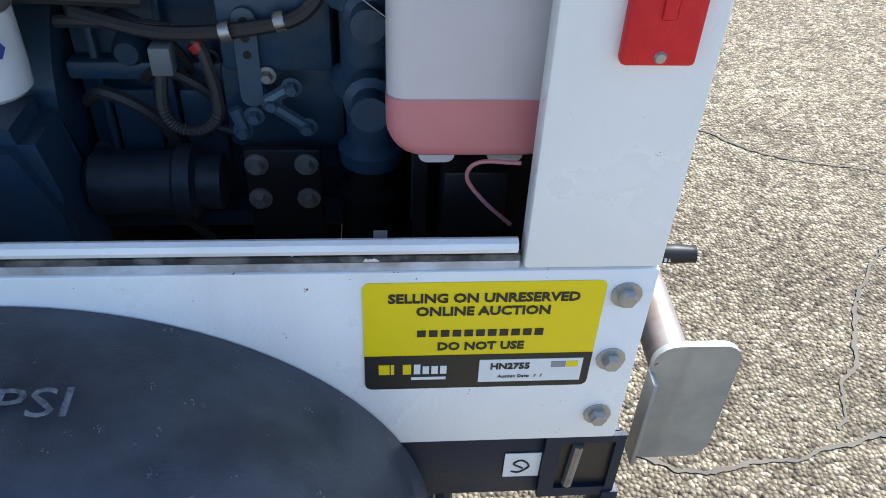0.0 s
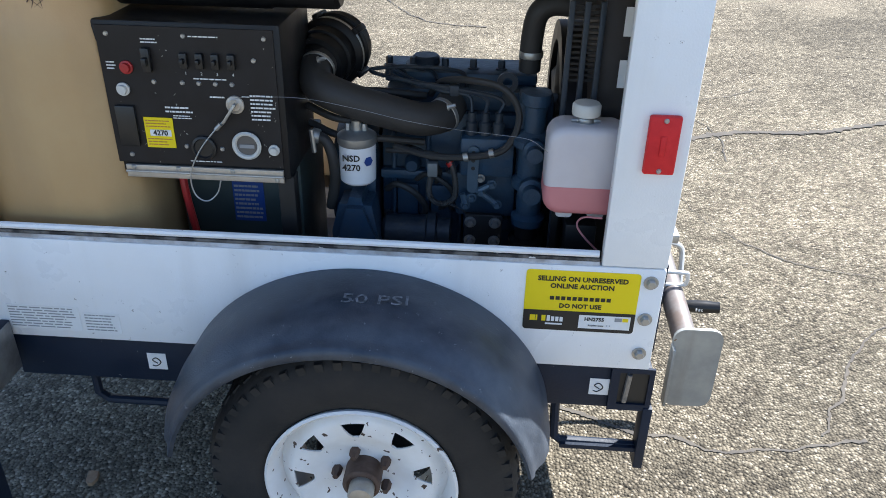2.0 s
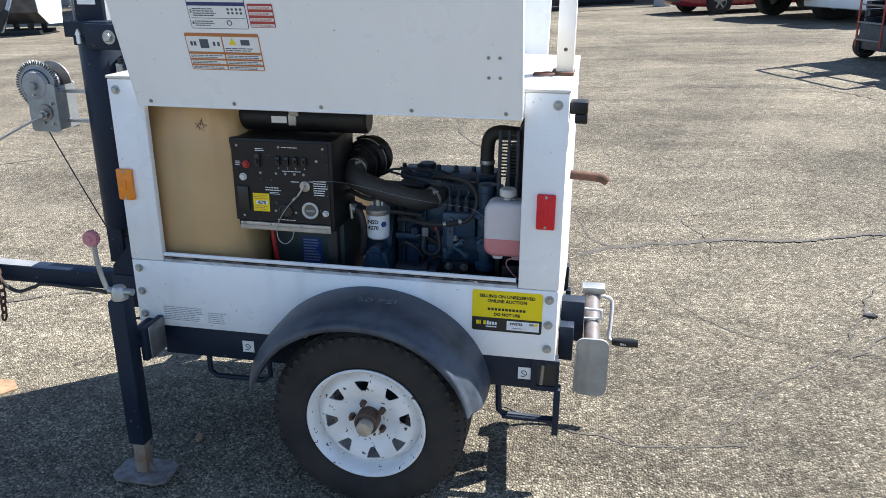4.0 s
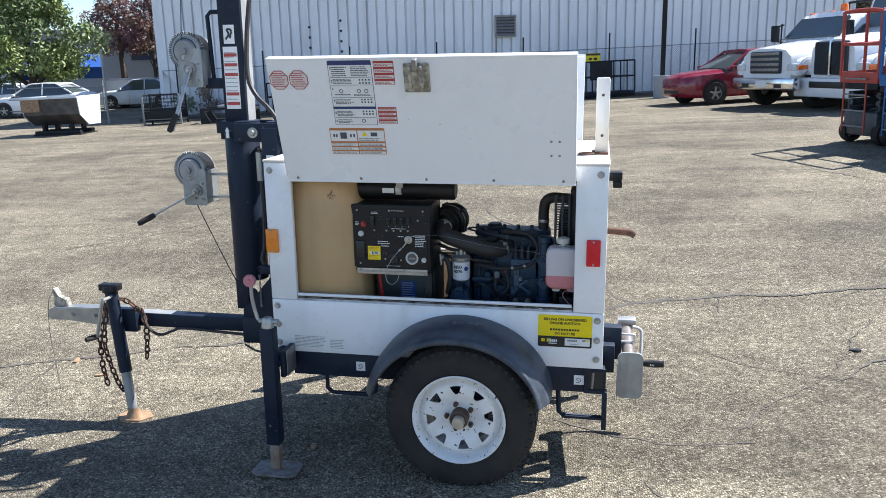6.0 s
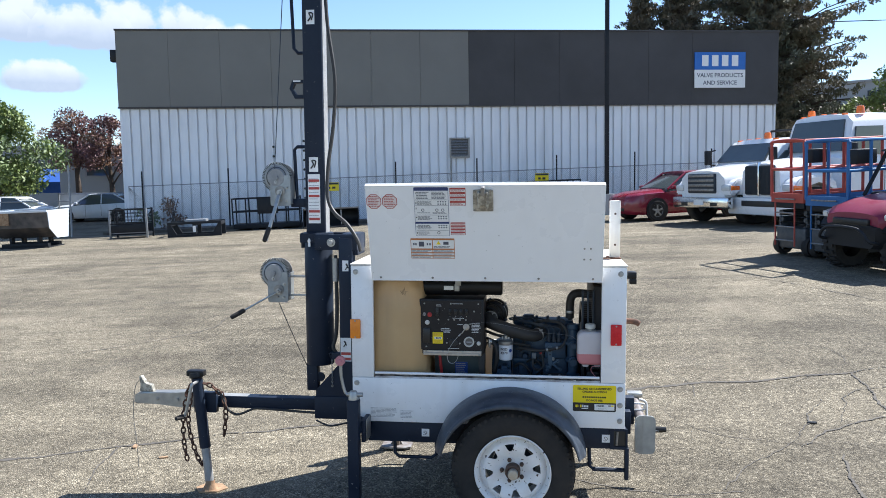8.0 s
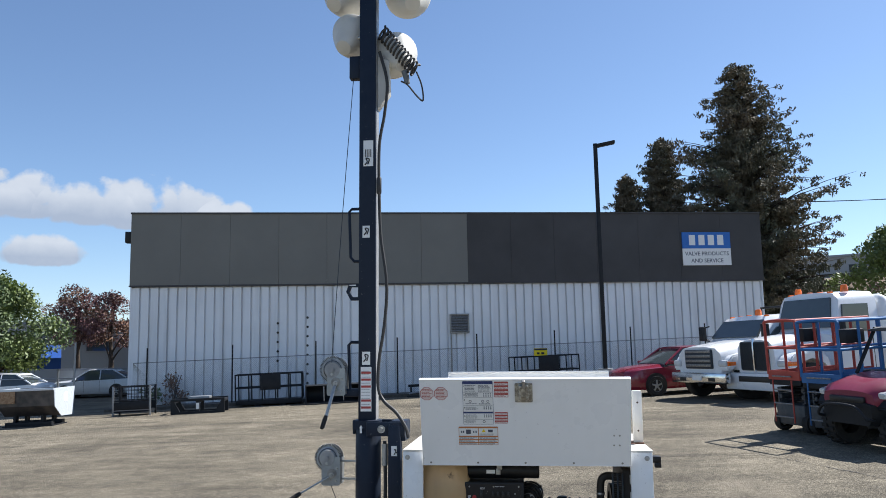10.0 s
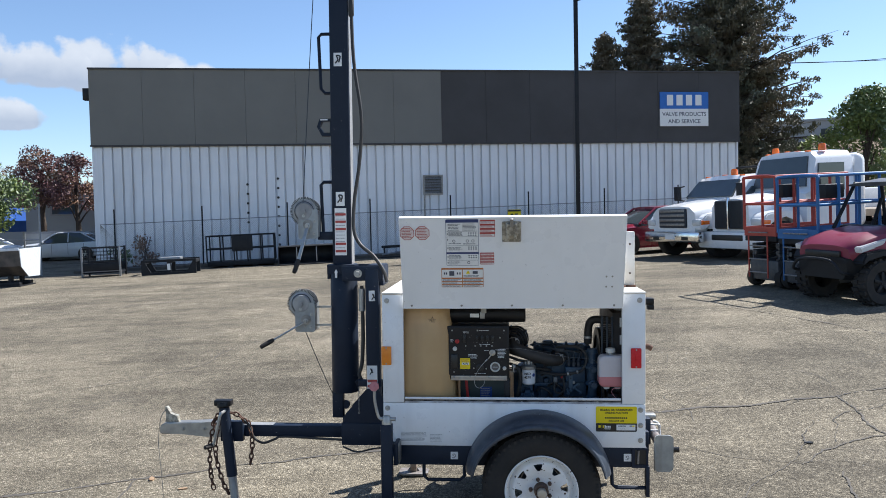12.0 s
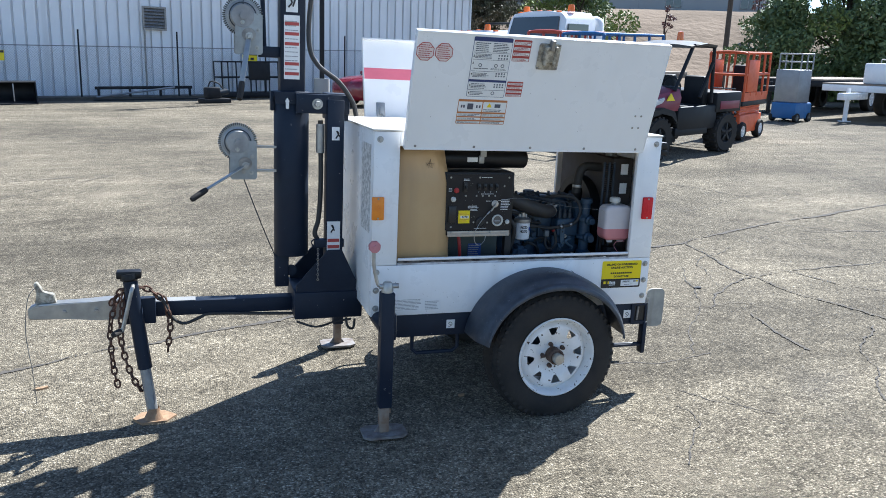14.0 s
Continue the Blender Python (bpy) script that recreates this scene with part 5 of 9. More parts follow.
    for k in range(5):
        a = radians(50 + 72 * k)
        bm = bmesh.new()
        box(bm, -0.008, 0.008, -0.025, 0.03, 0.08, 0.094, 0.003, turn=Matrix.Translation(Vector(AIR) + Vector((0.026, 0.115, 0.0115))) @ Matrix.Rotation(radians(-12.4), 4, "Z") @ Matrix.Rotation(a, 4, "Y"))
        part("clip", bm, "black", ac)
    bm = bmesh.new()
    tube(bm, [(-0.148, 0.3, 1.158), (-0.156, 0.262, 1.15), (-0.14, 0.225, 1.128), (-0.085, 0.215, 1.105), (0.0, 0.23, 1.075), (0.09, 0.255, 1.048), (0.138, 0.3, 1.045), (0.155, 0.34, 1.06)], 0.039, 18, 8)
    ih = part("intake_hose", bm, "hose", trailer, "thick grey-black rubber intake hose")
    for p, ax in (((-0.153, 0.272, 1.152), (-0.1, -0.95, -0.2)), ((0.138, 0.3, 1.045), (0.55, 0.8, 0.2))):
        bm = bmesh.new()
        lathe(bm, [(0.0405, -0.006), (0.042, -0.005), (0.042, 0.005), (0.0405, 0.006)], p, ax, 24)
        bolt(bm, (p[0] + 0.01, p[1] - 0.035, p[2] + 0.03), (1, 0, 0.3), 0.005, 0.02)
        part("hose_clamp", bm, "zinc", ih)
    # fuel filter with handwriting
    c = (-0.058, 0.225)
    bm = bmesh.new()
    lathe(bm, [(0, 0.0), (0.036, 0.0), (0.042, 0.006), (0.043, 0.03), (0.043, 0.095), (0, 0.095)], (*c, 0.9), (0, 0, 1), 32)
    ff = part("fuel_filter", bm, "paper", trailer, "white fuel filter with handwritten numbers")
    bm = bmesh.new()
    lathe(bm, [(0.044, 0.0), (0.046, 0.004), (0.046, 0.02), (0.03, 0.03), (0.012, 0.032), (0.012, 0.055), (0, 0.055)], (*c, 0.995), (0, 0, 1), 32)
    for x in (-0.02, 0.018):
        bolt(bm, (c[0] + x, c[1], 1.02), (0, 0, 1), 0.007, 0.022)
    part("filter_head", bm, "zinc", ff)
    for txt, z in (("NSD", 0.965), ("4270", 0.942)):
        lettering(txt, 0.021, "label_black", on_front(c[0] - 0.008, c[1] - 0.0435, z), ff, "handwriting", bold=0.0005)
    bm = bmesh.new()
    lathe(bm, [(0, 0), (0.012, 0), (0.012, 0.001), (0, 0.001)], (c[0] + 0.03, c[1] - 0.032, 0.962), (0.7, -0.7, 0), 6)
    part("logo", bm, "plate_blue", ff)
    bm = bmesh.new()
    tube(bm, [(-0.158, 0.22, 1.01), (-0.13, 0.215, 1.0), (-0.115, 0.21, 0.965), (-0.113, 0.22, 0.9), (-0.13, 0.24, 0.82)], 0.013, 10, 6)
    part("filter_hose", bm, "hose", ff)
    bm = bmesh.new()
    lathe(bm, [(0.015, -0.01), (0.017, -0.008), (0.017, 0.008), (0.015, 0.01)], (-0.153, 0.219, 1.01), (1, 0, -0.2), 16)
    rod(bm, (-0.16, 0.205, 1.03), (-0.155, 0.205, 0.975), 0.006, 8)
    part("hose_clamp", bm, "zinc", ff)
    # loose hoses behind the filter
    for k, (z, yy) in enumerate(((1.07, 0.3), (1.045, 0.27), (1.1, 0.33), (1.0, 0.28))):
        bm = bmesh.new()
        tube(bm, [(-0.18, yy, z + 0.02), (-0.1, yy - 0.03, z), (0.0, yy - 0.01, z - 0.01), (0.09, yy + 0.03, z - 0.03)], 0.009, 8, 6)
        part("coolant_hose", bm, "hose", trailer)
    # tether wire across the engine
    bm = bmesh.new()
    tube(bm, [(-0.288, 0.072, 1.14), (-0.241, 0.035, 1.158), (-0.134, 0.035, 1.16), (-0.021, 0.035, 1.142), (0.076, 0.035, 1.122), (0.174, 0.035, 1.108), (0.265, 0.035, 1.1), (0.33, 0.04, 1.09), (0.37, 0.05, 1.06)], 0.0005, 5, 8)
    part("thin_wire", bm, "zinc", trailer, "thin steel wire strung across the engine")


M["lever_blue"] = material("blue_grey_lever", (0.07, 0.11, 0.15), 0.45, 0.2, second=(0.05, 0.08, 0.11), scale=30)
M["plug_grey"] = material("grey_plug", (0.16, 0.17, 0.17), 0.5)


def pillow(bm, cx, cz, w, h, r, y0, y1, soft=0.016):
    """A rounded slab in the xz plane with softened faces."""
    rings = []
    for inset, y in ((soft, y0), (soft * 0.45, y0 + soft * 0.15), (soft * 0.1, y0 + soft * 0.55), (0, y0 + soft), (0, y1 - soft), (soft * 0.1, y1 - soft * 0.55), (soft * 0.45, y1 - soft * 0.15), (soft, y1)):
        rings.append([bm.verts.new((x, y, z)) for x, z in rounded(w - 2 * inset, h - 2 * inset, r - inset * 0.6, 6, cx, cz)])
    n = len(rings[0])
    for p, q in zip(rings, rings[1:]):
        for k in range(n):
            bm.faces.new((p[k], p[(k + 1) % n], q[(k + 1) % n], q[k]))
    bm.faces.new(rings[0])
    bm.faces.new(rings[-1])


def build_cooling():
    # radiator and shroud at the rear end
    bm = bmesh.new()
    box(bm, 0.47, 0.6, 0.2, 0.86, 0.6, 1.36, 0.006)
    rad = part("radiator", bm, "rad_brown", trailer, "black radiator with a fan shroud")
    bm = bmesh.new()
    lathe(bm, [(0.2, 0.0), (0.25, 0.0), (0.25, 0.06), (0.2, 0.06)], (0.41, 0.53, 0.97), (1, 0, 0), 32, close=True)
    part("fan_shroud", bm, "black", rad)
    for k in range(6):
        bm = bmesh.new()
        box(bm, -0.005, 0.005, -0.03, 0.03, 0.02, 0.19, 0.002, turn=Matrix.Translation((0.43, 0.53, 0.97)) @ Matrix.Rotation(radians(60 * k), 4, "X") @ Matrix.Rotation(radians(25), 4, "Z"))
        part("fan_blade", bm, "black", rad)
    for k in range(14):
        bm = bmesh.new()
        z = 1.17 + k * 0.012
        box(bm, 0.4, 0.47, 0.19, 0.197, z, z + 0.005)
        part("guard_slat", bm, "black", rad)
    for x in (0.398, 0.43, 0.462):
        bm = bmesh.new()
        box(bm, x, x + 0.012, 0.178, 0.19, 0.75, 1.34, 0.002)
        part("guard_post", bm, "cast", rad)
    bm = bmesh.new()
    tube(bm, [(0.335, 0.37, 1.14), (0.336, 0.36, 1.22), (0.345, 0.35, 1.275), (0.375, 0.35, 1.297), (0.43, 0.35, 1.296), (0.5, 0.35, 1.29)], 0.026, 14, 7)
    h = part("radiator_hose", bm, "hose", rad, "bent black radiator hose")
    bm = bmesh.new()
    lathe(bm, [(0.0275, -0.008), (0.0285, -0.006), (0.0285, 0.006), (0.0275, 0.008)], (0.336, 0.363, 1.18), (0, 0, 1), 20)
    part("hose_clamp", bm, "zinc", h)
    bm = bmesh.new()
    lathe(bm, [(0, 0.03), (0.028, 0.03), (0.034, 0.022), (0.034, 0)], (0.535, 0.35, 1.36), (0, 0, 1), 18)
    part("radiator_cap", bm, "steel", rad)
    # overflow bottle
    bm = bmesh.new()
    pillow(bm, 0.446, 1.037, 0.17, 0.196, 0.036, 0.03, 0.125)
    bt = part("overflow_bottle", bm, "bottle", trailer, "milky coolant bottle part full of pink coolant", smooth=60)
    bm = bmesh.new()
    pillow(bm, 0.446, 1.037, 0.1716, 0.1976, 0.0365, 0.0292, 0.1258)
    bmesh.ops.bisect_plane(bm, geom=bm.verts[:] + bm.edges[:] + bm.faces[:], plane_co=(0, 0, 1.004), plane_no=(0, 0, 1), clear_outer=True)
    part("coolant", bm, "coolant", bt, "pink coolant", smooth=60)
    bm = bmesh.new()
    lathe(bm, [(0.016, 0.0), (0.016, 0.018), (0.029, 0.02), (0.03, 0.024), (0.03, 0.04), (0.026, 0.045), (0, 0.046)], (0.438, 0.078, 1.131), (0, 0, 1), 28)
    part("bottle_cap", bm, "cream", bt, "cream screw cap")
    bm = bmesh.new()
    lathe(bm, [(0.018, 0), (0.0195, 0.002), (0.0195, 0.01), (0.018, 0.012)], (0.438, 0.078, 1.134), (0, 0, 1), 18)
    bolt(bm, (0.454, 0.07, 1.14), (1, 0, 0), 0.004, 0.014)
    bolt(bm, (0.422, 0.07, 1.14), (-1, 0, 0), 0.004, 0.014)
    part("neck_clamp", bm, "zinc", bt)
    for x in (0.41, 0.478):
        bm = bmesh.new()
        prism(bm, rounded(0.036, 0.02, 0.009, 4, x, 0.934), 0.05, 0.06)
        part("bottle_lug", bm, "plug_clear", bt)
    bt.location = (0.008, 0.028, -0.024)
    # bracket strut, plus black sheets added to keep the space below the bottle dark
    bm = bmesh.new()
    box(bm, 0.4, 0.415, 0.16, 0.175, 0.58, 0.94)
    box(bm, 0.31, 0.6, 0.1, 0.42, 0.575, 0.59)
    box(bm, 0.33, 0.6, 0.33, 0.336, 0.59, 0.93)
    part("bracket_and_dark_fill", bm, "black", trailer)
    bm = bmesh.new()
    box(bm, 0.43, 0.5, 0.12, 0.2, 0.59, 0.86, 0.004)
    part("relay_box", bm, "black", trailer)
    bm = bmesh.new()
    tube(bm, [(0.5, 0.06, 0.91), (0.46, 0.07, 0.905), (0.45, 0.08, 0.88), (0.47, 0.08, 0.85), (0.5, 0.08, 0.82)], 0.0022, 8, 6)
    part("pink_wire", bm, "pink", trailer, "pink and yellow loose wires")
    # small labels on the inner rear wall
    for z in (1.3, 1.19):
        label_plate(0.515, 0.56, z - 0.03, z + 0.03, 0.19, "label_white", "label", rad)
    # muffler
    bm = bmesh.new()
    lathe(bm, [(0, 0), (0.046, 0.0), (0.054, 0.008), (0.054, 0.36), (0.051, 0.365), (0.051, 0.5), (0.044, 0.508), (0, 0.508)], (-0.585, 0.21, 1.352), (1, 0, 0), 32)
    mf = part("muffler", bm, "black", trailer, "black cylindrical muffler")
    bm = bmesh.new()
    box(bm, -0.365, -0.335, 0.15, 0.16, 1.33, 1.372, 0.003)
    box(bm, -0.36, -0.325, 0.145, 0.155, 1.365, 1.41, 0.003)
    part("bracket", bm, "zinc", mf, "zinc bracket")
    st = label_plate(-0.43, -0.372, 1.338, 1.362, 0.1545, "label_white", "label", mf)
    bm = bmesh.new()
    tube(bm, [(0.6, 0.6, 1.09), (0.7, 0.6, 1.085), (0.76, 0.6, 1.08), (0.79, 0.6, 1.065)], 0.019, 12, 5)
    part("exhaust_pipe", bm, "rust", trailer, "rusty bent exhaust tip")


M["rad_brown"] = material("grimy_radiator", (0.03, 0.022, 0.018), 0.6, second=(0.05, 0.038, 0.03), scale=12)
M["plug_clear"] = material("clear_plastic_lug", (0.5, 0.5, 0.5), 0.3)

build_control_box()
build_tank()
build_engine()
build_cooling()


# ---- mast, winches, tongue and jacks ----
MX, MY = -1.31, 0.51


def build_mast():
    bm = bmesh.new()
    lathe(bm, [(0, 0.0), (0.09, 0.0), (0.092, 0.004), (0.092, 0.865), (0.088, 0.87), (0, 0.87)], (MX, MY, 0.782), (0, 0, 1), 32)
    part("mast_base", bm, "navy", trailer, "dark navy lower mast tube")
    bm = bmesh.new()
    box(bm, MX - 0.064, MX + 0.064, MY - 0.06, MY + 0.06, 1.6, 4.95, 0.008)
    mast = part("mast", bm, "navy", trailer, "raised dark navy square mast")
    # sunlight on the right side of the mast, painted as a pale sheet
    bm = bmesh.new()
    box(bm, MX + 0.0645, MX + 0.067, MY - 0.045, MY + 0.045, 1.66, 4.9)
    part("mast_sunlit_side", bm, "bare_and_sunlit_grey", mast, "pale grey sheet for the sunlit side of the mast")
    bm = bmesh.new()
    lathe(bm, [(0.092, 0), (0.1, 0.004), (0.1, 0.03), (0.09, 0.034), (0.07, 0.034)], (MX, MY, 1.63), (0, 0, 1), 28)
    part("collar", bm, "navy", mast)
    bm = bmesh.new()
    box(bm, MX - 0.09, MX - 0.015, MY - 0.03, MY + 0.03, 0.6, 0.79, 0.005)
    lathe(bm, [(0, 0), (0.03, 0), (0.03, 0.015), (0, 0.015)], (MX + 0.0, MY - 0.005, 0.69), (0, -1, 0), 18)
    part("mast_tail", bm, "navy", trailer)
    # upright post, gusset and pivot bracket
    bm = bmesh.new()
    box(bm, -1.14, -1.05, MY - 0.14, MY - 0.05, 0.6, 1.63, 0.006)
    post = part("support_post", bm, "navy", trailer, "dark navy support post")
    bm = bmesh.new()
    prism(bm, [(-1.3, 0.6), (-0.975, 0.6), (-0.975, 0.66), (-1.055, 0.83), (-1.13, 0.83), (-1.3, 0.64)], MY - 0.16, MY - 0.145)
    part("gusset", bm, "navy", trailer)
    bm = bmesh.new()
    prism(bm, [(-1.3, 0.6), (-0.975, 0.6), (-0.975, 0.66), (-1.055, 0.83), (-1.13, 0.83), (-1.3, 0.64)], MY + 0.145, MY + 0.16)
    part("gusset", bm, "navy", trailer)
    for y in (MY - 0.125, MY + 0.105):
        bm = bmesh.new()
        box(bm, -1.3, -1.02, y, y + 0.02, 1.555, 1.655, 0.005)
        part("pivot_arm", bm, "navy", trailer)
    bm = bmesh.new()
    box(bm, -1.13, -1.02, MY - 0.1, MY + 0.1, 1.52, 1.66, 0.006)
    part("pivot_block", bm, "navy", trailer)
    bm = bmesh.new()
    bolt(bm, (-1.19, MY - 0.126, 1.605), (0, -1, 0), 0.018, 0.02)
    part("pivot_bolt", bm, "zinc", trailer)
    bm = bmesh.new()
    box(bm, -1.42, -1.4, MY - 0.03, MY + 0.03, 1.56, 1.66, 0.003)
    box(bm, -1.405, -1.21, MY - 0.1, MY - 0.092, 1.6, 1.66)
    part("stop_tab", bm, "navy", trailer)
    bm = bmesh.new()
    box(bm, -1.35, -1.335, MY - 0.108, MY - 0.1, 1.575, 1.61)
    prism(bm, [(-1.355, 1.61), (-1.33, 1.61), (-1.3425, 1.632)], MY - 0.108, MY - 0.1)
    part("arrow_mark", bm, "label_white", trailer)
    bm = bmesh.new()
    rod(bm, (-1.17, MY - 0.1, 1.35), (-1.17, MY - 0.1, 1.5), 0.022, 14)
    part("damper", bm, "zinc", trailer)
    bm = bmesh.new()
    tube(bm, [(-1.17, MY - 0.1, 1.52), (-1.165, MY - 0.1, 1.2), (-1.175, MY - 0.1, 1.0), (-1.195, MY - 0.1, 0.92), (-1.18, MY - 0.1, 0.88)], 0.013, 8, 6)
    part("drain_hose", bm, "hose", trailer)
    bm = bmesh.new()
    tube(bm, [(-1.2, MY - 0.12, 0.835), (-1.215, MY - 0.12, 0.87), (-1.19, MY - 0.12, 0.885), (-1.175, MY - 0.12, 0.86), (-1.2, MY - 0.12, 0.835)], 0.004, 6, 6)
    box(bm, -1.2, -1.04, MY - 0.135, MY - 0.1, 0.84, 0.885, 0.004)
    part("pull_pin", bm, "navy", trailer)
    bm = bmesh.new()
    for k in range(13):
        lathe(bm, [(0.004, -0.0015), (0.007, -0.0015), (0.007, 0.0015), (0.004, 0.0015)], (-1.187, MY - 0.17, 0.84 - k * 0.014), (1, 0, 0) if k % 2 else (0, 1, 0), 10, close=True)
    part("pin_chain", bm, "steel", trailer, "thin pin chain")
    # labels on the post and the mast
    for x0, x1, z0, z1, n, y, sd in ((-1.135, -1.065, 0.79, 0.985, 4, MY - 0.1405, 71), (-1.115, -1.075, 1.42, 1.49, 1, MY - 0.1405, 72)):
        lb = label_plate(x0, x1, z0, z1, y, "label_white", "post_label", post, "white safety label")
        bm = bmesh.new()
        if n > 1:
            for k in range(3):
                box(bm, x0 + 0.003, x1 - 0.003, y - 0.003, y - 0.0015, z0 + 0.012 + k * 0.035, z0 + 0.03 + k * 0.035)
            part("print_bar", bm, "label_red", lb, smooth=0)
            bm = bmesh.new()
        tube(bm, [(x0 + 0.02, y - 0.002, z1 - 0.06), (x0 + 0.035, y - 0.002, z1 - 0.035), (x0 + 0.024, y - 0.002, z1 - 0.02), (x0 + 0.04, y - 0.002, z1 - 0.05)], 0.004, 6, 3)
        part("pictogram", bm, "label_black", lb)
    fy = MY - 0.0605
    for z0, z1, x0, x1, kind in ((1.725, 2.045, MX - 0.045, MX + 0.035, 2), (2.06, 2.155, MX - 0.035, MX + 0.025, 1), (3.0, 3.09, MX - 0.035, MX + 0.02, 1), (3.545, 3.745, MX - 0.03, MX + 0.045, 3)):
        lb = label_plate(x0, x1, z0, z1, fy, "label_white", "mast_label", mast, "white safety label on the mast")
        bm = bmesh.new()
        if kind == 2:
            for k in range(6):
                if k != 2:
                    z = z0 + 0.02 + k * 0.05
                    box(bm, x0 + 0.004, x1 - 0.004, fy - 0.003, fy - 0.0015, z, z + 0.016)
            part("print_bar", bm, "label_red", lb, smooth=0)
            bm = bmesh.new()
            text_bars(bm, x0 + 0.006, x1 - 0.006, z0 + 0.04, z1 - 0.02, 12, fy - 0.0016, 81, fill=0.2)
            part("print_bar", bm, "label_grey", lb, smooth=0)
        else:
            if kind == 3:
                for k in range(4):
                    box(bm, x0 + 0.012 + k * 0.014, x0 + 0.018 + k * 0.014, fy - 0.003, fy - 0.0015, z0 + 0.07, z0 + 0.13)
            zc = (z0 + z1) / 2 if kind == 1 else z0 + 0.035
            tube(bm, [(x0 + 0.012, fy - 0.002, zc - 0.025), (x0 + 0.03, fy - 0.002, zc), (x0 + 0.02, fy - 0.002, zc + 0.025), (x0 + 0.045, fy - 0.002, zc + 0.02), (x0 + 0.035, fy - 0.002, zc - 0.02)], 0.005, 6, 3)
            part("pictogram", bm, "label_black", lb)
    # grab handles and the ring bracket
    for z0, z1 in ((1.85, 2.225), (2.83, 3.23)):
        bm = bmesh.new()
        xx = MX - 0.15
        tube(bm, [(MX - 0.06, MY, z1), (xx + 0.02, MY, z1), (xx, MY, z1 - 0.02), (xx + 0.006, MY, (z0 + z1) / 2), (xx + 0.012, MY, z0 + 0.03), (xx + 0.04, MY, z0), (MX - 0.06, MY, z0)], 0.0115, 8, 0)
        part("grab_handle", bm, "navy", mast, "dark bent grab handle")
    bm = bmesh.new()
    out = [(-1.4, 2.655), (-1.455, 2.655), (-1.475, 2.6), (-1.44, 2.535), (-1.37, 2.535), (-1.37, 2.655)]
    inn = [(-1.405, 2.635), (-1.44, 2.635), (-1.455, 2.598), (-1.43, 2.56), (-1.385, 2.56), (-1.385, 2.635)]
    vs = [[[bm.verts.new((x, y, z)) for x, z in ring] for ring in (out, inn)] for y in (MY - 0.03, MY + 0.01)]
    for k in range(6):
        k2 = (k + 1) % 6
        for a in (0, 1):
            bm.faces.new((vs[a][0][k], vs[a][0][k2], vs[a][1][k2], vs[a][1][k]))
        for r in (0, 1):
            bm.faces.new((vs[0][r][k], vs[0][r][k2], vs[1][r][k2], vs[1][r][k]))
    ring = part("guide_ring", bm, "navy", mast, "dark hexagonal guide ring")
    label_plate(-1.45, -1.4, 2.643, 2.652, MY - 0.0302, "label_white", "label", ring)
    bm = bmesh.new()
    box(bm, MX - 0.17, MX - 0.06, MY - 0.04, MY + 0.04, 1.83, 1.885, 0.005)
    part("winch_arm", bm, "navy", mast)
    # head of the mast: sheave box, lamp housings, coiled lead
    bm = bmesh.new()
    box(bm, MX - 0.15, MX - 0.06, MY - 0.03, MY + 0.04, 4.25, 4.43, 0.006)
    part("sheave_box", bm, "navy", mast)
    for x, z, rz in ((MX - 0.17, 4.62, 10), (MX + 0.2, 4.45, -20), (MX - 0.25, 4.98, 10), (MX + 0.3, 4.95, -12)):
        bm = bmesh.new()
        lathe(bm, [(0, -0.17), (0.06, -0.16), (0.1, -0.1), (0.17, 0.02), (0.19, 0.06), (0.19, 0.075), (0.175, 0.08), (0, 0.085)], (x, MY + 0.12, z), (math.sin(radians(rz)), 0.55, 0.5), 28)
        lamp = part("lamp_head", bm, "cream", mast, "cream metal floodlight housing")
        bm = bmesh.new()
        rod(bm, (x, MY + 0.05, z - 0.05), (MX, MY, z), 0.018, 10)
        part("lamp_bracket", bm, "zinc", lamp)
    bm = bmesh.new()
    box(bm, MX - 0.55, MX + 0.55, MY - 0.03, MY + 0.03, 4.95, 5.01, 0.005)
    part("cross_bar", bm, "navy", mast)
    bm = bmesh.new()
    pts = []
    for k in range(130):
        u = k / 129
        a = u * 2 * math.pi * 12
        c = Vector((MX + 0.1 + 0.27 * u, MY - 0.02, 4.62 - 0.33 * u))
        pts.append(c + Vector((0.03 * math.cos(a), 0.05 * math.sin(a), 0.045 * math.cos(a))))
    tube(bm, pts, 0.009, 6, 0)
    part("coiled_lead", bm, "hose", mast, "coiled black power lead")
    bm = bmesh.new()
    tube(bm, [(MX + 0.37, MY, 4.29), (MX + 0.41, MY, 4.18), (MX + 0.42, MY, 4.06), (MX + 0.37, MY, 4.1), (MX + 0.3, MY, 4.19), (MX + 0.25, MY, 4.22)], 0.007, 6, 6)
    part("lamp_lead", bm, "hose", mast)
    bm = bmesh.new()
    prism(bm, [(MX + 0.07, 4.0), (MX + 0.16, 4.12), (MX + 0.16, 4.38), (MX + 0.07, 4.42)], MY - 0.02, MY + 0.06)
    part("junction_box", bm, "cream", mast)
    bm = bmesh.new()
    rod(bm, (MX + 0.28, MY, 4.3), (MX + 0.3, MY, 4.2), 0.028, 14, 0.02)
    part("lead_plug", bm, "plug_grey", mast)
    bm = bmesh.new()
    xx = MX + 0.1
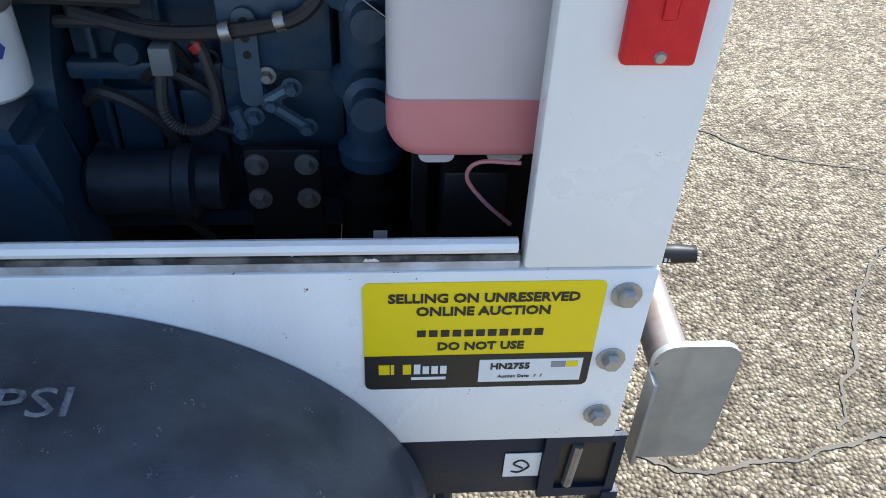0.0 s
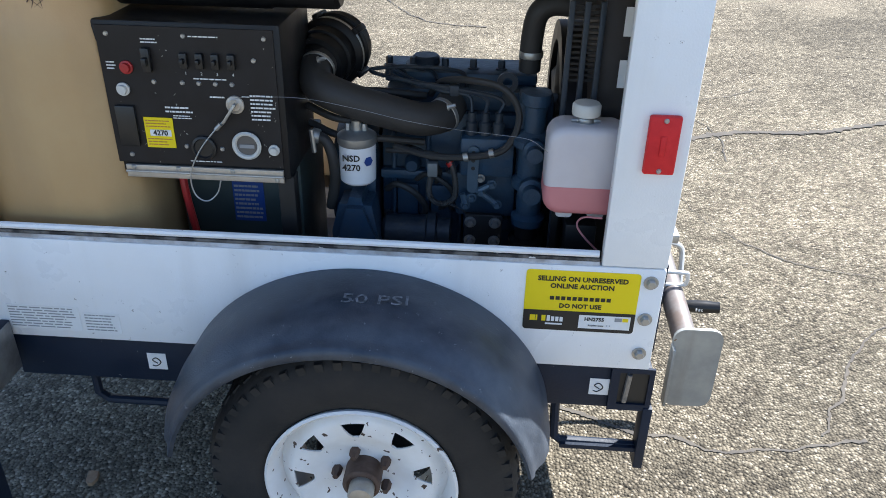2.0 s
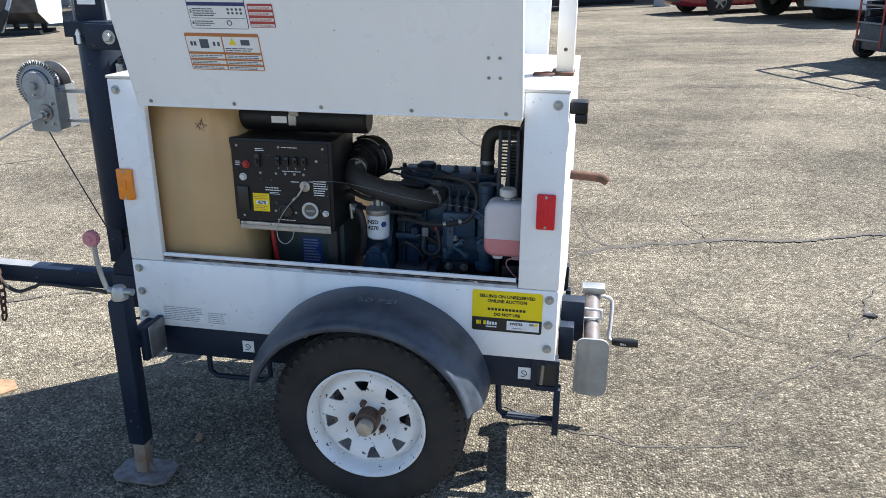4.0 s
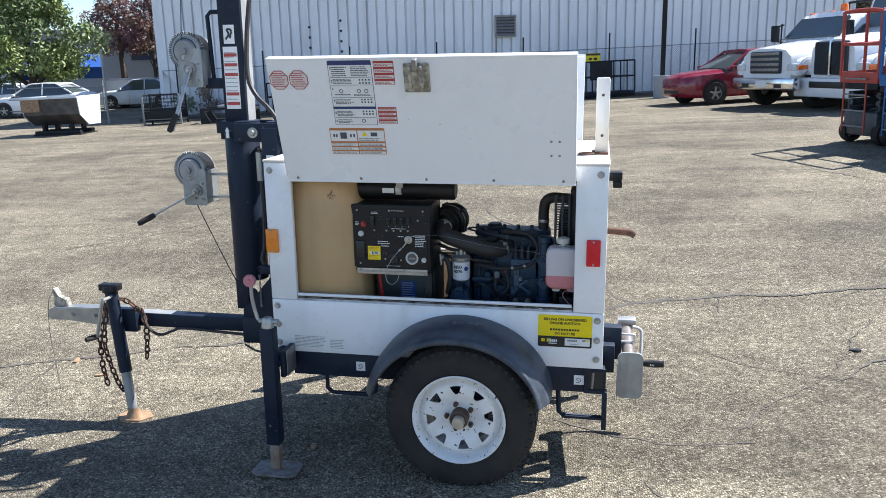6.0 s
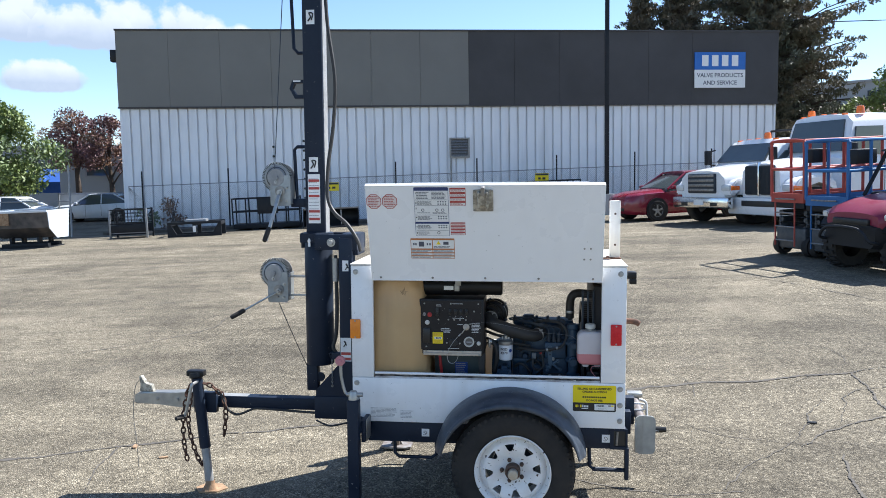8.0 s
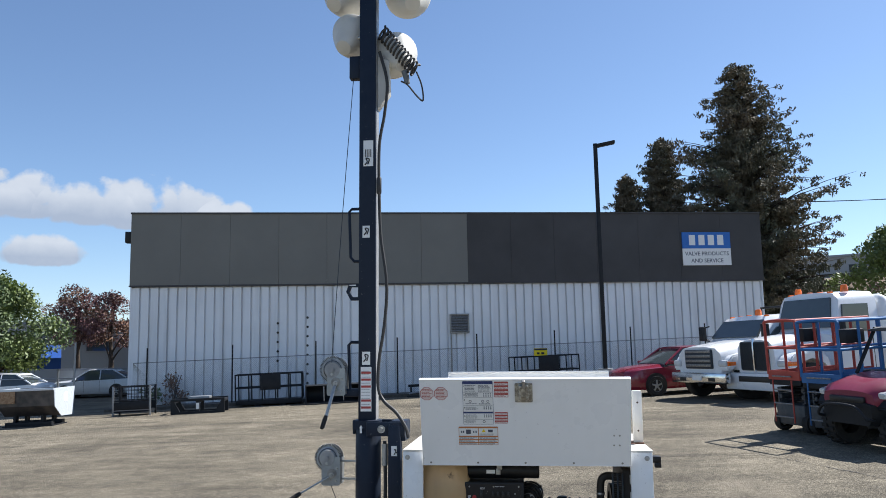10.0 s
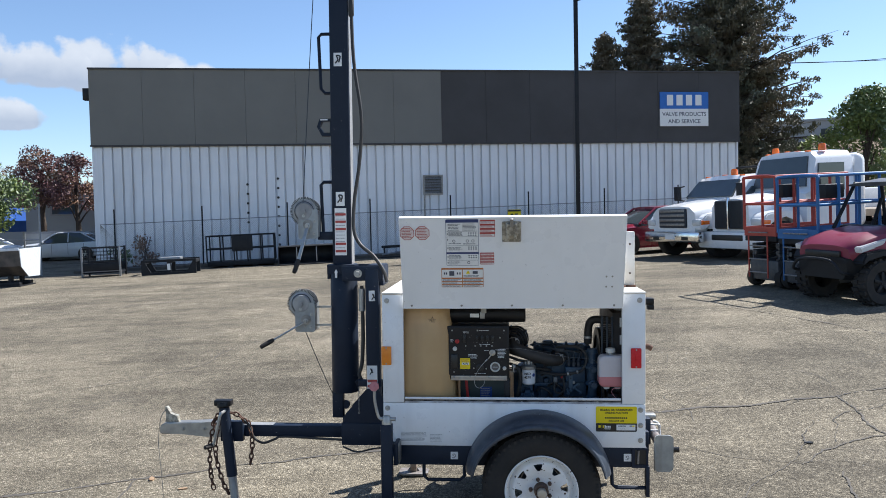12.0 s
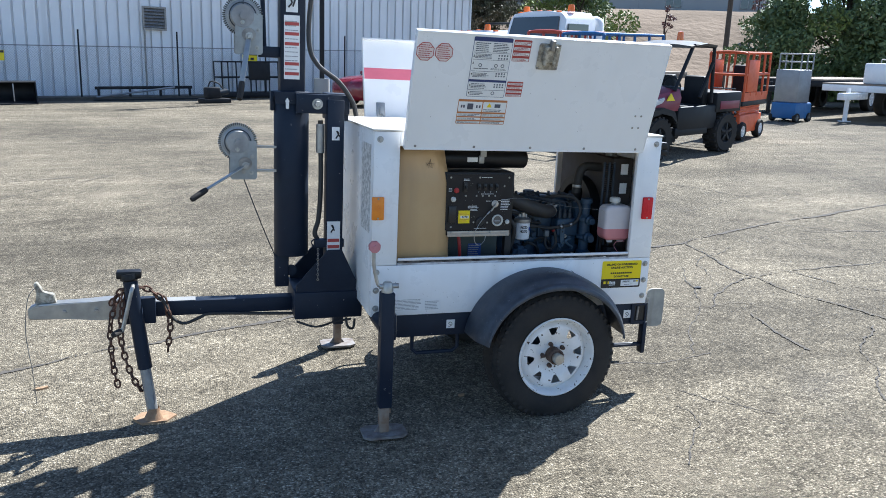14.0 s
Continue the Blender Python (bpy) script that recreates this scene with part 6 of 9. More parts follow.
    tube(bm, [(MX + 0.09, MY - 0.04, 4.45), (xx + 0.05, MY - 0.05, 4.2), (xx + 0.03, MY - 0.05, 3.95), (xx - 0.01, MY - 0.05, 3.7), (xx - 0.01, MY - 0.05, 3.3), (xx + 0.005, MY - 0.06, 3.0), (xx + 0.05, MY - 0.07, 2.65), (xx + 0.03, MY - 0.06, 2.35), (xx - 0.01, MY - 0.05, 2.1), (xx - 0.015, MY - 0.06, 1.9), (xx + 0.03, MY - 0.08, 1.8), (xx + 0.13, MY - 0.13, 1.72), (xx + 0.2, MY - 0.15, 1.62), (xx + 0.22, MY - 0.15, 1.55)], 0.0125, 8, 7)
    part("power_cable", bm, "hose", mast, "black power cable down the mast")
    bm = bmesh.new()
    lathe(bm, [(0.014, 0), (0.019, 0.01), (0.019, 0.12), (0.014, 0.13)], (xx - 0.012, MY - 0.05, 3.33), (0, 0, 1), 12)
    part("cable_joint", bm, "hose", mast)
    # wire ropes
    for pts in ([(-1.56, 0.4, 2.08), (-1.5, 0.46, 3.2), (-1.43, MY, 4.3)], [(-1.58, 0.42, 1.25), (-1.47, 0.46, 0.95), (-1.36, MY - 0.02, 0.68)]):
        bm = bmesh.new()
        tube(bm, pts, 0.0028, 6, 4)
        part("wire_rope", bm, "cast", mast, "thin wire rope")


# bare worn steel; on the mast its pale tone stands for sunlight
M["bare_and_sunlit_grey"] = material("worn_and_sunlit_steel", (0.4, 0.4, 0.39), 0.5, 0.4, second=(0.25, 0.25, 0.25), scale=9, amount=0.8, streak=((0.2, 0.2, 0.2), 20, 0.4))


def build_winch(cx, cz, tip, box_c, arm_from):
    """A hand winch: toothed gear, folded frame, crank with a black grip."""
    bm = bmesh.new()
    y = 0.445
    n = 40
    out = [(cx + r * math.cos(math.pi * k / n), cz + r * math.sin(math.pi * k / n)) for k in range(2 * n) for r in ((0.102 if k % 2 else 0.087),)]
    prism(bm, out, y - 0.006, y + 0.006)
    w = part("winch", bm, "galv", trailer, "galvanised hand winch with a toothed gear")
    bm = bmesh.new()
    lathe(bm, [(0, -0.03), (0.055, -0.03), (0.064, -0.014), (0.072, -0.012), (0.078, -0.006)], (cx, y, cz), (0, 1, 0), 28)
    lathe(bm, [(0, -0.045), (0.018, -0.045), (0.018, -0.03)], (cx, y, cz), (0, 1, 0), 6)
    part("gear_dish", bm, "bare_and_sunlit_grey", w)
    bm = bmesh.new()
    for k in range(56):
        box(bm, -0.0022, 0.0022, -0.0075, -0.0055, 0.085, 0.099, turn=Matrix.Translation((cx, y, cz)) @ Matrix.Rotation(2 * math.pi * k / 56, 4, "Y"))
    tagged(part("tooth_gap", bm, "label_black", w), "", kind="stuff")
    bm = bmesh.new()
    lathe(bm, [(0.062, -0.0165), (0.068, -0.0165), (0.068, -0.013), (0.062, -0.013)], (cx, y, cz), (0, 1, 0), 28, close=True)
    part("dish_ring", bm, "cast", w)
    bm = bmesh.new()
    lathe(bm, [(0, 0.006), (0.09, 0.006), (0.09, 0.012), (0.05, 0.014), (0.05, 0.09), (0.09, 0.092), (0.09, 0.098), (0, 0.098)], (cx, y, cz), (0, 1, 0), 28)
    part("drum", bm, "steel", w)
    bx, bz = box_c
    bm = bmesh.new()
    prism(bm, rounded(0.135, 0.2, 0.014, 3, bx, bz), y - 0.028, y - 0.022)
    prism(bm, rounded(0.135, 0.2, 0.014, 3, bx, bz), y + 0.1, y + 0.106)
    box(bm, bx + 0.0615, bx + 0.068, y - 0.026, y + 0.104, bz - 0.09, bz + 0.09)
    part("winch_frame", bm, "galv", w, "folded galvanised frame")
    for dx, dz in ((0.0, -0.06), (0.04, -0.065), (-0.03, 0.055), (0.045, 0.02)):
        bm = bmesh.new()
        bolt(bm, (bx + dx, y - 0.028, bz + dz), (0, -1, 0), 0.007, 0.012)
        part("frame_bolt", bm, "zinc", w)
    a = Vector((arm_from[0], y - 0.04, arm_from[1]))
    bm = bmesh.new()
    lathe(bm, [(0.008, 0), (0.034, 0), (0.034, 0.006), (0.008, 0.006)], (a.x, y - 0.03, a.z + 0.008), (0, -1, 0), 20)
    part("ratchet", bm, "steel", w)
    b = Vector((tip[0], y - 0.165, tip[1]))
    d = (b - a).normalized()
    L = (b - a).length
    bm = bmesh.new()
    box(bm, -0.014, 0.014, -0.004, 0.004, -0.02, L * 0.97, 0.003, turn=Matrix.Translation(a) @ d.to_track_quat("Z", "Y").to_matrix().to_4x4())
    bolt(bm, (a.x, a.y - 0.004, a.z), (0, -1, 0), 0.012, 0.02)
    part("crank", bm, "zinc", w)
    bm = bmesh.new()
    side = Vector((0, -1, 0))
    lathe(bm, [(0, 0.0), (0.013, 0.0), (0.016, 0.02), (0.015, 0.09), (0.012, 0.1), (0, 0.1)], b - d * 0.1 - Vector((0, 0.008, 0)), d + side * 0.25, 14)
    part("crank_grip", bm, "rubber", w, "black rubber grip")


def build_outrigger(y, s):
    """A drop-leg jack with a bent crank; s = 1 for the near side."""
    x = -0.924
    foot_z = 0.0 - 0.028 * 1.03 + 0.01
    bm = bmesh.new()
    box(bm, x - 0.034, x + 0.034, y - 0.034, y + 0.034, 0.135, 0.735, 0.008)
    j = part("outrigger_jack", bm, "navy", trailer, "dark navy drop-leg jack on a steel foot")
    bm = bmesh.new()
    box(bm, x - 0.024, x + 0.024, y - 0.024, y + 0.024, foot_z + 0.02, 0.14, 0.005)
    part("inner_leg", bm, "rust_tan", j, "rusty brown inner leg")
    bm = bmesh.new()
    prism(bm, [(x - 0.11, y + 0.05), (x - 0.08, y + 0.075), (x + 0.08, y + 0.075), (x + 0.115, y + 0.05), (x + 0.115, y - 0.05), (x + 0.08, y - 0.075), (x - 0.08, y - 0.075), (x - 0.11, y - 0.05)], foot_z + 0.008, foot_z + 0.02, "xy")
    prism(bm, [(x - 0.05, foot_z + 0.018), (x + 0.05, foot_z + 0.018), (x + 0.024, foot_z + 0.055), (x - 0.024, foot_z + 0.055)], y - 0.005, y + 0.005)
    part("foot_plate", bm, "galv_foot", j, "worn steel foot plate")
    bm = bmesh.new()
    yi = 0.07 if s > 0 else WIDE - 0.07
    rod(bm, (x, y, 0.545), (x, yi, 0.545), 0.038, 18)
    box(bm, x + 0.034, x + 0.06, min(y + s * 0.03, y + s * 0.17), max(y + s * 0.03, y + s * 0.17), 0.47, 0.6, 0.005)
    part("swivel", bm, "navy", j)
    bm = bmesh.new()
    box(bm, x + 0.06, x + 0.066, min(y + s * 0.05, y + s * 0.16), max(y + s * 0.05, y + s * 0.16), 0.47, 0.6, 0.003)
    part("swivel_plate", bm, "steel", j)
    bm = bmesh.new()
    lathe(bm, [(0, 0.05), (0.02, 0.05), (0.025, 0.04), (0.03, 0.01), (0.03, 0)], (x, y, 0.735), (0, 0, 1), 14)
    rod(bm, (x - 0.04, y, 0.765), (x + 0.055, y, 0.765), 0.013, 12)
    part("jack_head", bm, "zinc", j)
    if s < 0:
        return
    bm = bmesh.new()
    tube(bm, [(x - 0.03, y, 0.765), (x - 0.05, y, 0.78), (x - 0.07, y, 0.87), (x - 0.072, y, 0.95)], 0.009, 8, 6)
    part("jack_crank", bm, "zinc", j)
    bm = bmesh.new()
    n = 8
    prism(bm, [((x - 0.072) + r * math.cos(math.pi * k / n), 0.965 + r * math.sin(math.pi * k / n)) for k in range(2 * n) for r in ((0.032 if k % 2 else 0.024),)], y - 0.022, y + 0.002, bevel=0.003)
    lathe(bm, [(0, 0), (0.011, 0), (0.009, 0.006), (0, 0.006)], (x - 0.072, y - 0.022, 0.965), (0, -1, 0), 12)
    part("crank_knob", bm, "pink", j, "faded pink lobed knob")


M["rust_tan"] = material("rust_brown_leg", (0.2, 0.11, 0.06), 0.7, 0.2, second=(0.32, 0.28, 0.23), scale=12, amount=0.8, streak=((0.35, 0.32, 0.28), 14, 0.5))
M["galv_foot"] = material("worn_foot_plate", (0.3, 0.29, 0.28), 0.6, 0.4, second=(0.14, 0.1, 0.08), scale=16, amount=0.8)


def build_tongue():
    bm = bmesh.new()
    box(bm, -1.31, -0.94, MY - 0.17, MY + 0.17, 0.45, 0.6, 0.006)
    part("mast_platform", bm, "navy", trailer, "dark navy mast platform")
    bm = bmesh.new()
    box(bm, -2.14, -1.3, MY - 0.04, MY + 0.04, 0.465, 0.545, 0.006)
    tg = part("tongue", bm, "navy", trailer, "dark navy drawbar")
    bm = bmesh.new()
    box(bm, -2.03, -1.82, MY - 0.035, MY + 0.035, 0.5455, 0.547)
    part("worn_top", bm, "bare_and_sunlit_grey", tg)
    # zinc coupler
    bm = bmesh.new()
    prism(bm, [(-2.63, 0.475), (-2.63, 0.535), (-2.58, 0.555), (-2.33, 0.56), (-2.25, 0.566), (-2.12, 0.566), (-2.12, 0.455), (-2.3, 0.46), (-2.45, 0.475)], MY - 0.042, MY + 0.042, bevel=0.008)
    cp = part("coupler", bm, "zinc", trailer, "zinc plated ball coupler")
    for x in (-2.46, -2.31):
        bm = bmesh.new()
        bolt(bm, (x, MY - 0.042, 0.515), (0, -1, 0), 0.011, 0.014)
        part("bolt", bm, "zinc", cp)
    bm = bmesh.new()
    prism(bm, [(-2.6, 0.555), (-2.5, 0.555), (-2.51, 0.6), (-2.56, 0.615), (-2.585, 0.665), (-2.6, 0.66), (-2.585, 0.6)], MY - 0.02, MY + 0.02, bevel=0.003)
    part("coupler_latch", bm, "latch", cp)
    bm = bmesh.new()
    tube(bm, [(-2.585, MY - 0.02, 0.65), (-2.63, MY - 0.02, 0.58), (-2.65, MY - 0.02, 0.4), (-2.63, MY - 0.03, 0.2), (-2.62, MY - 0.03, 0.02)], 0.0022, 6, 6)
    part("breakaway_wire", bm, "steel", cp)
    # tongue jack, leaning a little
    top, bot = Vector((-2.14, 0.4, 0.715)), Vector((-2.045, 0.35, -0.055))
    d = (bot - top).normalized()
    bm = bmesh.new()
    rod(bm, top, top + d * 0.5, 0.036, 20)
    tj = part("tongue_jack", bm, "navy", trailer, "dark swivel tongue jack with a tan foot")
    bm = bmesh.new()
    rod(bm, top + d * 0.49, bot - d * 0.01, 0.028, 18)
    part("inner_tube", bm, "bare_and_sunlit_grey", tj)
    bm = bmesh.new()
    lathe(bm, [(0, 0.01), (0.045, 0.01), (0.048, 0), (0.048, -0.02), (0.036, -0.03)], top, -d, 18)
    box(bm, -2.2, -2.08, 0.37, 0.43, 0.7, 0.74, 0.008)
    part("jack_cap", bm, "black", tj)
    bm = bmesh.new()
    prism(bm, [(-2.15, 0.36), (-2.1, 0.29), (-1.98, 0.3), (-1.93, 0.37), (-2.0, 0.44), (-2.11, 0.43)], -0.072, -0.055, "xy")
    lathe(bm, [(0.05, 0), (0.032, 0.035), (0.03, 0.06)], (bot.x, bot.y, -0.056), (0, 0, 1), 18)
    part("foot_plate", bm, "tan_rust", tj, "tan rusted foot plate")
    bm = bmesh.new()
    tube(bm, [(-2.12, 0.38, 0.67), (-2.12, 0.3, 0.67), (-2.125, 0.285, 0.655), (-2.17, 0.28, 0.47), (-2.18, 0.28, 0.46)], 0.01, 8, 4)
    part("jack_handle", bm, "zinc", tj)
    bm = bmesh.new()
    lathe(bm, [(0, 0), (0.014, 0), (0.017, 0.02), (0.014, 0.07), (0, 0.075)], (-2.18, 0.29, 0.455), (-0.5, -1, 0), 12)
    part("handle_grip", bm, "rubber", tj)
    bm = bmesh.new()
    box(bm, -2.18, -2.02, 0.43, 0.475, 0.44, 0.58, 0.006)
    part("jack_bracket", bm, "navy", tj)

    # safety chains
    def chain(pts, size=0.024):
        line = curve_points(pts, 40)
        out, acc = [line[0]], 0.0
        for a, b in zip(line, line[1:]):
            acc += (b - a).length
            if acc >= size * 1.5:
                out.append(b)
                acc = 0.0
        bm = bmesh.new()
        for k in range(len(out) - 1):
            c, t = (out[k] + out[k + 1]) / 2, (out[k + 1] - out[k]).normalized()
            a, b, _ = axes_of(t)
            side = a if k % 2 else b
            ring = []
            for q in range(10):
                u = 2 * math.pi * q / 10
                ring.append(c + t * math.cos(u) * size + side * math.sin(u) * size * 0.55)
            tube(bm, ring, size * 0.23, 5, 0, close=True)
        return bm
    for pts in ([(-2.2, 0.42, 0.6), (-2.24, 0.4, 0.45), (-2.235, 0.38, 0.25), (-2.215, 0.38, 0.12)],
                [(-2.17, 0.4, 0.62), (-2.19, 0.36, 0.4), (-2.15, 0.36, 0.2), (-2.1, 0.36, 0.1), (-2.08, 0.36, 0.15)],
                [(-1.98, 0.44, 0.58), (-1.95, 0.42, 0.45), (-1.965, 0.42, 0.3), (-1.97, 0.42, 0.26)],
                [(-2.24, 0.44, 0.55), (-2.16, 0.4, 0.65), (-2.05, 0.42, 0.63), (-1.97, 0.43, 0.55)]):
        part("safety_chain", chain(pts), "rust", trailer, "rusty steel safety chain")
    bm = bmesh.new()
    tube(bm, [(-2.03, 0.44, 0.6), (-1.98, 0.43, 0.56), (-1.94, 0.43, 0.47), (-1.88, 0.44, 0.43), (-1.8, 0.45, 0.455), (-1.74, 0.46, 0.47), (-1.5, 0.465, 0.458), (-1.3, 0.46, 0.45)], 0.0085, 8, 8)
    part("wiring_lead", bm, "hose", trailer, "black wiring lead along the drawbar")
    bm = bmesh.new()
    tube(bm, [(-1.3, MY - 0.17, 0.44), (-1.2, MY - 0.2, 0.415), (-1.1, MY - 0.18, 0.43), (-1.0, MY - 0.17, 0.44)], 0.006, 7, 6)
    tube(bm, [(-1.03, MY - 0.17, 0.45), (-1.02, MY - 0.18, 0.4), (-0.99, MY - 0.18, 0.39), (-0.98, MY - 0.17, 0.44)], 0.007, 7, 6)
    part("wiring_lead", bm, "hose", trailer)


def build_rear_jack():
    """A stowed rear jack: a tube lying along y with its foot plate facing the near side."""
    a, b = Vector((0.765, 0.6, 0.56)), Vector((0.772, 0.11, 0.5))
    bm = bmesh.new()
    rod(bm, a, b, 0.031, 20)
    rj = part("rear_jack", bm, "rear_tube", trailer, "stowed rear jack with a galvanised foot plate")
    bm = bmesh.new()
    prism(bm, rounded(0.118, 0.23, 0.03, 5, 0.772, 0.492), 0.098, 0.108)
    box(bm, 0.711, 0.718, 0.075, 0.106, 0.39, 0.56, 0.002)
    part("foot_plate", bm, "galv", rj, "pale galvanised foot plate")
    bm = bmesh.new()
    box(bm, 0.645, 0.735, 0.33, 0.4, 0.48, 0.65, 0.005)
    box(bm, 0.645, 0.7, 0.2, 0.26, 0.46, 0.6, 0.005)
    part("mount", bm, "navy", rj)
    bm = bmesh.new()
    box(bm, 0.72, 0.815, 0.57, 0.64, 0.585, 0.615, 0.006)
    lathe(bm, [(0, 0), (0.035, 0), (0.04, -0.03), (0.033, -0.05)], a, b - a, 18)
    part("gear_cap", bm, "zinc", rj)
    bm = bmesh.new()
    tube(bm, [(0.77, 0.63, 0.56), (0.815, 0.64, 0.552), (0.84, 0.645, 0.54), (0.85, 0.64, 0.515), (0.848, 0.6, 0.43), (0.845, 0.58, 0.39), (0.86, 0.57, 0.377)], 0.0085, 8, 5)
    tube(bm, [(0.7, 0.38, 0.602), (0.79, 0.38, 0.6), (0.801, 0.38, 0.593), (0.801, 0.38, 0.57), (0.79, 0.38, 0.562), (0.72, 0.38, 0.56)], 0.006, 8, 4)
    part("crank", bm, "crank_white", rj, "pale bent crank rod")
    bm = bmesh.new()
    lathe(bm, [(0, 0), (0.014, 0.0), (0.017, 0.01), (0.019, 0.04), (0.02, 0.07), (0.017, 0.1), (0.018, 0.108), (0, 0.11)], (0.86, 0.572, 0.375), (1, -0.12, 0.06), 18)
    gp = part("crank_grip", bm, "label_black", rj, "black plastic crank grip")
    bm = bmesh.new()
    for k in range(5):
        box(bm, 0.895 + k * 0.0085, 0.9 + k * 0.0085, 0.546, 0.549, 0.373, 0.381)
    part("print_bar", bm, "label_white", gp, smooth=0)
    bm = bmesh.new()
    tube(bm, [(0.66, 0.44, 0.6), (0.69, 0.4, 0.6)], 0.018, 10, 14, radii=lambda u: 1 if int(u * 14) % 2 else 0.75)
    part("spring", bm, "rust_dark", rj)
    # white square tube standing on the roof, with holes
    bm = bmesh.new()
    box(bm, 0.575, 0.637, 0.36, 0.422, ZT + 0.01, 1.87, 0.005)
    tb = part("roof_post", bm, "roof_white", trailer, "white square post with bolt holes and rust at its foot")
    for z in (1.6, 1.79):
        bm = bmesh.new()
        lathe(bm, [(0, 0), (0.007, 0), (0.007, 0.001), (0, 0.001)], (0.606, 0.3599, z), (0, -1, 0), 10)
        part("bolt_hole", bm, "rust_dark", tb)
    bm = bmesh.new()
    box(bm, 0.56, 0.64, 0.33, 0.46, ZT + 0.012, ZT + 0.024, 0.003)
    tube(bm, [(0.5, 0.3, ZT + 0.018), (0.54, 0.28, ZT + 0.022), (0.57, 0.31, ZT + 0.02), (0.55, 0.35, ZT + 0.02), (0.5, 0.33, ZT + 0.018)], 0.005, 6, 6)
    part("post_foot", bm, "rust", tb)
    bm = bmesh.new()
    box(bm, 0.642, 0.7, 0.03, 0.1, 1.43, 1.47, 0.006)
    box(bm, 0.66, 0.7, 0.03, 0.1, 1.4, 1.43, 0.004)
    part("corner_bumper", bm, "black", trailer, "black latch block at the rear corner")


M["rear_tube"] = material("rusty_grey_tube", (0.2, 0.19, 0.19), 0.5, 0.4, second=(0.12, 0.08, 0.06), scale=18, amount=0.7)
M["crank_white"] = material("pale_crank", (0.62, 0.61, 0.58), 0.45, 0.2)

build_mast()
build_winch(-1.592, 1.397, (-1.835, 1.122), (-1.565, 1.305), (-1.556, 1.28))
build_winch(-1.56, 2.026, (-1.592, 1.612), (-1.532, 1.94), (-1.532, 1.928))
for z in (1.37, 1.245):
    bm = bmesh.new()
    box(bm, -1.5, -1.39, 0.47, 0.49, z - 0.006, z + 0.006)
    part("winch_bar", bm, "zinc", trailer)
build_outrigger(-0.17, 1)
build_outrigger(WIDE + 0.17, -1)
build_tongue()
build_rear_jack()


# ---- the yard ----
def ground_pose(x, y, heading, lift=0.0):
    """Stands on the ground at x, y, turned to the heading, leaning with the slope."""
    z = ground_z(x, y)
    n = Vector((-(ground_z(x + 1, y) - ground_z(x - 1, y)) / 2, -(ground_z(x, y + 1) - ground_z(x, y - 1)) / 2, 1)).normalized()
    f = Vector((math.cos(radians(heading)), math.sin(radians(heading)), 0))
    f = (f - n * f.dot(n)).normalized()
    l = n.cross(f)
    m = Matrix((f, l, n)).transposed().to_4x4()
    m.translation = (x, y, z + lift)
    return m


def car_paint(name, colour, rough=0.25):
    return material(name, colour, rough, second=tuple(c * 0.85 for c in colour), scale=2, amount=0.4, coat=0.6)


M["red_car"] = car_paint("red_car_paint", (0.2, 0.012, 0.028))
M["truck_white"] = car_paint("white_truck_paint", (0.8, 0.81, 0.82))
M["silver_car"] = car_paint("pale_car_paint", (0.62, 0.66, 0.7))
M["maroon"] = material("maroon_plastic", (0.2, 0.014, 0.042), 0.42, second=(0.16, 0.012, 0.035), scale=3, coat=0.12)
M["auto_glass"] = material("dark_auto_glass", (0.05, 0.062, 0.066), 0.06, second=(0.07, 0.085, 0.09), scale=1, specular=0.9)
M["chrome"] = material("chrome", (0.75, 0.75, 0.75), 0.15, 1.0)
M["lamp_glass"] = material("lamp_glass", (0.6, 0.62, 0.63), 0.1, coat=0.8)
M["beacon"] = material("orange_beacon", (0.9, 0.18, 0.01), 0.25, coat=0.5)
M["lift_red"] = material("faded_red_lift_paint", (0.42, 0.06, 0.04), 0.5, second=(0.3, 0.045, 0.03), scale=6, chips=((0.2, 0.18, 0.16), 12, 0.06))
M["lift_blue"] = material("blue_lift_paint", (0.02, 0.13, 0.34), 0.45, second=(0.02, 0.1, 0.26), scale=6, chips=((0.3, 0.3, 0.3), 12, 0.06))
M["lift_steel"] = material("grimy_lift_steel", (0.05, 0.058, 0.068), 0.5, 0.2, second=(0.12, 0.12, 0.12), scale=9, amount=0.7, chips=((0.25, 0.24, 0.23), 14, 0.08))
M["lift_orange"] = material("orange_lift_paint", (0.65, 0.11, 0.03), 0.45, second=(0.5, 0.08, 0.025), scale=6)
M["yard_black"] = material("dark_yard_steel", (0.009, 0.011, 0.014), 0.55, specular=0.28, second=(0.024, 0.025, 0.028), scale=5, amount=0.6)
M["leaf_green"] = material("green_leaf", (0.19, 0.24, 0.06), 0.6, second=(0.1, 0.14, 0.04), scale=0.7, amount=0.9)
M["leaf_dark"] = material("dark_green_leaf", (0.15, 0.2, 0.075), 0.6, second=(0.085, 0.125, 0.05), scale=0.5, amount=0.9)
M["leaf_red"] = material("dark_red_leaf", (0.2, 0.085, 0.075), 0.6, second=(0.06, 0.035, 0.04), scale=0.9, amount=0.9)
M["leaf_rust"] = material("rusty_leaf", (0.27, 0.15, 0.08), 0.6, second=(0.11, 0.055, 0.04), scale=0.9, amount=0.9)
M["needle"] = material("conifer_needles", (0.085, 0.1, 0.062), 0.75, second=(0.16, 0.115, 0.07), scale=0.35, amount=0.9)
M["bark"] = material("brown_bark", (0.07, 0.05, 0.036), 0.9, second=(0.04, 0.03, 0.024), scale=8, bump=0.01, bump_scale=20)
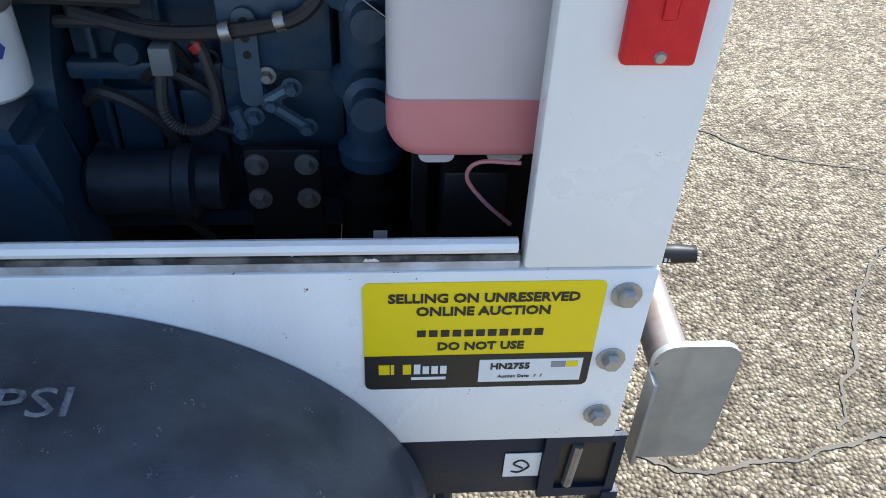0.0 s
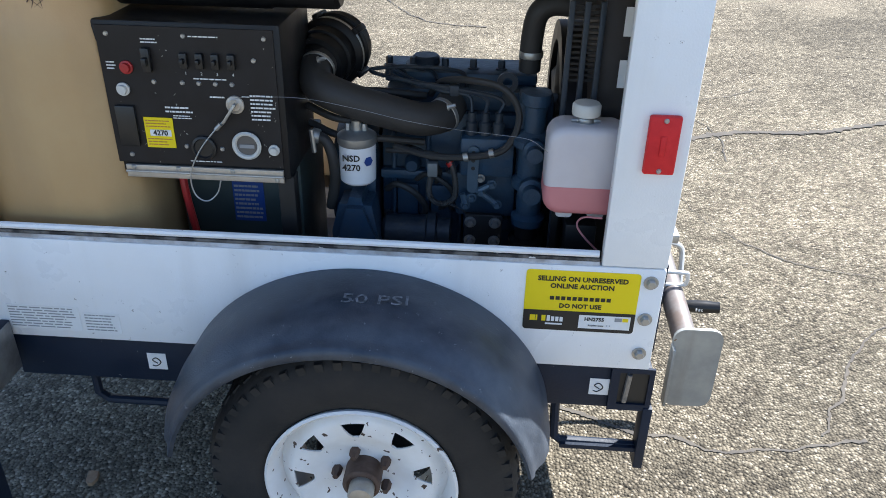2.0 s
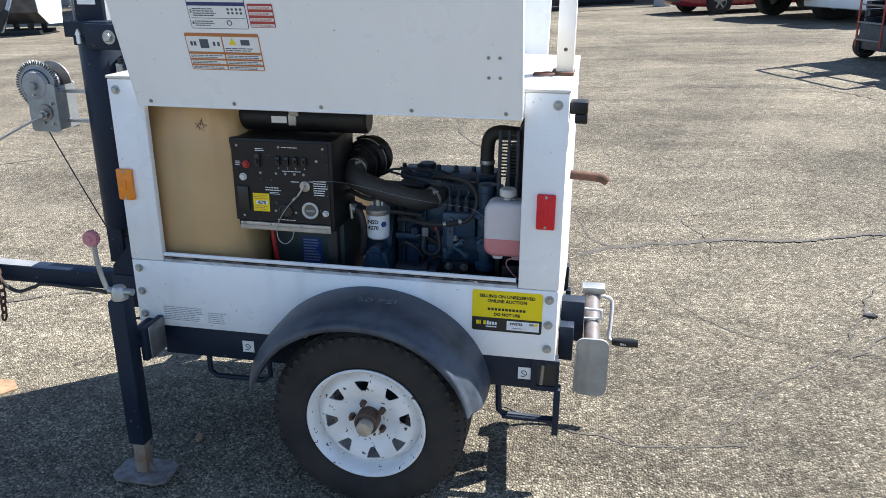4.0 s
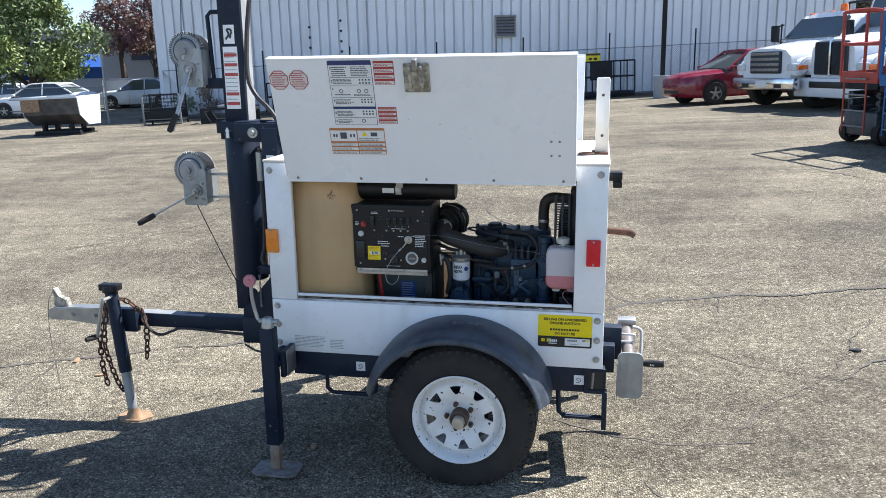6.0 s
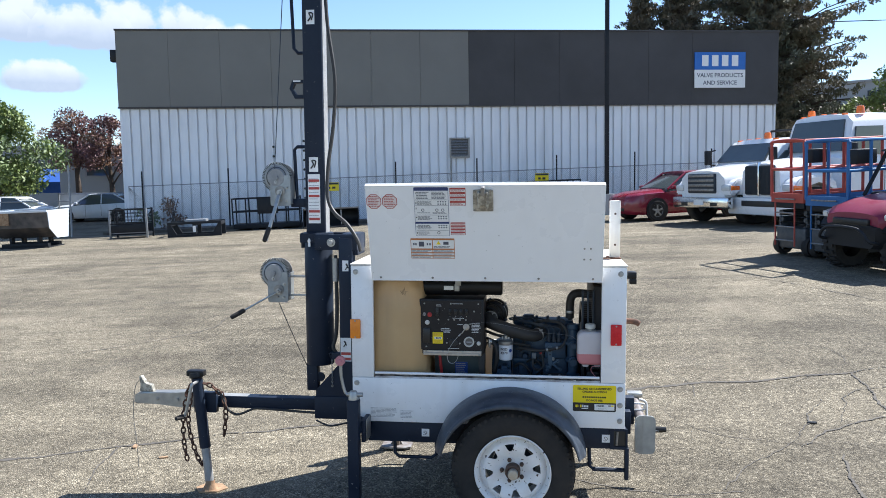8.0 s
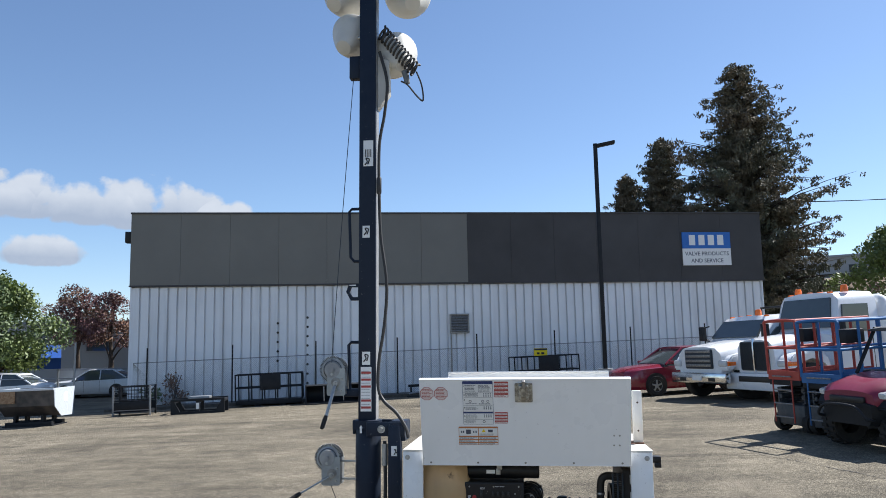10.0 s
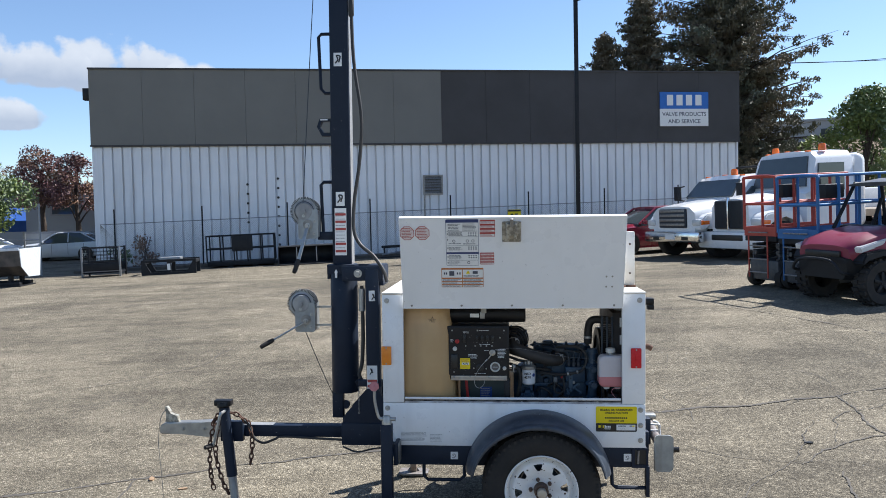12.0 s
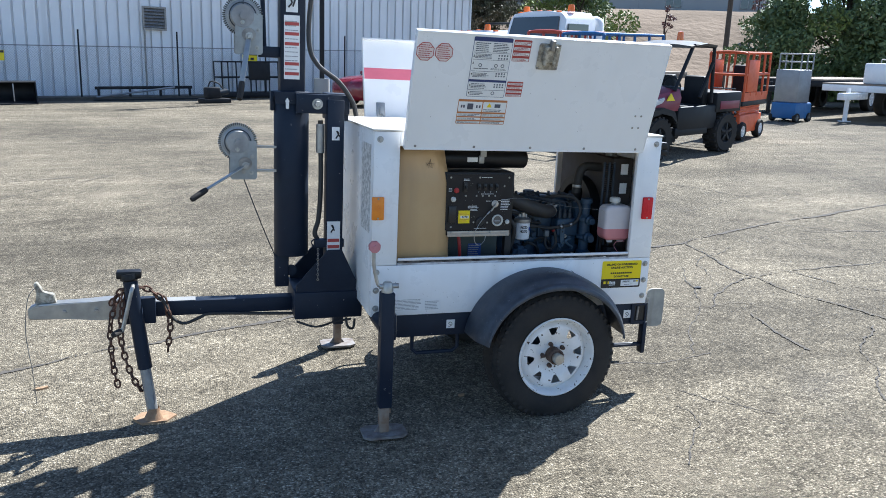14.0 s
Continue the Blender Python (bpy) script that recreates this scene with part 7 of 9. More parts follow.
M["dry_grass"] = material("dry_grass_slope", (0.2, 0.14, 0.09), 0.95, second=(0.125, 0.09, 0.058), scale=0.12, amount=0.9, bump=0.15, bump_scale=1.6)
M["hill_wall"] = material("pale_grey_wall", (0.33, 0.345, 0.35), 0.7, second=(0.29, 0.3, 0.31), scale=0.3)
M["wood_pole"] = material("weathered_pole", (0.09, 0.07, 0.055), 0.9, second=(0.06, 0.045, 0.035), scale=6)
M["plank"] = material("weathered_planks", (0.24, 0.2, 0.16), 0.8, second=(0.16, 0.13, 0.1), scale=4)
M["fence_grey"] = material("galvanised_fence", (0.3, 0.31, 0.32), 0.5, 0.5)


def vehicle_wheel(parent, x, y, r, w, s, rim="zinc", rim_r=0.6, knobbly=0):
    """A road wheel with its axle along y; s = +1 faces +y."""
    bm = bmesh.new()
    prof = [(r * rim_r, 0.0), (r * 0.92, -0.01), (r, 0.03), (r, w - 0.03), (r * 0.92, w + 0.01), (r * rim_r, w)]
    lathe(bm, prof, (x, y + s * w / 2, r), (0, -s, 0), 28, close=True)
    if knobbly:
        for k in range(knobbly):
            a = 2 * math.pi * k / knobbly
            for off in (0.25, 0.75):
                box(bm, -0.028, 0.028, -w * 0.22, w * 0.22, r - 0.02, r + 0.02, turn=Matrix.Translation((x, y + s * w * (0.5 - off), r)) @ Matrix.Rotation(a + off * 0.3, 4, "Y"))
    wh = part("wheel", bm, "rubber", parent, "black road wheel")
    bm = bmesh.new()
    rr = r * rim_r
    lathe(bm, [(rr, 0.0), (rr * 0.94, 0.02), (rr * 0.85, 0.05), (rr * 0.5, 0.03), (rr * 0.22, 0.0), (rr * 0.18, -0.01), (0, -0.01)], (x, y + s * w / 2, r), (0, -s, 0), 24)
    for k in range(5):
        a = 2 * math.pi * k / 5
        box(bm, -rr * 0.13, rr * 0.13, -0.012, 0.012, rr * 0.2, rr * 0.92, 0.004, turn=Matrix.Translation((x, y + s * (w / 2 - 0.01), r)) @ Matrix.Rotation(a, 4, "Y"))
    part("rim", bm, rim, wh)
    return wh


def loft(bm, stations):
    """Skin over cross-sections; each station is x and a list of (y, z) for the left half from the bottom up to the middle."""
    rings = []
    for x, half in stations:
        ring = [bm.verts.new((x, y, z)) for y, z in half] + [bm.verts.new((x, -y, z)) for y, z in reversed(half)]
        rings.append(ring)
    n = len(rings[0])
    for p, q in zip(rings, rings[1:]):
        for k in range(n):
            bm.faces.new((p[k], p[(k + 1) % n], q[(k + 1) % n], q[k]))
    bm.faces.new(rings[0])
    bm.faces.new(rings[-1][::-1])


def build_sedan(x, y, heading, mat, label, group="", hatch=False):
    L, W, H = 4.5, 1.72, 1.47
    car = thing("sedan", ground_pose(x, y, heading), label, "car", group)
    bm = bmesh.new()
    h = W / 2

    def sec(w, z0, z1, z2, top):
        return [(w * 0.9, z0), (w, z0 + 0.12), (w, z1), (w * 0.96, z2), (w * 0.7, top), (w * 0.3, top + 0.02)]
    loft(bm, [(2.25, sec(h * 0.62, 0.3, 0.56, 0.68, 0.73)), (2.12, sec(h * 0.86, 0.22, 0.56, 0.76, 0.81)), (1.75, sec(h * 0.98, 0.2, 0.62, 0.83, 0.89)), (1.0, sec(h, 0.2, 0.6, 0.86, 0.95)), (0.4, sec(h, 0.2, 0.6, 0.9, 0.97)), (-1.2, sec(h, 0.2, 0.62, 0.94, 0.98)), (-1.8, sec(h * 0.98, 0.22, 0.62, 0.95, 1.02)), (-2.15, sec(h * 0.88, 0.26, 0.62, 0.92, 1.0)), (-2.25, sec(h * 0.75, 0.32, 0.6, 0.85, 0.92))])
    body = part("body", bm, mat, car, smooth=50)
    bm = bmesh.new()

    def cab(w, z, w2, z2):
        return [(w, z), (w * 0.99, z + 0.05), (w2 * 1.05, z2 - 0.08), (w2, z2 - 0.02), (w2 * 0.6, z2), (w2 * 0.2, z2 + 0.01)]
    back = -2.1 if hatch else -1.75
    loft(bm, [(1.0, cab(h * 0.9, 0.88, h * 0.88, 0.99)), (0.15, cab(h * 0.94, 0.9, h * 0.72, H - 0.03)), (-0.4, cab(h * 0.95, 0.92, h * 0.74, H)), (-1.0, cab(h * 0.95, 0.93, h * 0.72, H - 0.03)), (back, cab(h * 0.88, 0.93, h * 0.84, 1.06))])
    part("glasshouse", bm, "auto_glass", car, "dark tinted glass", smooth=50)
    bm = bmesh.new()
    loft(bm, [(0.22, [(h * 0.7, H - 0.07), (h * 0.72, H - 0.03), (h * 0.55, H), (h * 0.2, H + 0.012)]), (-0.4, [(h * 0.74, H - 0.05), (h * 0.75, H), (h * 0.57, H + 0.025), (h * 0.2, H + 0.03)]), (-1.15, [(h * 0.7, H - 0.09), (h * 0.72, H - 0.04), (h * 0.55, H - 0.015), (h * 0.2, H)])])
    part("roof", bm, mat, car, smooth=50)
    for s in (1, -1):
        for px, pz, qx, qz in ((0.95, 0.95, 0.2, H - 0.03), (-0.42, 0.95, -0.42, H - 0.02), (-1.75, 1.02, -1.05, H - 0.05)):
            bm = bmesh.new()
            rod(bm, (px, s * h * 0.93, pz), (qx, s * h * 0.73, qz), 0.035, 8)
            part("pillar", bm, mat, car)
        bm = bmesh.new()
        box(bm, 1.95, 2.15, s * h * 0.55 - 0.16, s * h * 0.55 + 0.16, 0.58, 0.72, 0.04)
        part("headlight", bm, "lamp_glass", car)
        bm = bmesh.new()
        box(bm, 0.75, 0.9, s * (h + 0.06) - 0.07, s * (h + 0.06) + 0.07, 0.95, 1.06, 0.03)
        part("mirror", bm, mat, car)
        for wx in (1.36, -1.28):
            bm = bmesh.new()
            lathe(bm, [(0, 0), (0.37, 0), (0.37, 0.02), (0, 0.02)], (wx, s * (h - 0.005), 0.34), (0, s, 0), 24)
            part("wheel_arch", bm, "label_black", car)
            vehicle_wheel(car, wx, s * (h - 0.07), 0.315, 0.2, s)
        for dx in (0.38, -0.42, -1.2):
            bm = bmesh.new()
            box(bm, dx - 0.006, dx + 0.006, s * h - 0.004, s * h + 0.004, 0.3, 0.9)
            part("door_gap", bm, "label_black", car)
    bm = bmesh.new()
    box(bm, 2.18, 2.265, -0.42, 0.42, 0.32, 0.42, 0.02)
    part("grille", bm, "label_black", car)
    return car


def build_truck(x, y, heading, label, kind):
    """A conventional medium or heavy truck cab with a service body; the origin lies under the front bumper."""
    t = thing("truck", ground_pose(x, y, heading), label, "truck", "parked white trucks")
    big = kind == "tractor"
    W = 1.16 if big else 1.17
    rake = 0.3 if big else 0.62
    hood_z = 1.7 if big else 1.55
    hood_l = 1.75 if big else 1.35
    cab_l = 1.55 if big else 1.75
    top = 2.8 if big else 2.3
    hw = 0.72 if big else 0.95
    # hood, narrower at the grille
    bm = bmesh.new()
    loft(bm, [(-0.12, [(hw * 0.94, 0.75), (hw * 0.98, 1.1), (hw * 0.94, hood_z - 0.28), (hw * 0.72, hood_z - 0.12), (hw * 0.3, hood_z - 0.08)]),
              (-0.5, [(hw, 0.75), (hw * 1.03, 1.15), (hw * 0.98, hood_z - 0.2), (hw * 0.74, hood_z - 0.05), (hw * 0.3, hood_z - 0.01)]),
              (-hood_l - 0.15, [(hw * 1.1, 0.75), (hw * 1.14, 1.2), (hw * 1.08, hood_z - 0.08), (hw * 0.85, hood_z + 0.05), (hw * 0.3, hood_z + 0.09)])])
    part("hood", bm, "truck_white", t, "white sloping hood", smooth=50)
    for s in (1, -1):
        bm = bmesh.new()  # fender over the front wheel
        pts = [(-0.1, 0.82), (-0.12, 1.02), (-0.3, 1.22), (-0.85, 1.3), (-1.4, 1.16), (-1.56, 0.75), (-1.46, 0.72), (-1.3, 1.0), (-0.9, 1.16), (-0.5, 1.06), (-0.3, 0.82)]
        prism(bm, pts, min(s * hw * 0.9, s * W), max(s * hw * 0.9, s * W), bevel=0.04)
        part("front_fender", bm, "truck_white", t, smooth=50)
        vehicle_wheel(t, -0.9, s * (W - 0.17), 0.5, 0.28, s, "truck_white", 0.55)
        bm = bmesh.new()
        box(bm, -0.2, -0.07, s * (W - 0.2) - 0.17, s * (W - 0.2) + 0.17, 0.92, 1.1, 0.05)
        hl = part("headlight", bm, "lamp_glass", t)
        bm = bmesh.new()
        box(bm, -0.4, -0.13, s * (W - 0.03) - 0.03, s * (W - 0.03) + 0.035, 0.94, 1.06, 0.02)
        part("turn_light", bm, "beacon", hl)
        bm = bmesh.new()
        box(bm, -hood_l - 0.1, -hood_l + 0.05, s * (W + 0.14) - 0.1, s * (W + 0.14) + 0.1, 1.62, 2.05, 0.03)
        rod(bm, (-hood_l - 0.1, s * (W - 0.1), 1.6), (-hood_l, s * (W + 0.14), 1.65), 0.02, 8)
        rod(bm, (-hood_l - 0.1, s * (W - 0.1), 2.05), (-hood_l, s * (W + 0.14), 2.0), 0.02, 8)
        part("mirror", bm, "yard_black", t)
        bm = bmesh.new()  # rear wheels
        for wx in ((-5.6, -6.9) if big else (-5.4,)):
            vehicle_wheel(t, wx, s * (W - 0.27), 0.5, 0.5, s, "truck_white", 0.55)
        bm.free()
    # cab
    bm = bmesh.new()
    f, b = -hood_l, -hood_l - cab_l
    cw = W * 0.94
    loft(bm, [(f + 0.1, [(cw, 0.6), (cw, 1.3), (cw * 0.97, hood_z - 0.05), (cw * 0.8, hood_z), (cw * 0.3, hood_z)]),
              (f - 0.05, [(cw, 0.55), (cw, 1.3), (cw * 0.98, hood_z + 0.02), (cw * 0.8, hood_z + 0.1), (cw * 0.3, hood_z + 0.1)]),
              (f - rake, [(cw, 0.5), (cw, 1.3), (cw * 0.95, top - 0.25), (cw * 0.8, top - 0.06), (cw * 0.3, top)]),
              (b, [(cw, 0.5), (cw, 1.3), (cw * 0.95, top - 0.22), (cw * 0.8, top - 0.03), (cw * 0.3, top + 0.03)])])
    part("cab", bm, "truck_white", t, "white painted cab", smooth=45)
    bm = bmesh.new()
    rise = 1 - 0.14 / (top - hood_z - 0.1)
    n0, n1 = Vector((f - 0.04, 0, hood_z + 0.1)), Vector((f - 0.05 - (rake - 0.05) * rise, 0, top - 0.14))
    d = (n1 - n0)
    nrm = Vector((d.z, 0, -d.x)).normalized()
    a = [n0 + d * 0.06 + nrm * 0.04 + Vector((0, yy, 0)) for yy in (-cw * 0.86, cw * 0.86)]
    c = [n0 + d * 0.97 + nrm * 0.04 + Vector((0, yy, 0)) for yy in (cw * 0.76, -cw * 0.76)]
    q1 = [bm.verts.new(v) for v in a + c]
    q2 = [bm.verts.new(v - nrm * 0.07) for v in a + c]
    bm.faces.new(q1)
    bm.faces.new(q2[::-1])
    for k in range(4):
        bm.faces.new((q1[k], q1[(k + 1) % 4], q2[(k + 1) % 4], q2[k]))
    part("windscreen", bm, "auto_glass", t, "dark windscreen")
    for s in (1, -1):
        bm = bmesh.new()
        prism(bm, [(f - 0.28, hood_z + 0.08), (b + 0.35, hood_z + 0.02), (b + 0.35, top - 0.35), (f - rake - 0.05, top - 0.35)], min(s * cw * 0.955, s * cw * 1.006), max(s * cw * 0.955, s * cw * 1.006))
        part("side_window", bm, "auto_glass", t)
        for dx in (f - 0.15, b + 0.28):
            bm = bmesh.new()
            box(bm, dx - 0.008, dx + 0.008, s * cw - 0.004, s * cw + 0.006, 0.75, hood_z + 0.05)
            part("door_gap", bm, "label_black", t)
    # grille and bumper
    if big:
        for s in (1, -1):
            bm = bmesh.new()
            box(bm, -0.14, -0.06, min(s * 0.04, s * 0.52), max(s * 0.04, s * 0.52), 0.82, 1.58, 0.03)
            gr = part("grille", bm, "grille_mesh", t, "dark mesh grille half")
            for k in range(16):
                bm = bmesh.new()
                yy = s * (0.07 + k * 0.029)
                box(bm, -0.062, -0.052, yy - 0.006, yy + 0.006, 0.85, 1.55)
                part("grille_bar", bm, "cast", gr)
        bm = bmesh.new()
        box(bm, -0.12, -0.03, -0.03, 0.03, 0.8, 1.66, 0.02)
        part("grille_trim", bm, "chrome", t)
        bm = bmesh.new()
        box(bm, -0.2, 0.0, -W, W, 0.3, 0.76, 0.06)
        bp = part("bumper", bm, "truck_white", t, "white moulded bumper")
        bm = bmesh.new()
        box(bm, -0.05, 0.006, -0.6, 0.6, 0.52, 0.68, 0.02)
        part("bumper_slot", bm, "label_black", bp)
    else:
        bm = bmesh.new()
        box(bm, -0.16, -0.06, -0.58, 0.58, 0.86, 1.4, 0.04)
        gr = part("grille", bm, "cast", t, "dark grille with bright bars")
        for k in range(4):
            bm = bmesh.new()
            z = 0.92 + k * 0.13
            box(bm, -0.065, -0.045, -0.54, 0.54, z, z + 0.07, 0.008)
            part("grille_bar", bm, "steel", gr)
        bm = bmesh.new()
        box(bm, -0.2, 0.02, -W, W, 0.46, 0.76, 0.05)
        bp = part("bumper", bm, "chrome", t, "bright chrome bumper")
        for s in (1, -1):
            bm = bmesh.new()
            box(bm, -0.02, 0.026, s * 0.62 - 0.14, s * 0.62 + 0.14, 0.52, 0.62, 0.01)
            part("bumper_slot", bm, "label_black", bp)
        bm = bmesh.new()
        box(bm, 0.02, 0.03, -0.2, 0.2, 0.54, 0.68)
        part("plate_bar", bm, "label_white", bp)
    # roof beacons and clearance lights
    for yy in ((0.75, -0.75) if big else (0.3,)):
        bm = bmesh.new()
        lathe(bm, [(0, 0.2), (0.07, 0.19), (0.09, 0.15), (0.1, 0.0), (0, 0)], (f - 0.75, yy * cw, top - 0.02), (0, 0, 1), 16)
        part("beacon", bm, "beacon", t, "orange roof beacon")
    for k in range(5):
        bm = bmesh.new()
        box(bm, f - rake - 0.15, f - rake, (k - 2) * 0.35 - 0.04, (k - 2) * 0.35 + 0.04, top - 0.06, top + 0.025 - 0.012 * abs(k - 2), 0.015)
        part("clearance_light", bm, "beacon", t)
    # frame, tank and bed behind the cab
    bm = bmesh.new()
    box(bm, -7.6, -0.3, -0.42, 0.42, 0.55, 0.8)
    part("chassis", bm, "yard_black", t)
    bm = bmesh.new()
    if big:
        box(bm, b - 0.5, b - 0.06, -cw, cw, 0.7, top - 0.1, 0.2)
        part("sleeper", bm, "truck_white", t, "white sleeper box", smooth=50)
        bm = bmesh.new()
        box(bm, -8.2, b - 1.3, -W, W, 0.95, 1.15, 0.02)
        part("deck", bm, "plank", t)
    else:
        box(bm, -7.2, b - 0.25, -W, W, 0.95, 1.75, 0.05)
        part("service_body", bm, "truck_white", t, "white service body")
        bm = bmesh.new()
        tube(bm, [(b - 0.3, -0.95, 1.7), (b - 0.3, -0.95, 2.55), (b - 0.3, 0.95, 2.55), (b - 0.3, 0.95, 1.7)], 0.035, 8, 0)
        part("headache_rack", bm, "yard_black", t)
    return t


M["grille_mesh"] = material("grey_grille_mesh", (0.09, 0.09, 0.09), 0.4, 0.6)


def rail_cage(owner, x0, x1, y0, y1, z0, z1, mat, posts=3, mids=1, r=0.022, arched=False):
    """Guard rails round a platform, each rail and post a part."""
    for y in (y0, y1):
        for k in range(mids + 1):
            z = z0 + (z1 - z0) * (k + 1) / (mids + 1)
            bm = bmesh.new()
            rod(bm, (x0, y, z), (x1, y, z), r, 8)
            part("rail", bm, mat, owner)
        for k in range(posts):
            x = x0 + (x1 - x0) * k / (posts - 1)
            bm = bmesh.new()
            rod(bm, (x, y, z0), (x, y, z1), r, 8)
            part("rail_post", bm, mat, owner)
    for x in (x0, x1):
        bm = bmesh.new()
        if arched and x == x1:
            tube(bm, [(x, y0, z0), (x, y0, z1 - 0.15), (x, y0 + 0.05, z1), (x, y1 - 0.05, z1), (x, y1, z1 - 0.15), (x, y1, z0)], r, 8, 4)
        else:
            rod(bm, (x, y0, z1), (x, y1, z1), r, 8)
        part("end_rail", bm, mat, owner)
        bm = bmesh.new()
        rod(bm, (x, y0, (z0 + z1) / 2), (x, y1, (z0 + z1) / 2), r, 8)
        part("end_rail", bm, mat, owner)


def build_scissor_lift(x, y, heading, mat, label, length=2.4, deck_z=1.05, wide=0.8, rail=1.1, boxed=False):
    t = thing("scissor_lift", ground_pose(x, y, heading), label, "lift", "parked platform lifts")
    h, w = length / 2, wide / 2
    bm = bmesh.new()
    box(bm, -h * 0.92, h * 0.92, -w * 0.9, w * 0.9, 0.14, 0.52, 0.03)
    part("base", bm, mat if boxed else "lift_steel", t)
    for s in (1, -1):
        for wx in (-h * 0.75, h * 0.75):
            vehicle_wheel(t, wx, s * (w - 0.05), 0.19, 0.12, s, "truck_white", 0.6)
    for k in range(3):
        z0, z1 = 0.52 + k * (deck_z - 0.6) / 3, 0.52 + (k + 1) * (deck_z - 0.6) / 3
        for s in (1, -1):
            for dx in (1, -1):
                bm = bmesh.new()
                rod(bm, (-h * 0.85 * dx, s * w * 0.7, z0), (h * 0.85 * dx, s * w * 0.7, z1 + 0.02), 0.035, 6)
                part("scissor_arm", bm, "lift_steel" if not boxed else mat, t)
    bm = bmesh.new()
    box(bm, -h, h, -w, w, deck_z - 0.1, deck_z, 0.01)
    part("platform", bm, "yard_black", t)
    bm = bmesh.new()
    for s in (1, -1):
        box(bm, -h, h, s * w - 0.012, s * w + 0.012, deck_z, deck_z + 0.17)
    box(bm, h - 0.012, h + 0.012, -w, w, deck_z, deck_z + 0.17)
    part("toe_board", bm, mat, t)
    rail_cage(t, -h, h, -w, w, deck_z + 0.1, deck_z + rail, mat, 5, 1, 0.026, True)
    if boxed:
        for s in (1, -1):
            bm = bmesh.new()
            box(bm, 0.0, h * 0.9, s * w - 0.03, s * w + 0.03, deck_z + 0.18, deck_z + 0.82, 0.02)
            part("side_panel", bm, mat, t, "solid orange side panel")
        bm = bmesh.new()
        box(bm, -h * 0.75, -h * 0.2, -w * 0.5, w * 0.5, deck_z + 0.002, deck_z + 0.7, 0.03)
        part("control_case", bm, "yard_black", t)
    else:
        bm = bmesh.new()
        box(bm, h * 0.3, h * 0.75, w * 0.45, w * 0.9, deck_z + 0.7, deck_z + 0.95, 0.03)
        part("control_case", bm, "yard_black", t)
        # stacked scissor links, hydraulic tank and battery tray between deck and base
        for s in (1, -1):
            for k in range(5):
                bm = bmesh.new()
                z = 0.54 + k * (deck_z - 0.68) / 5
                box(bm, -h * 0.86, h * 0.86, s * w * 0.82 - 0.02, s * w * 0.82 + 0.02, z, z + 0.05, 0.006)
                part("folded_link", bm, "lift_steel", t)
            bm = bmesh.new()
            box(bm, -h * 0.55, h * 0.35, min(s * w * 0.9, s * w * 1.02), max(s * w * 0.9, s * w * 1.02), 0.2, 0.5, 0.02)
            part("battery_tray", bm, "lift_steel", t)
    for k in range(3):
        bm = bmesh.new()
        xx = -h * 0.5 + k * 0.5
        box(bm, xx, xx + 0.3, -w - 0.016, -w - 0.012, deck_z + 0.03, deck_z + 0.12)
        part("label", bm, "label_white", t)
    for k in range(4):  # boarding ladder
        bm = bmesh.new()
        z = 0.3 + k * 0.25
        rod(bm, (h + 0.06, -w * 0.6, z), (h + 0.06, w * 0.6, z), 0.014, 6)
        part("ladder_rung", bm, "steel", t)
    for s in (1, -1):
        bm = bmesh.new()
        rod(bm, (h + 0.06, s * w * 0.6, 0.2), (h + 0.06, s * w * 0.6, deck_z), 0.016, 6)
        part("ladder_side", bm, mat, t)
    return t


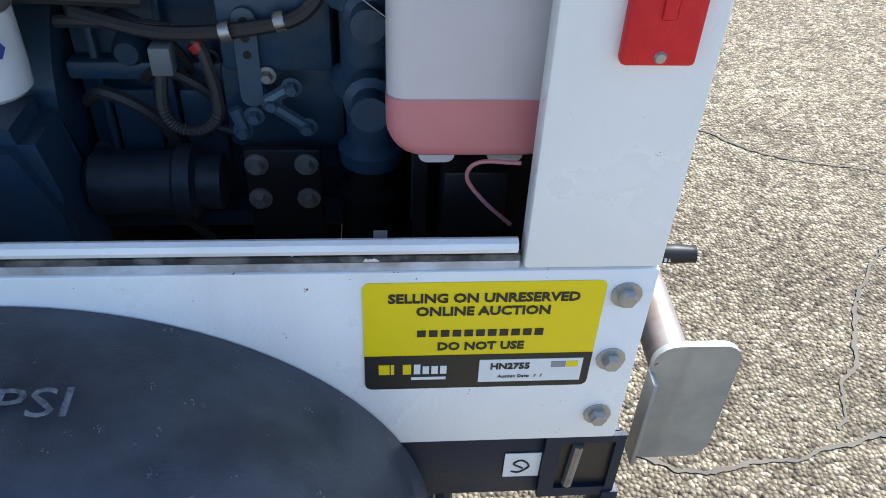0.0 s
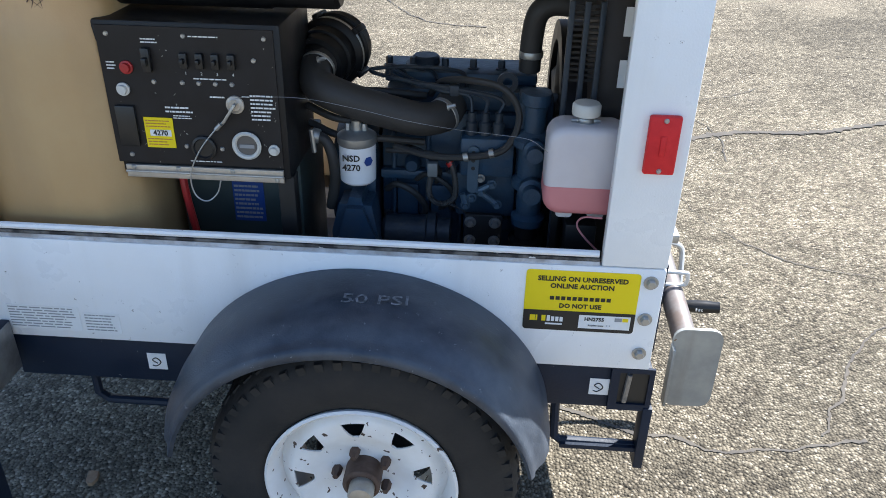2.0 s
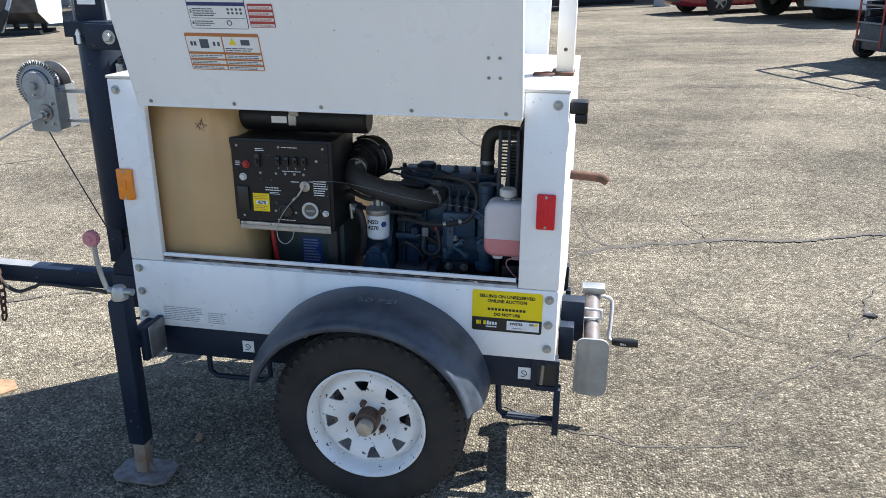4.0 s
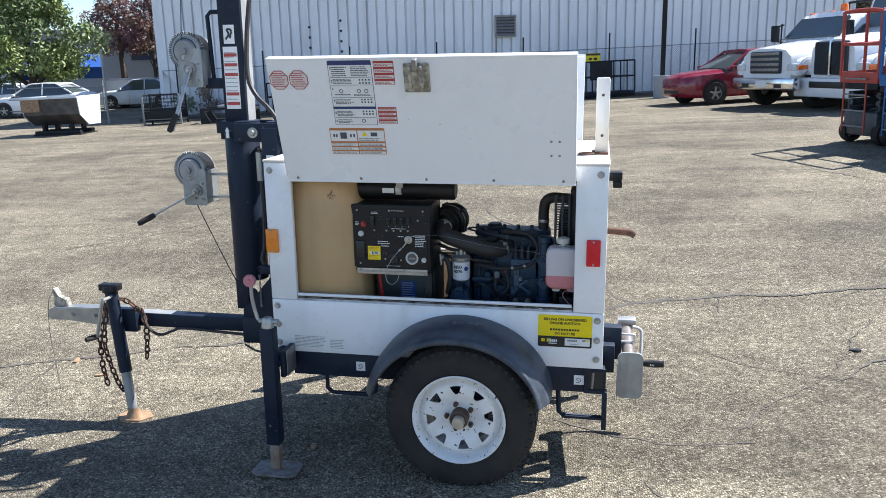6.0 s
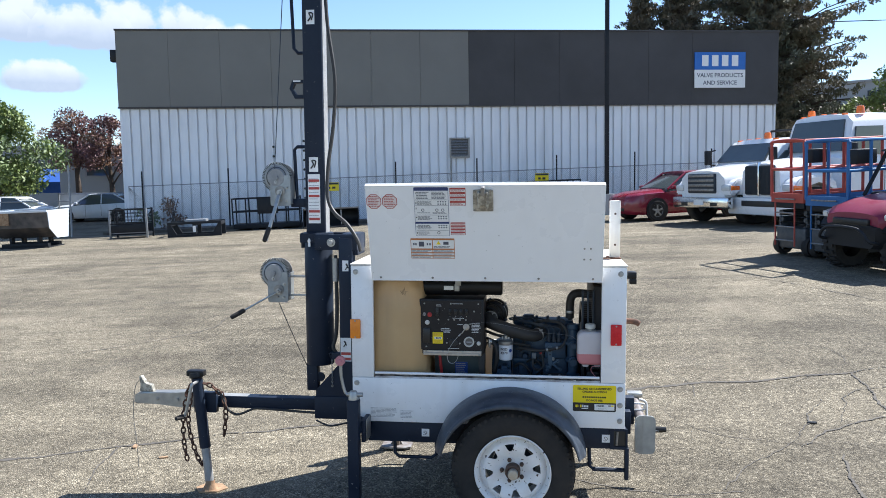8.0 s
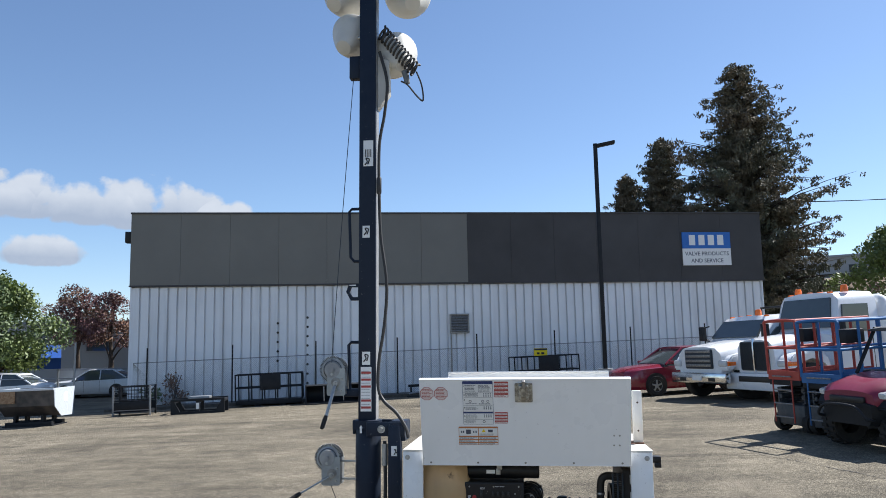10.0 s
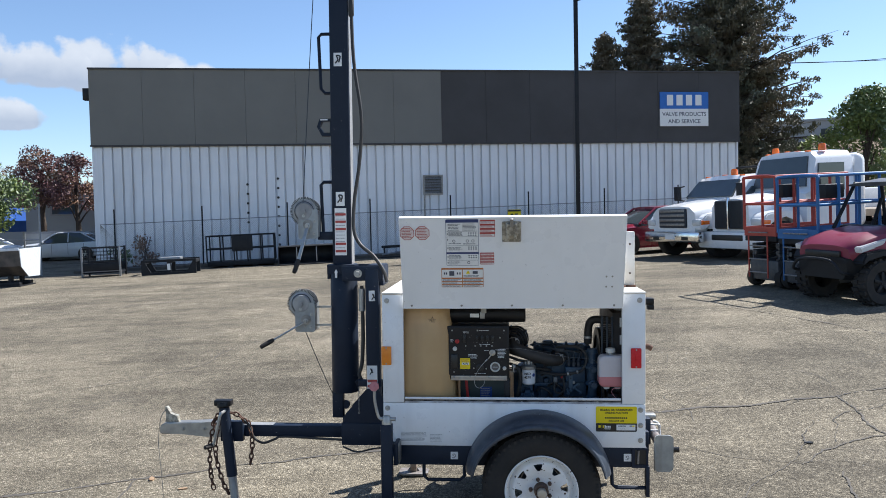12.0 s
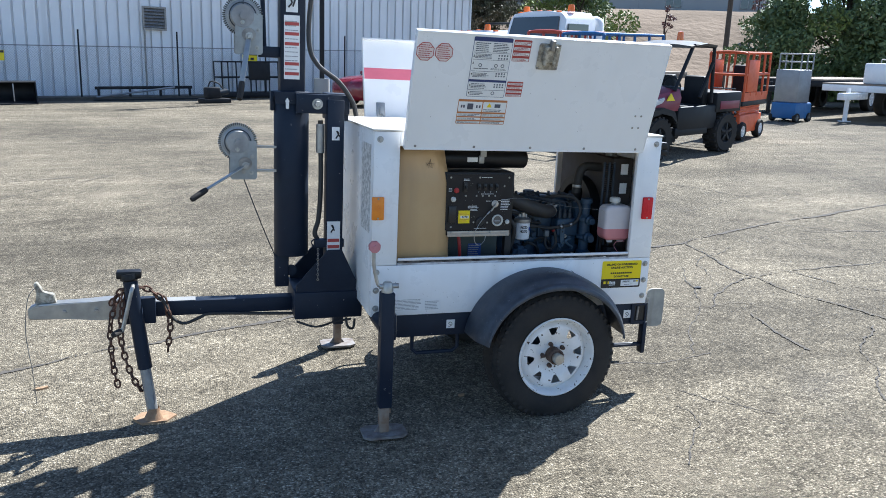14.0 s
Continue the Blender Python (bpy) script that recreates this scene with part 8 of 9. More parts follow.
def build_utv(x, y, heading):
    u = thing("utility_vehicle", ground_pose(x, y, heading), "maroon and black side-by-side utility vehicle with a roof", "utility vehicle")
    for s in (1, -1):
        vehicle_wheel(u, 0.98, s * 0.6, 0.355, 0.25, s, "yard_black", 0.52, 20)
        vehicle_wheel(u, -1.04, s * 0.6, 0.355, 0.27, s, "yard_black", 0.52, 20)
    bm = bmesh.new()
    loft(bm, [(1.42, [(0.5, 0.72), (0.53, 0.8), (0.5, 0.9), (0.3, 0.94), (0.1, 0.95)]), (1.25, [(0.62, 0.72), (0.66, 0.86), (0.6, 1.0), (0.36, 1.06), (0.1, 1.05)]), (0.85, [(0.66, 0.78), (0.7, 0.98), (0.62, 1.1), (0.38, 1.15), (0.1, 1.13)]), (0.42, [(0.66, 0.8), (0.7, 1.02), (0.64, 1.16), (0.38, 1.2), (0.1, 1.2)])])
    part("hood", bm, "maroon", u, "maroon moulded hood", smooth=45)
    bm = bmesh.new()
    loft(bm, [(1.46, [(0.42, 0.42), (0.5, 0.52), (0.5, 0.74), (0.2, 0.8)]), (1.2, [(0.5, 0.4), (0.6, 0.52), (0.6, 0.78), (0.2, 0.85)]), (0.5, [(0.45, 0.36), (0.5, 0.5), (0.5, 0.95), (0.2, 1.05)])])
    part("front_frame", bm, "yard_black", u)
    bm = bmesh.new()
    box(bm, 1.3, 1.47, -0.36, 0.36, 0.76, 0.86, 0.02)
    part("grille", bm, "label_black", u)
    for s in (1, -1):
        bm = bmesh.new()
        prism(bm, [(1.36, 0.84), (1.38, 0.93), (0.85, 1.04), (0.9, 0.94)], min(s * 0.56, s * 0.69), max(s * 0.56, s * 0.69), bevel=0.015)
        part("headlight", bm, "lamp_glass", u)
        bm = bmesh.new()
        prism(bm, [(0.84, 0.98), (0.62, 0.98), (0.73, 1.1)], min(s * 0.69, s * 0.712), max(s * 0.69, s * 0.712))
        part("warning_sticker", bm, "yellow", u)
        bm = bmesh.new()
        prism(bm, [(1.38, 0.7), (1.3, 0.84), (0.95, 0.88), (0.6, 0.8), (0.5, 0.6), (0.56, 0.58), (0.68, 0.74), (0.98, 0.8), (1.28, 0.74), (1.34, 0.64)], min(s * 0.5, s * 0.74), max(s * 0.5, s * 0.74), bevel=0.02)
        part("fender_flare", bm, "yard_black", u)
        # cage posts
        for p, q in (((0.58, 1.14), (0.14, 1.86)), ((0.12, 1.88), (-0.48, 1.87)), ((-0.48, 1.87), (-0.58, 0.9)), ((-0.48, 1.6), (-0.2, 1.0))):
            bm = bmesh.new()
            rod(bm, (p[0], s * 0.66, p[1]), (q[0], s * 0.64, q[1]), 0.032, 10)
            part("cage_tube", bm, "yard_black", u)
        bm = bmesh.new()
        box(bm, -0.5, 0.48, min(s * 0.5, s * 0.68), max(s * 0.5, s * 0.68), 0.36, 0.5, 0.02)
        part("sill", bm, "yard_black", u)
        bm = bmesh.new()
        box(bm, -0.75, 0.44, min(s * 0.58, s * 0.68), max(s * 0.58, s * 0.68), 0.44, 0.86, 0.03)
        part("side_panel", bm, "yard_black", u)
        bm = bmesh.new()
        box(bm, -0.5, 0.0, s * 0.33 - 0.24, s * 0.33 + 0.24, 0.72, 0.86, 0.05)
        box(bm, -0.62, -0.46, s * 0.33 - 0.22, s * 0.33 + 0.22, 0.82, 1.36, 0.05)
        part("seat", bm, "yard_black", u)
    bm = bmesh.new()
    box(bm, 0.3, 0.52, -0.62, 0.62, 0.95, 1.2, 0.05)
    part("dashboard", bm, "yard_black", u)
    bm = bmesh.new()
    tube(bm, [Vector((0.18, 0.32, 1.2)) + Vector((0.1 * math.sin(a) * 0.5, 0.17 * math.cos(a), 0.15 * math.sin(a))) for a in (2 * math.pi * k / 16 for k in range(16))], 0.016, 6, 0, close=True)
    rod(bm, (0.35, 0.32, 1.1), (0.2, 0.32, 1.2), 0.02, 8)
    part("steering_wheel", bm, "yard_black", u)
    bm = bmesh.new()
    loft(bm, [(0.24, [(0.66, 1.84), (0.68, 1.87), (0.4, 1.9), (0.1, 1.905)]), (-0.18, [(0.7, 1.88), (0.72, 1.92), (0.4, 1.96), (0.1, 1.965)]), (-0.52, [(0.68, 1.85), (0.7, 1.89), (0.4, 1.93), (0.1, 1.935)])])
    part("roof", bm, "roof_black", u, "dusty black plastic roof", smooth=45)
    bm = bmesh.new()
    box(bm, -1.5, -0.68, -0.7, 0.7, 0.72, 1.08, 0.03)
    part("cargo_box", bm, "yard_black", u)
    for s in (1, -1):
        bm = bmesh.new()
        box(bm, -1.42, -0.8, s * 0.7 - 0.008, s * 0.7 + 0.008, 0.78, 0.92, 0.003)
        part("box_badge", bm, "maroon", u)
    bm = bmesh.new()
    tube(bm, [(1.4, -0.5, 0.5), (1.58, -0.5, 0.55), (1.6, -0.3, 0.72), (1.6, 0.3, 0.72), (1.58, 0.5, 0.55), (1.4, 0.5, 0.5)], 0.025, 8, 4)
    part("front_guard", bm, "yard_black", u)
    bm = bmesh.new()
    lathe(bm, [(0, 0.17), (0.045, 0.16), (0.055, 0.12), (0.06, 0.0), (0, 0)], (-0.4, 0.0, 1.95), (0, 0, 1), 16)
    part("beacon", bm, "beacon", u, "orange roof beacon")


M["roof_black"] = material("dusty_black_roof", (0.035, 0.038, 0.042), 0.45, second=(0.1, 0.1, 0.1), scale=4)

build_sedan(4.55, 21.35, 203, M["red_car"], "dark red compact sedan parked at the fence")
build_truck(4.48, 18.0, 207, "white medium-duty truck with a chrome bumper", "medium")
build_truck(5.6, 16.4, 205, "white conventional semi truck with a tall grille", "tractor")
build_scissor_lift(5.33, 10.72, 205, "lift_red", "faded red scissor lift with raised rails", 1.75, 0.98, 0.8, 1.1)
build_scissor_lift(5.8, 9.97, 206, "lift_blue", "bright blue scissor lift with arched end rails", 1.95, 0.95, 0.9, 1.1)
build_utv(6.18, 8.8, 202)
build_scissor_lift(9.1, 10.5, 213, "lift_orange", "orange platform lift with solid panels", 1.4, 0.8, 0.75, 0.95, True)


def build_mast_lift(x, y, heading):
    t = thing("mast_lift", ground_pose(x, y, heading), "grey and blue upright single-person mast lift", "lift", "parked platform lifts")
    bm = bmesh.new()
    box(bm, -0.4, 0.4, -0.35, 0.35, 0.08, 0.5, 0.04)
    part("base", bm, "lift_blue", t, "blue base")
    bm = bmesh.new()
    box(bm, -0.32, 0.32, -0.36, 0.3, 0.5, 1.35, 0.03)
    part("cover", bm, "fence_grey", t, "grey cover")
    for s in (1, -1):
        for wx in (-0.3, 0.3):
            vehicle_wheel(t, wx, s * 0.33, 0.12, 0.08, s, "steel", 0.6)
    rail_cage(t, -0.3, 0.3, -0.3, 0.3, 1.35, 1.75, "fence_grey", 3, 1, 0.02)
    for k in range(3):
        bm = bmesh.new()
        box(bm, -0.25 + k * 0.2, -0.12 + k * 0.2, -0.366, -0.36, 0.7 + 0.15 * k, 0.85 + 0.15 * k)
        part("label", bm, "label_white", t)


def build_flatbed(x, y, heading, length, mat, label, deck=1.0):
    t = thing("flatbed_trailer", ground_pose(x, y, heading), label, "trailer", "parked flatbed trailers")
    h = length / 2
    bm = bmesh.new()
    box(bm, -h, h, -1.2, 1.2, deck - 0.22, deck - 0.04, 0.02)
    part("frame", bm, mat, t)
    n = int(length / 0.3)
    for k in range(n):
        bm = bmesh.new()
        x0 = -h + k * length / n
        box(bm, x0 + 0.008, x0 + length / n - 0.008, -1.2, 1.2, deck - 0.04, deck)
        part("plank", bm, "plank", t)
    for s in (1, -1):
        for wx in (-h * 0.45, -h * 0.45 + 0.95):
            vehicle_wheel(t, wx, s * 0.98, 0.4, 0.24, s, "truck_white", 0.55)
    bm = bmesh.new()
    box(bm, h, h + 1.3, -0.1, 0.1, deck - 0.4, deck - 0.22, 0.02)
    rod(bm, (h + 0.5, -0.2, 0.02), (h + 0.5, -0.2, deck - 0.1), 0.06, 12)
    box(bm, h + 0.38, h + 0.62, -0.32, -0.08, 0.0, 0.03)
    part("drawbar", bm, mat, t)
    return t


build_mast_lift(13.4, 13.8, 200)
build_flatbed(18.6, 18.0, 205, 7.0, "yard_black", "dark flatbed trailer with plank deck", 1.05)
wt = build_flatbed(18.2, 14.4, 200, 6.0, "truck_white", "white equipment trailer with stacked boxes", 1.0)


def build_cargo(x, y, z, sx, sy, sz, mat, label, heading=200):
    m = ground_pose(x, y, heading)
    m.translation.z += z
    ob = thing("machine_box", m, label, "machine")
    bm = bmesh.new()
    box(bm, -sx / 2, sx / 2, -sy / 2, sy / 2, 0, sz, 0.04)
    part("case", bm, mat, ob)
    bm = bmesh.new()
    box(bm, -sx * 0.3, sx * 0.3, -sy / 2 - 0.012, -sy / 2 - 0.002, sz * 0.3, sz * 0.75, 0.003)
    part("case_panel", bm, "fence_grey", ob)
    bm = bmesh.new()
    tube(bm, [(-sx * 0.3, 0, sz), (-sx * 0.3, 0, sz + 0.1), (sx * 0.3, 0, sz + 0.1), (sx * 0.3, 0, sz)], 0.015, 6, 0)
    part("lift_handle", bm, "steel", ob)


for bx, by, sx, sz, mt in ((16.0, 13.45, 0.8, 0.55, "truck_white"), (17.4, 13.95, 0.9, 0.7, "fence_grey"), (19.0, 14.6, 0.9, 0.6, "truck_white")):
    build_cargo(bx, by, 1.005, sx, 0.7, sz, mt, "pale boxed machine standing on a trailer deck")


# ---- along the warehouse wall ----
def build_hopper(x, y, heading):
    t = thing("tipping_hopper", ground_pose(x, y, heading), "dark steel tipping hopper with pale end plates", "hopper")
    bm = bmesh.new()
    prof = [(-0.75, 1.12), (-0.68, 0.62), (-0.2, 0.3), (0.62, 0.28), (0.8, 1.12), (0.75, 1.12), (0.57, 0.34), (-0.18, 0.36), (-0.62, 0.66), (-0.69, 1.12)]
    A = [(u * 0.9, v) for u, v in prof]
    prism(bm, A, -0.85, 0.85, "yz")
    tub = part("tub", bm, "hopper_dark", t, "dark worn steel tub", smooth=0)
    for sx in (-0.86, 0.85):
        bm = bmesh.new()
        prism(bm, [(-0.68, 1.14), (-0.62, 0.6), (-0.18, 0.28), (0.56, 0.26), (0.73, 1.14)], sx, sx + 0.02, "yz")
        part("end_plate", bm, "silver_car", t, "pale end plate")
        bm = bmesh.new()
        box(bm, min(sx, sx + 0.02) - 0.004, max(sx, sx + 0.02) + 0.004, 0.0, 0.22, 0.7, 1.0)
        part("label", bm, "label_white", t)
    bm = bmesh.new()
    box(bm, -0.86, 0.86, -0.71, -0.66, 1.08, 1.15, 0.01)
    part("lip", bm, "silver_car", tub)
    bm = bmesh.new()
    box(bm, -0.86, -0.3, -0.7, -0.66, 0.72, 1.08)
    part("rust_patch", bm, "tan_rust", tub, "orange rusted patch")
    for y0 in (-0.45, 0.25):
        bm = bmesh.new()
        box(bm, -0.7, 0.7, y0, y0 + 0.2, 0.03, 0.14, 0.01)
        box(bm, -0.45, -0.38, y0, y0 + 0.2, 0.14, 0.34)
        box(bm, 0.38, 0.45, y0, y0 + 0.2, 0.14, 0.34)
        part("fork_pocket", bm, "yard_black", t)
    bm = bmesh.new()
    box(bm, -0.75, 0.75, -0.5, 0.5, 0.0, 0.035)
    part("skid", bm, "yard_black", t)


M["hopper_dark"] = material("worn_hopper_steel", (0.05, 0.05, 0.052), 0.5, 0.3, second=(0.14, 0.12, 0.11), scale=3, amount=0.8)


def build_basket(x, y, heading, w, h, label):
    t = thing("wire_basket", ground_pose(x, y, heading), label, "basket")
    for sx in (-w / 2, w / 2):
        bm = bmesh.new()
        box(bm, sx - 0.03, sx + 0.03, -0.45, -0.39, 0, h, 0.005)
        part("post", bm, "fence_grey", t)
        bm = bmesh.new()
        box(bm, sx - 0.03, sx + 0.03, 0.39, 0.45, 0, h, 0.005)
        part("post", bm, "yard_black", t)
    for yy in (-0.43, 0.43):
        for z in (0.15, 0.5, h - 0.03):
            bm = bmesh.new()
            rod(bm, (-w / 2, yy, z), (w / 2, yy, z), 0.022, 6)
            part("rail", bm, "yard_black", t)
        bm = bmesh.new()
        for k in range(11):
            xx = -w / 2 + w * (k + 0.5) / 11
            rod(bm, (xx, yy, 0.5), (xx, yy, h), 0.008, 5)
        for k in range(4):
            rod(bm, (-w / 2, yy, 0.6 + k * 0.12), (w / 2, yy, 0.6 + k * 0.12), 0.008, 5)
        part("mesh", bm, "yard_black", t)
    bm = bmesh.new()
    box(bm, -w / 2, w / 2, -0.43, 0.43, 0.12, 0.17)
    part("tray", bm, "yard_black", t)
    for yy in (-0.44, 0.4):
        bm = bmesh.new()
        box(bm, -w / 2, w / 2, yy, yy + 0.04, 0.2, 0.46, 0.004)
        part("kick_board", bm, "yard_black", t)


def build_fork_frame(x, y, heading, w=1.75):
    t = thing("fork_carriage", ground_pose(x, y, heading), "flat dark attachment frame lying by the wall", "attachment")
    for y0 in (-0.5, 0.42):
        bm = bmesh.new()
        prism(bm, [(-w / 2, 0.0), (w / 2, 0.0), (w / 2, 0.5), (w / 2 - 0.06, 0.5), (w / 2 - 0.3, 0.08), (0.06, 0.08), (0.06, 0.5), (-0.06, 0.5), (-0.06, 0.08), (-w / 2 + 0.3, 0.08), (-w / 2 + 0.06, 0.5), (-w / 2, 0.5)], y0, y0 + 0.06)
        part("side_frame", bm, "yard_black", t)
        bm = bmesh.new()
        box(bm, -w / 2, w / 2, y0 - 0.01, y0 + 0.07, 0.42, 0.5, 0.01)
        part("top_bar", bm, "yard_black", t)
    for xx in (-w / 2, -0.05, w / 2 - 0.1):
        bm = bmesh.new()
        box(bm, xx, xx + 0.1, -0.44, 0.42, 0.36, 0.46, 0.01)
        part("cross_bar", bm, "yard_black", t)
    bm = bmesh.new()
    box(bm, -0.35, 0.35, -0.25, 0.25, 0.46, 0.56, 0.02)
    part("hitch_plate", bm, "fence_grey", t)
    bm = bmesh.new()
    box(bm, -0.05, 0.05, -0.515, -0.505, 0.15, 0.36)
    part("label", bm, "label_white", t)


def build_work_cage(x, y, heading, w=2.4, h=1.15):
    t = thing("work_cage", ground_pose(x, y, heading), "black steel work platform cage with a solid panel", "work platform")
    bm = bmesh.new()
    box(bm, -w / 2, w / 2, -0.5, 0.5, 0.06, 0.22, 0.01)
    part("floor_frame", bm, "yard_black", t)
    rail_cage(t, -w / 2, w / 2, -0.5, 0.5, 0.2, h, "yard_black", 6, 1, 0.026)
    bm = bmesh.new()
    box(bm, -w * 0.13, w * 0.18, -0.52, -0.5, h * 0.5, h - 0.02, 0.004)
    part("panel", bm, "yard_black", t)
    bm = bmesh.new()
    for xx in (-0.5, 0.4):
        box(bm, xx, xx + 0.2, -0.45, 0.45, 0.0, 0.065)
    part("fork_pocket", bm, "yard_black", t)


def build_bucket(x, y, heading, w=2.0):
    t = thing("loader_bucket", ground_pose(x, y, heading), "black smooth-backed loader bucket", "bucket")
    bm = bmesh.new()
    out = [(0.45 * math.cos(radians(a)), 0.36 + 0.34 * math.sin(radians(a))) for a in range(60, 301, 20)] + [(0.5, 0.0), (0.5, 0.03)]
    inn = [(u * 0.94, 0.36 + (v - 0.36) * 0.93) for u, v in reversed(out[:-2])]
    prism(bm, [(-u, v) for u, v in out + inn], -w / 2, w / 2, "yz")
    bk = part("shell", bm, "yard_black", t, smooth=50)
    bmesh_end = ((-w / 2, -w / 2 + 0.03), (w / 2 - 0.03, w / 2))
    for a, b in bmesh_end:
        bm = bmesh.new()
        prism(bm, [(-u, v) for u, v in out], a, b, "yz")
        part("end_plate", bm, "yard_black", t)
    for xx in (-0.35, 0.35):
        bm = bmesh.new()
        box(bm, xx, xx + 0.03, -0.5, -0.42, 0.1, 0.62, 0.005)
        part("rib", bm, "fence_grey", t)
    return t


def build_beam_frame(x, y, heading, w=3.2):
    t = thing("boom_frame", ground_pose(x, y, heading), "long dark steel frame lying along the wall", "attachment")
    for z, y0 in ((0.08, 0), (0.42, 0.1)):
        bm = bmesh.new()
        box(bm, -w / 2, w / 2, y0, y0 + 0.08, z - 0.06, z + 0.04, 0.01)
        part("beam", bm, "yard_black", t)
    for k in range(4):
        bm = bmesh.new()
        xx = -w / 2 + 0.1 + k * (w - 0.2) / 3
        box(bm, xx - 0.03, xx + 0.03, 0.0, 0.16, 0.0, 0.46, 0.006)
        part("upright", bm, "yard_black", t)
    bm = bmesh.new()
    rod(bm, (-w / 2, -0.05, 0.12), (w * 0.3, -0.05, 0.42), 0.035, 8)
    part("brace", bm, "fence_grey", t)
    bm = bmesh.new()
    box(bm, -w / 2 - 0.1, w / 2 + 0.1, -0.3, 0.4, 0.0, 0.05, 0.01)
    part("skid", bm, "yard_black", t)


def build_scrap_engine(x, y, heading):
    t = thing("hydraulic_unit", ground_pose(x, y, heading), "small dark hydraulic attachment on the ground", "attachment")
    bm = bmesh.new()
    box(bm, -0.45, 0.45, -0.3, 0.3, 0.0, 0.14, 0.02)
    part("skid", bm, "yard_black", t)
    bm = bmesh.new()
    box(bm, -0.3, 0.15, -0.2, 0.2, 0.14, 0.5, 0.05)
    part("housing", bm, "yard_black", t)
    bm = bmesh.new()
    rod(bm, (0.1, 0, 0.3), (0.45, 0, 0.36), 0.1, 14)
    part("motor", bm, "cast", t)
    bm = bmesh.new()
    tube(bm, [(-0.2, 0, 0.5), (-0.1, 0, 0.68), (0.15, 0, 0.62), (0.3, 0, 0.45)], 0.025, 8, 6)
    part("hose", bm, "hose", t)


build_hopper(-15.5, 17.9, 8)
build_basket(-13.85, 20.9, 14, 1.2, 1.0, "dark wire stillage basket with a pale post")
build_fork_frame(-11.5, 20.9, 14)
build_work_cage(-9.95, 23.6, 14)
build_bucket(-7.45, 23.3, 13)
build_beam_frame(-3.4, 25.5, 14)
build_work_cage(0.3, 26.6, 14, 2.6, 1.3)
build_scrap_engine(-1.2, 23.3, 20)


def wall_point(u, off):
    """A point u metres along the warehouse wall, off metres in front of it."""
    d = (BR - BL).normalized()
    return BL + d * u + Vector((d.y, -d.x, 0)) * off


def build_fence():
    f = thing("chain_link_fence", Matrix(), "chain link fence with slim posts along the warehouse", "fence")
    base = 0.62
    for k in range(9):
        p = wall_point(0.9 + 3.15 * k, 1.0)
        bm = bmesh.new()
        z = ground_z(p.x, p.y)
        rod(bm, (p.x, p.y, z), (p.x, p.y, z + 2.3), 0.028, 8)
        part("fence_post", bm, "yard_black", f)
    a, b = wall_point(0.4, 1.0), wall_point(26.0, 1.0)
    bm = bmesh.new()
    rod(bm, (a.x, a.y, ground_z(a.x, a.y) + 1.75), (b.x, b.y, ground_z(b.x, b.y) + 1.75), 0.018, 6)
    part("top_rail", bm, "fence_grey", f)
    # woven wire as thin crossing strands
    verts, faces = [], []
    d = (b - a)
    n = 320
    for k in range(n):
        for s in (1, -1):
            p0 = a + d * (k / n)
            p1 = a + d * min(max((k + s * 21) / n, 0), 1)
            i = len(verts)
            z0, z1 = ground_z(p0.x, p0.y) + 0.05, ground_z(p1.x, p1.y) + 1.75
            for p, z in ((p0, z0), (p1, z1)):
                verts += [(p.x - 0.0028, p.y, z), (p.x + 0.0028, p.y, z)]
            faces.append((i, i + 1, i + 3, i + 2))
    me = bpy.data.meshes.new("fence_wire")
    me.from_pydata(verts, [], faces)
    me.materials.append(M["fence_grey"])
    ob = new("fence_wire", me)
    ob.parent = f
    tagged(ob, "thin woven fence wire", kind="stuff")
    for u in (7.9, 16.05):
        p = wall_point(u, 1.04)
        z = ground_z(p.x, p.y)
        m = Matrix.Translation((p.x, p.y, z + 1.45)) @ Matrix.Rotation(math.atan2((BR - BL).y, (BR - BL).x), 4, "Z")
        bm = bmesh.new()
        box(bm, -0.27, 0.27, -0.012, 0.0, -0.16, 0.16)
        bmesh.ops.transform(bm, matrix=m, verts=bm.verts)
        s = part("fence_sign", bm, "yellow", f, "yellow warning sign on the fence")
        bm = bmesh.new()
        box(bm, -0.26, 0.26, -0.018, -0.012, 0.08, 0.15)
        box(bm, -0.15, -0.05, -0.018, -0.012, -0.08, 0.0)
        box(bm, 0.02, 0.14, -0.018, -0.012, -0.08, 0.0)
        bmesh.ops.transform(bm, matrix=m, verts=bm.verts)
        part("print_bar", bm, "label_black", s, smooth=0)
    # kerb under the fence
    bm = bmesh.new()
    for off0, off1, mt in ((0.0, 1.3, 0),):
        q = [wall_point(-0.5, 1.3), wall_point(26.5, 1.3), wall_point(26.5, 0.02), wall_point(-0.5, 0.02)]
        lo = [bm.verts.new((p.x, p.y, ground_z(p.x, p.y) - 0.2)) for p in q]
        hi = [bm.verts.new((p.x, p.y, ground_z(p.x, p.y) + 0.1)) for p in q]
        bm.faces.new(hi)
        for k in range(4):
            bm.faces.new((lo[k], lo[(k + 1) % 4], hi[(k + 1) % 4], hi[k]))
    k = part("kerb", bm, "crack", None, smooth=0)
    tagged(k, "dark low kerb along the warehouse wall", "kerb", kind="structure")


build_fence()


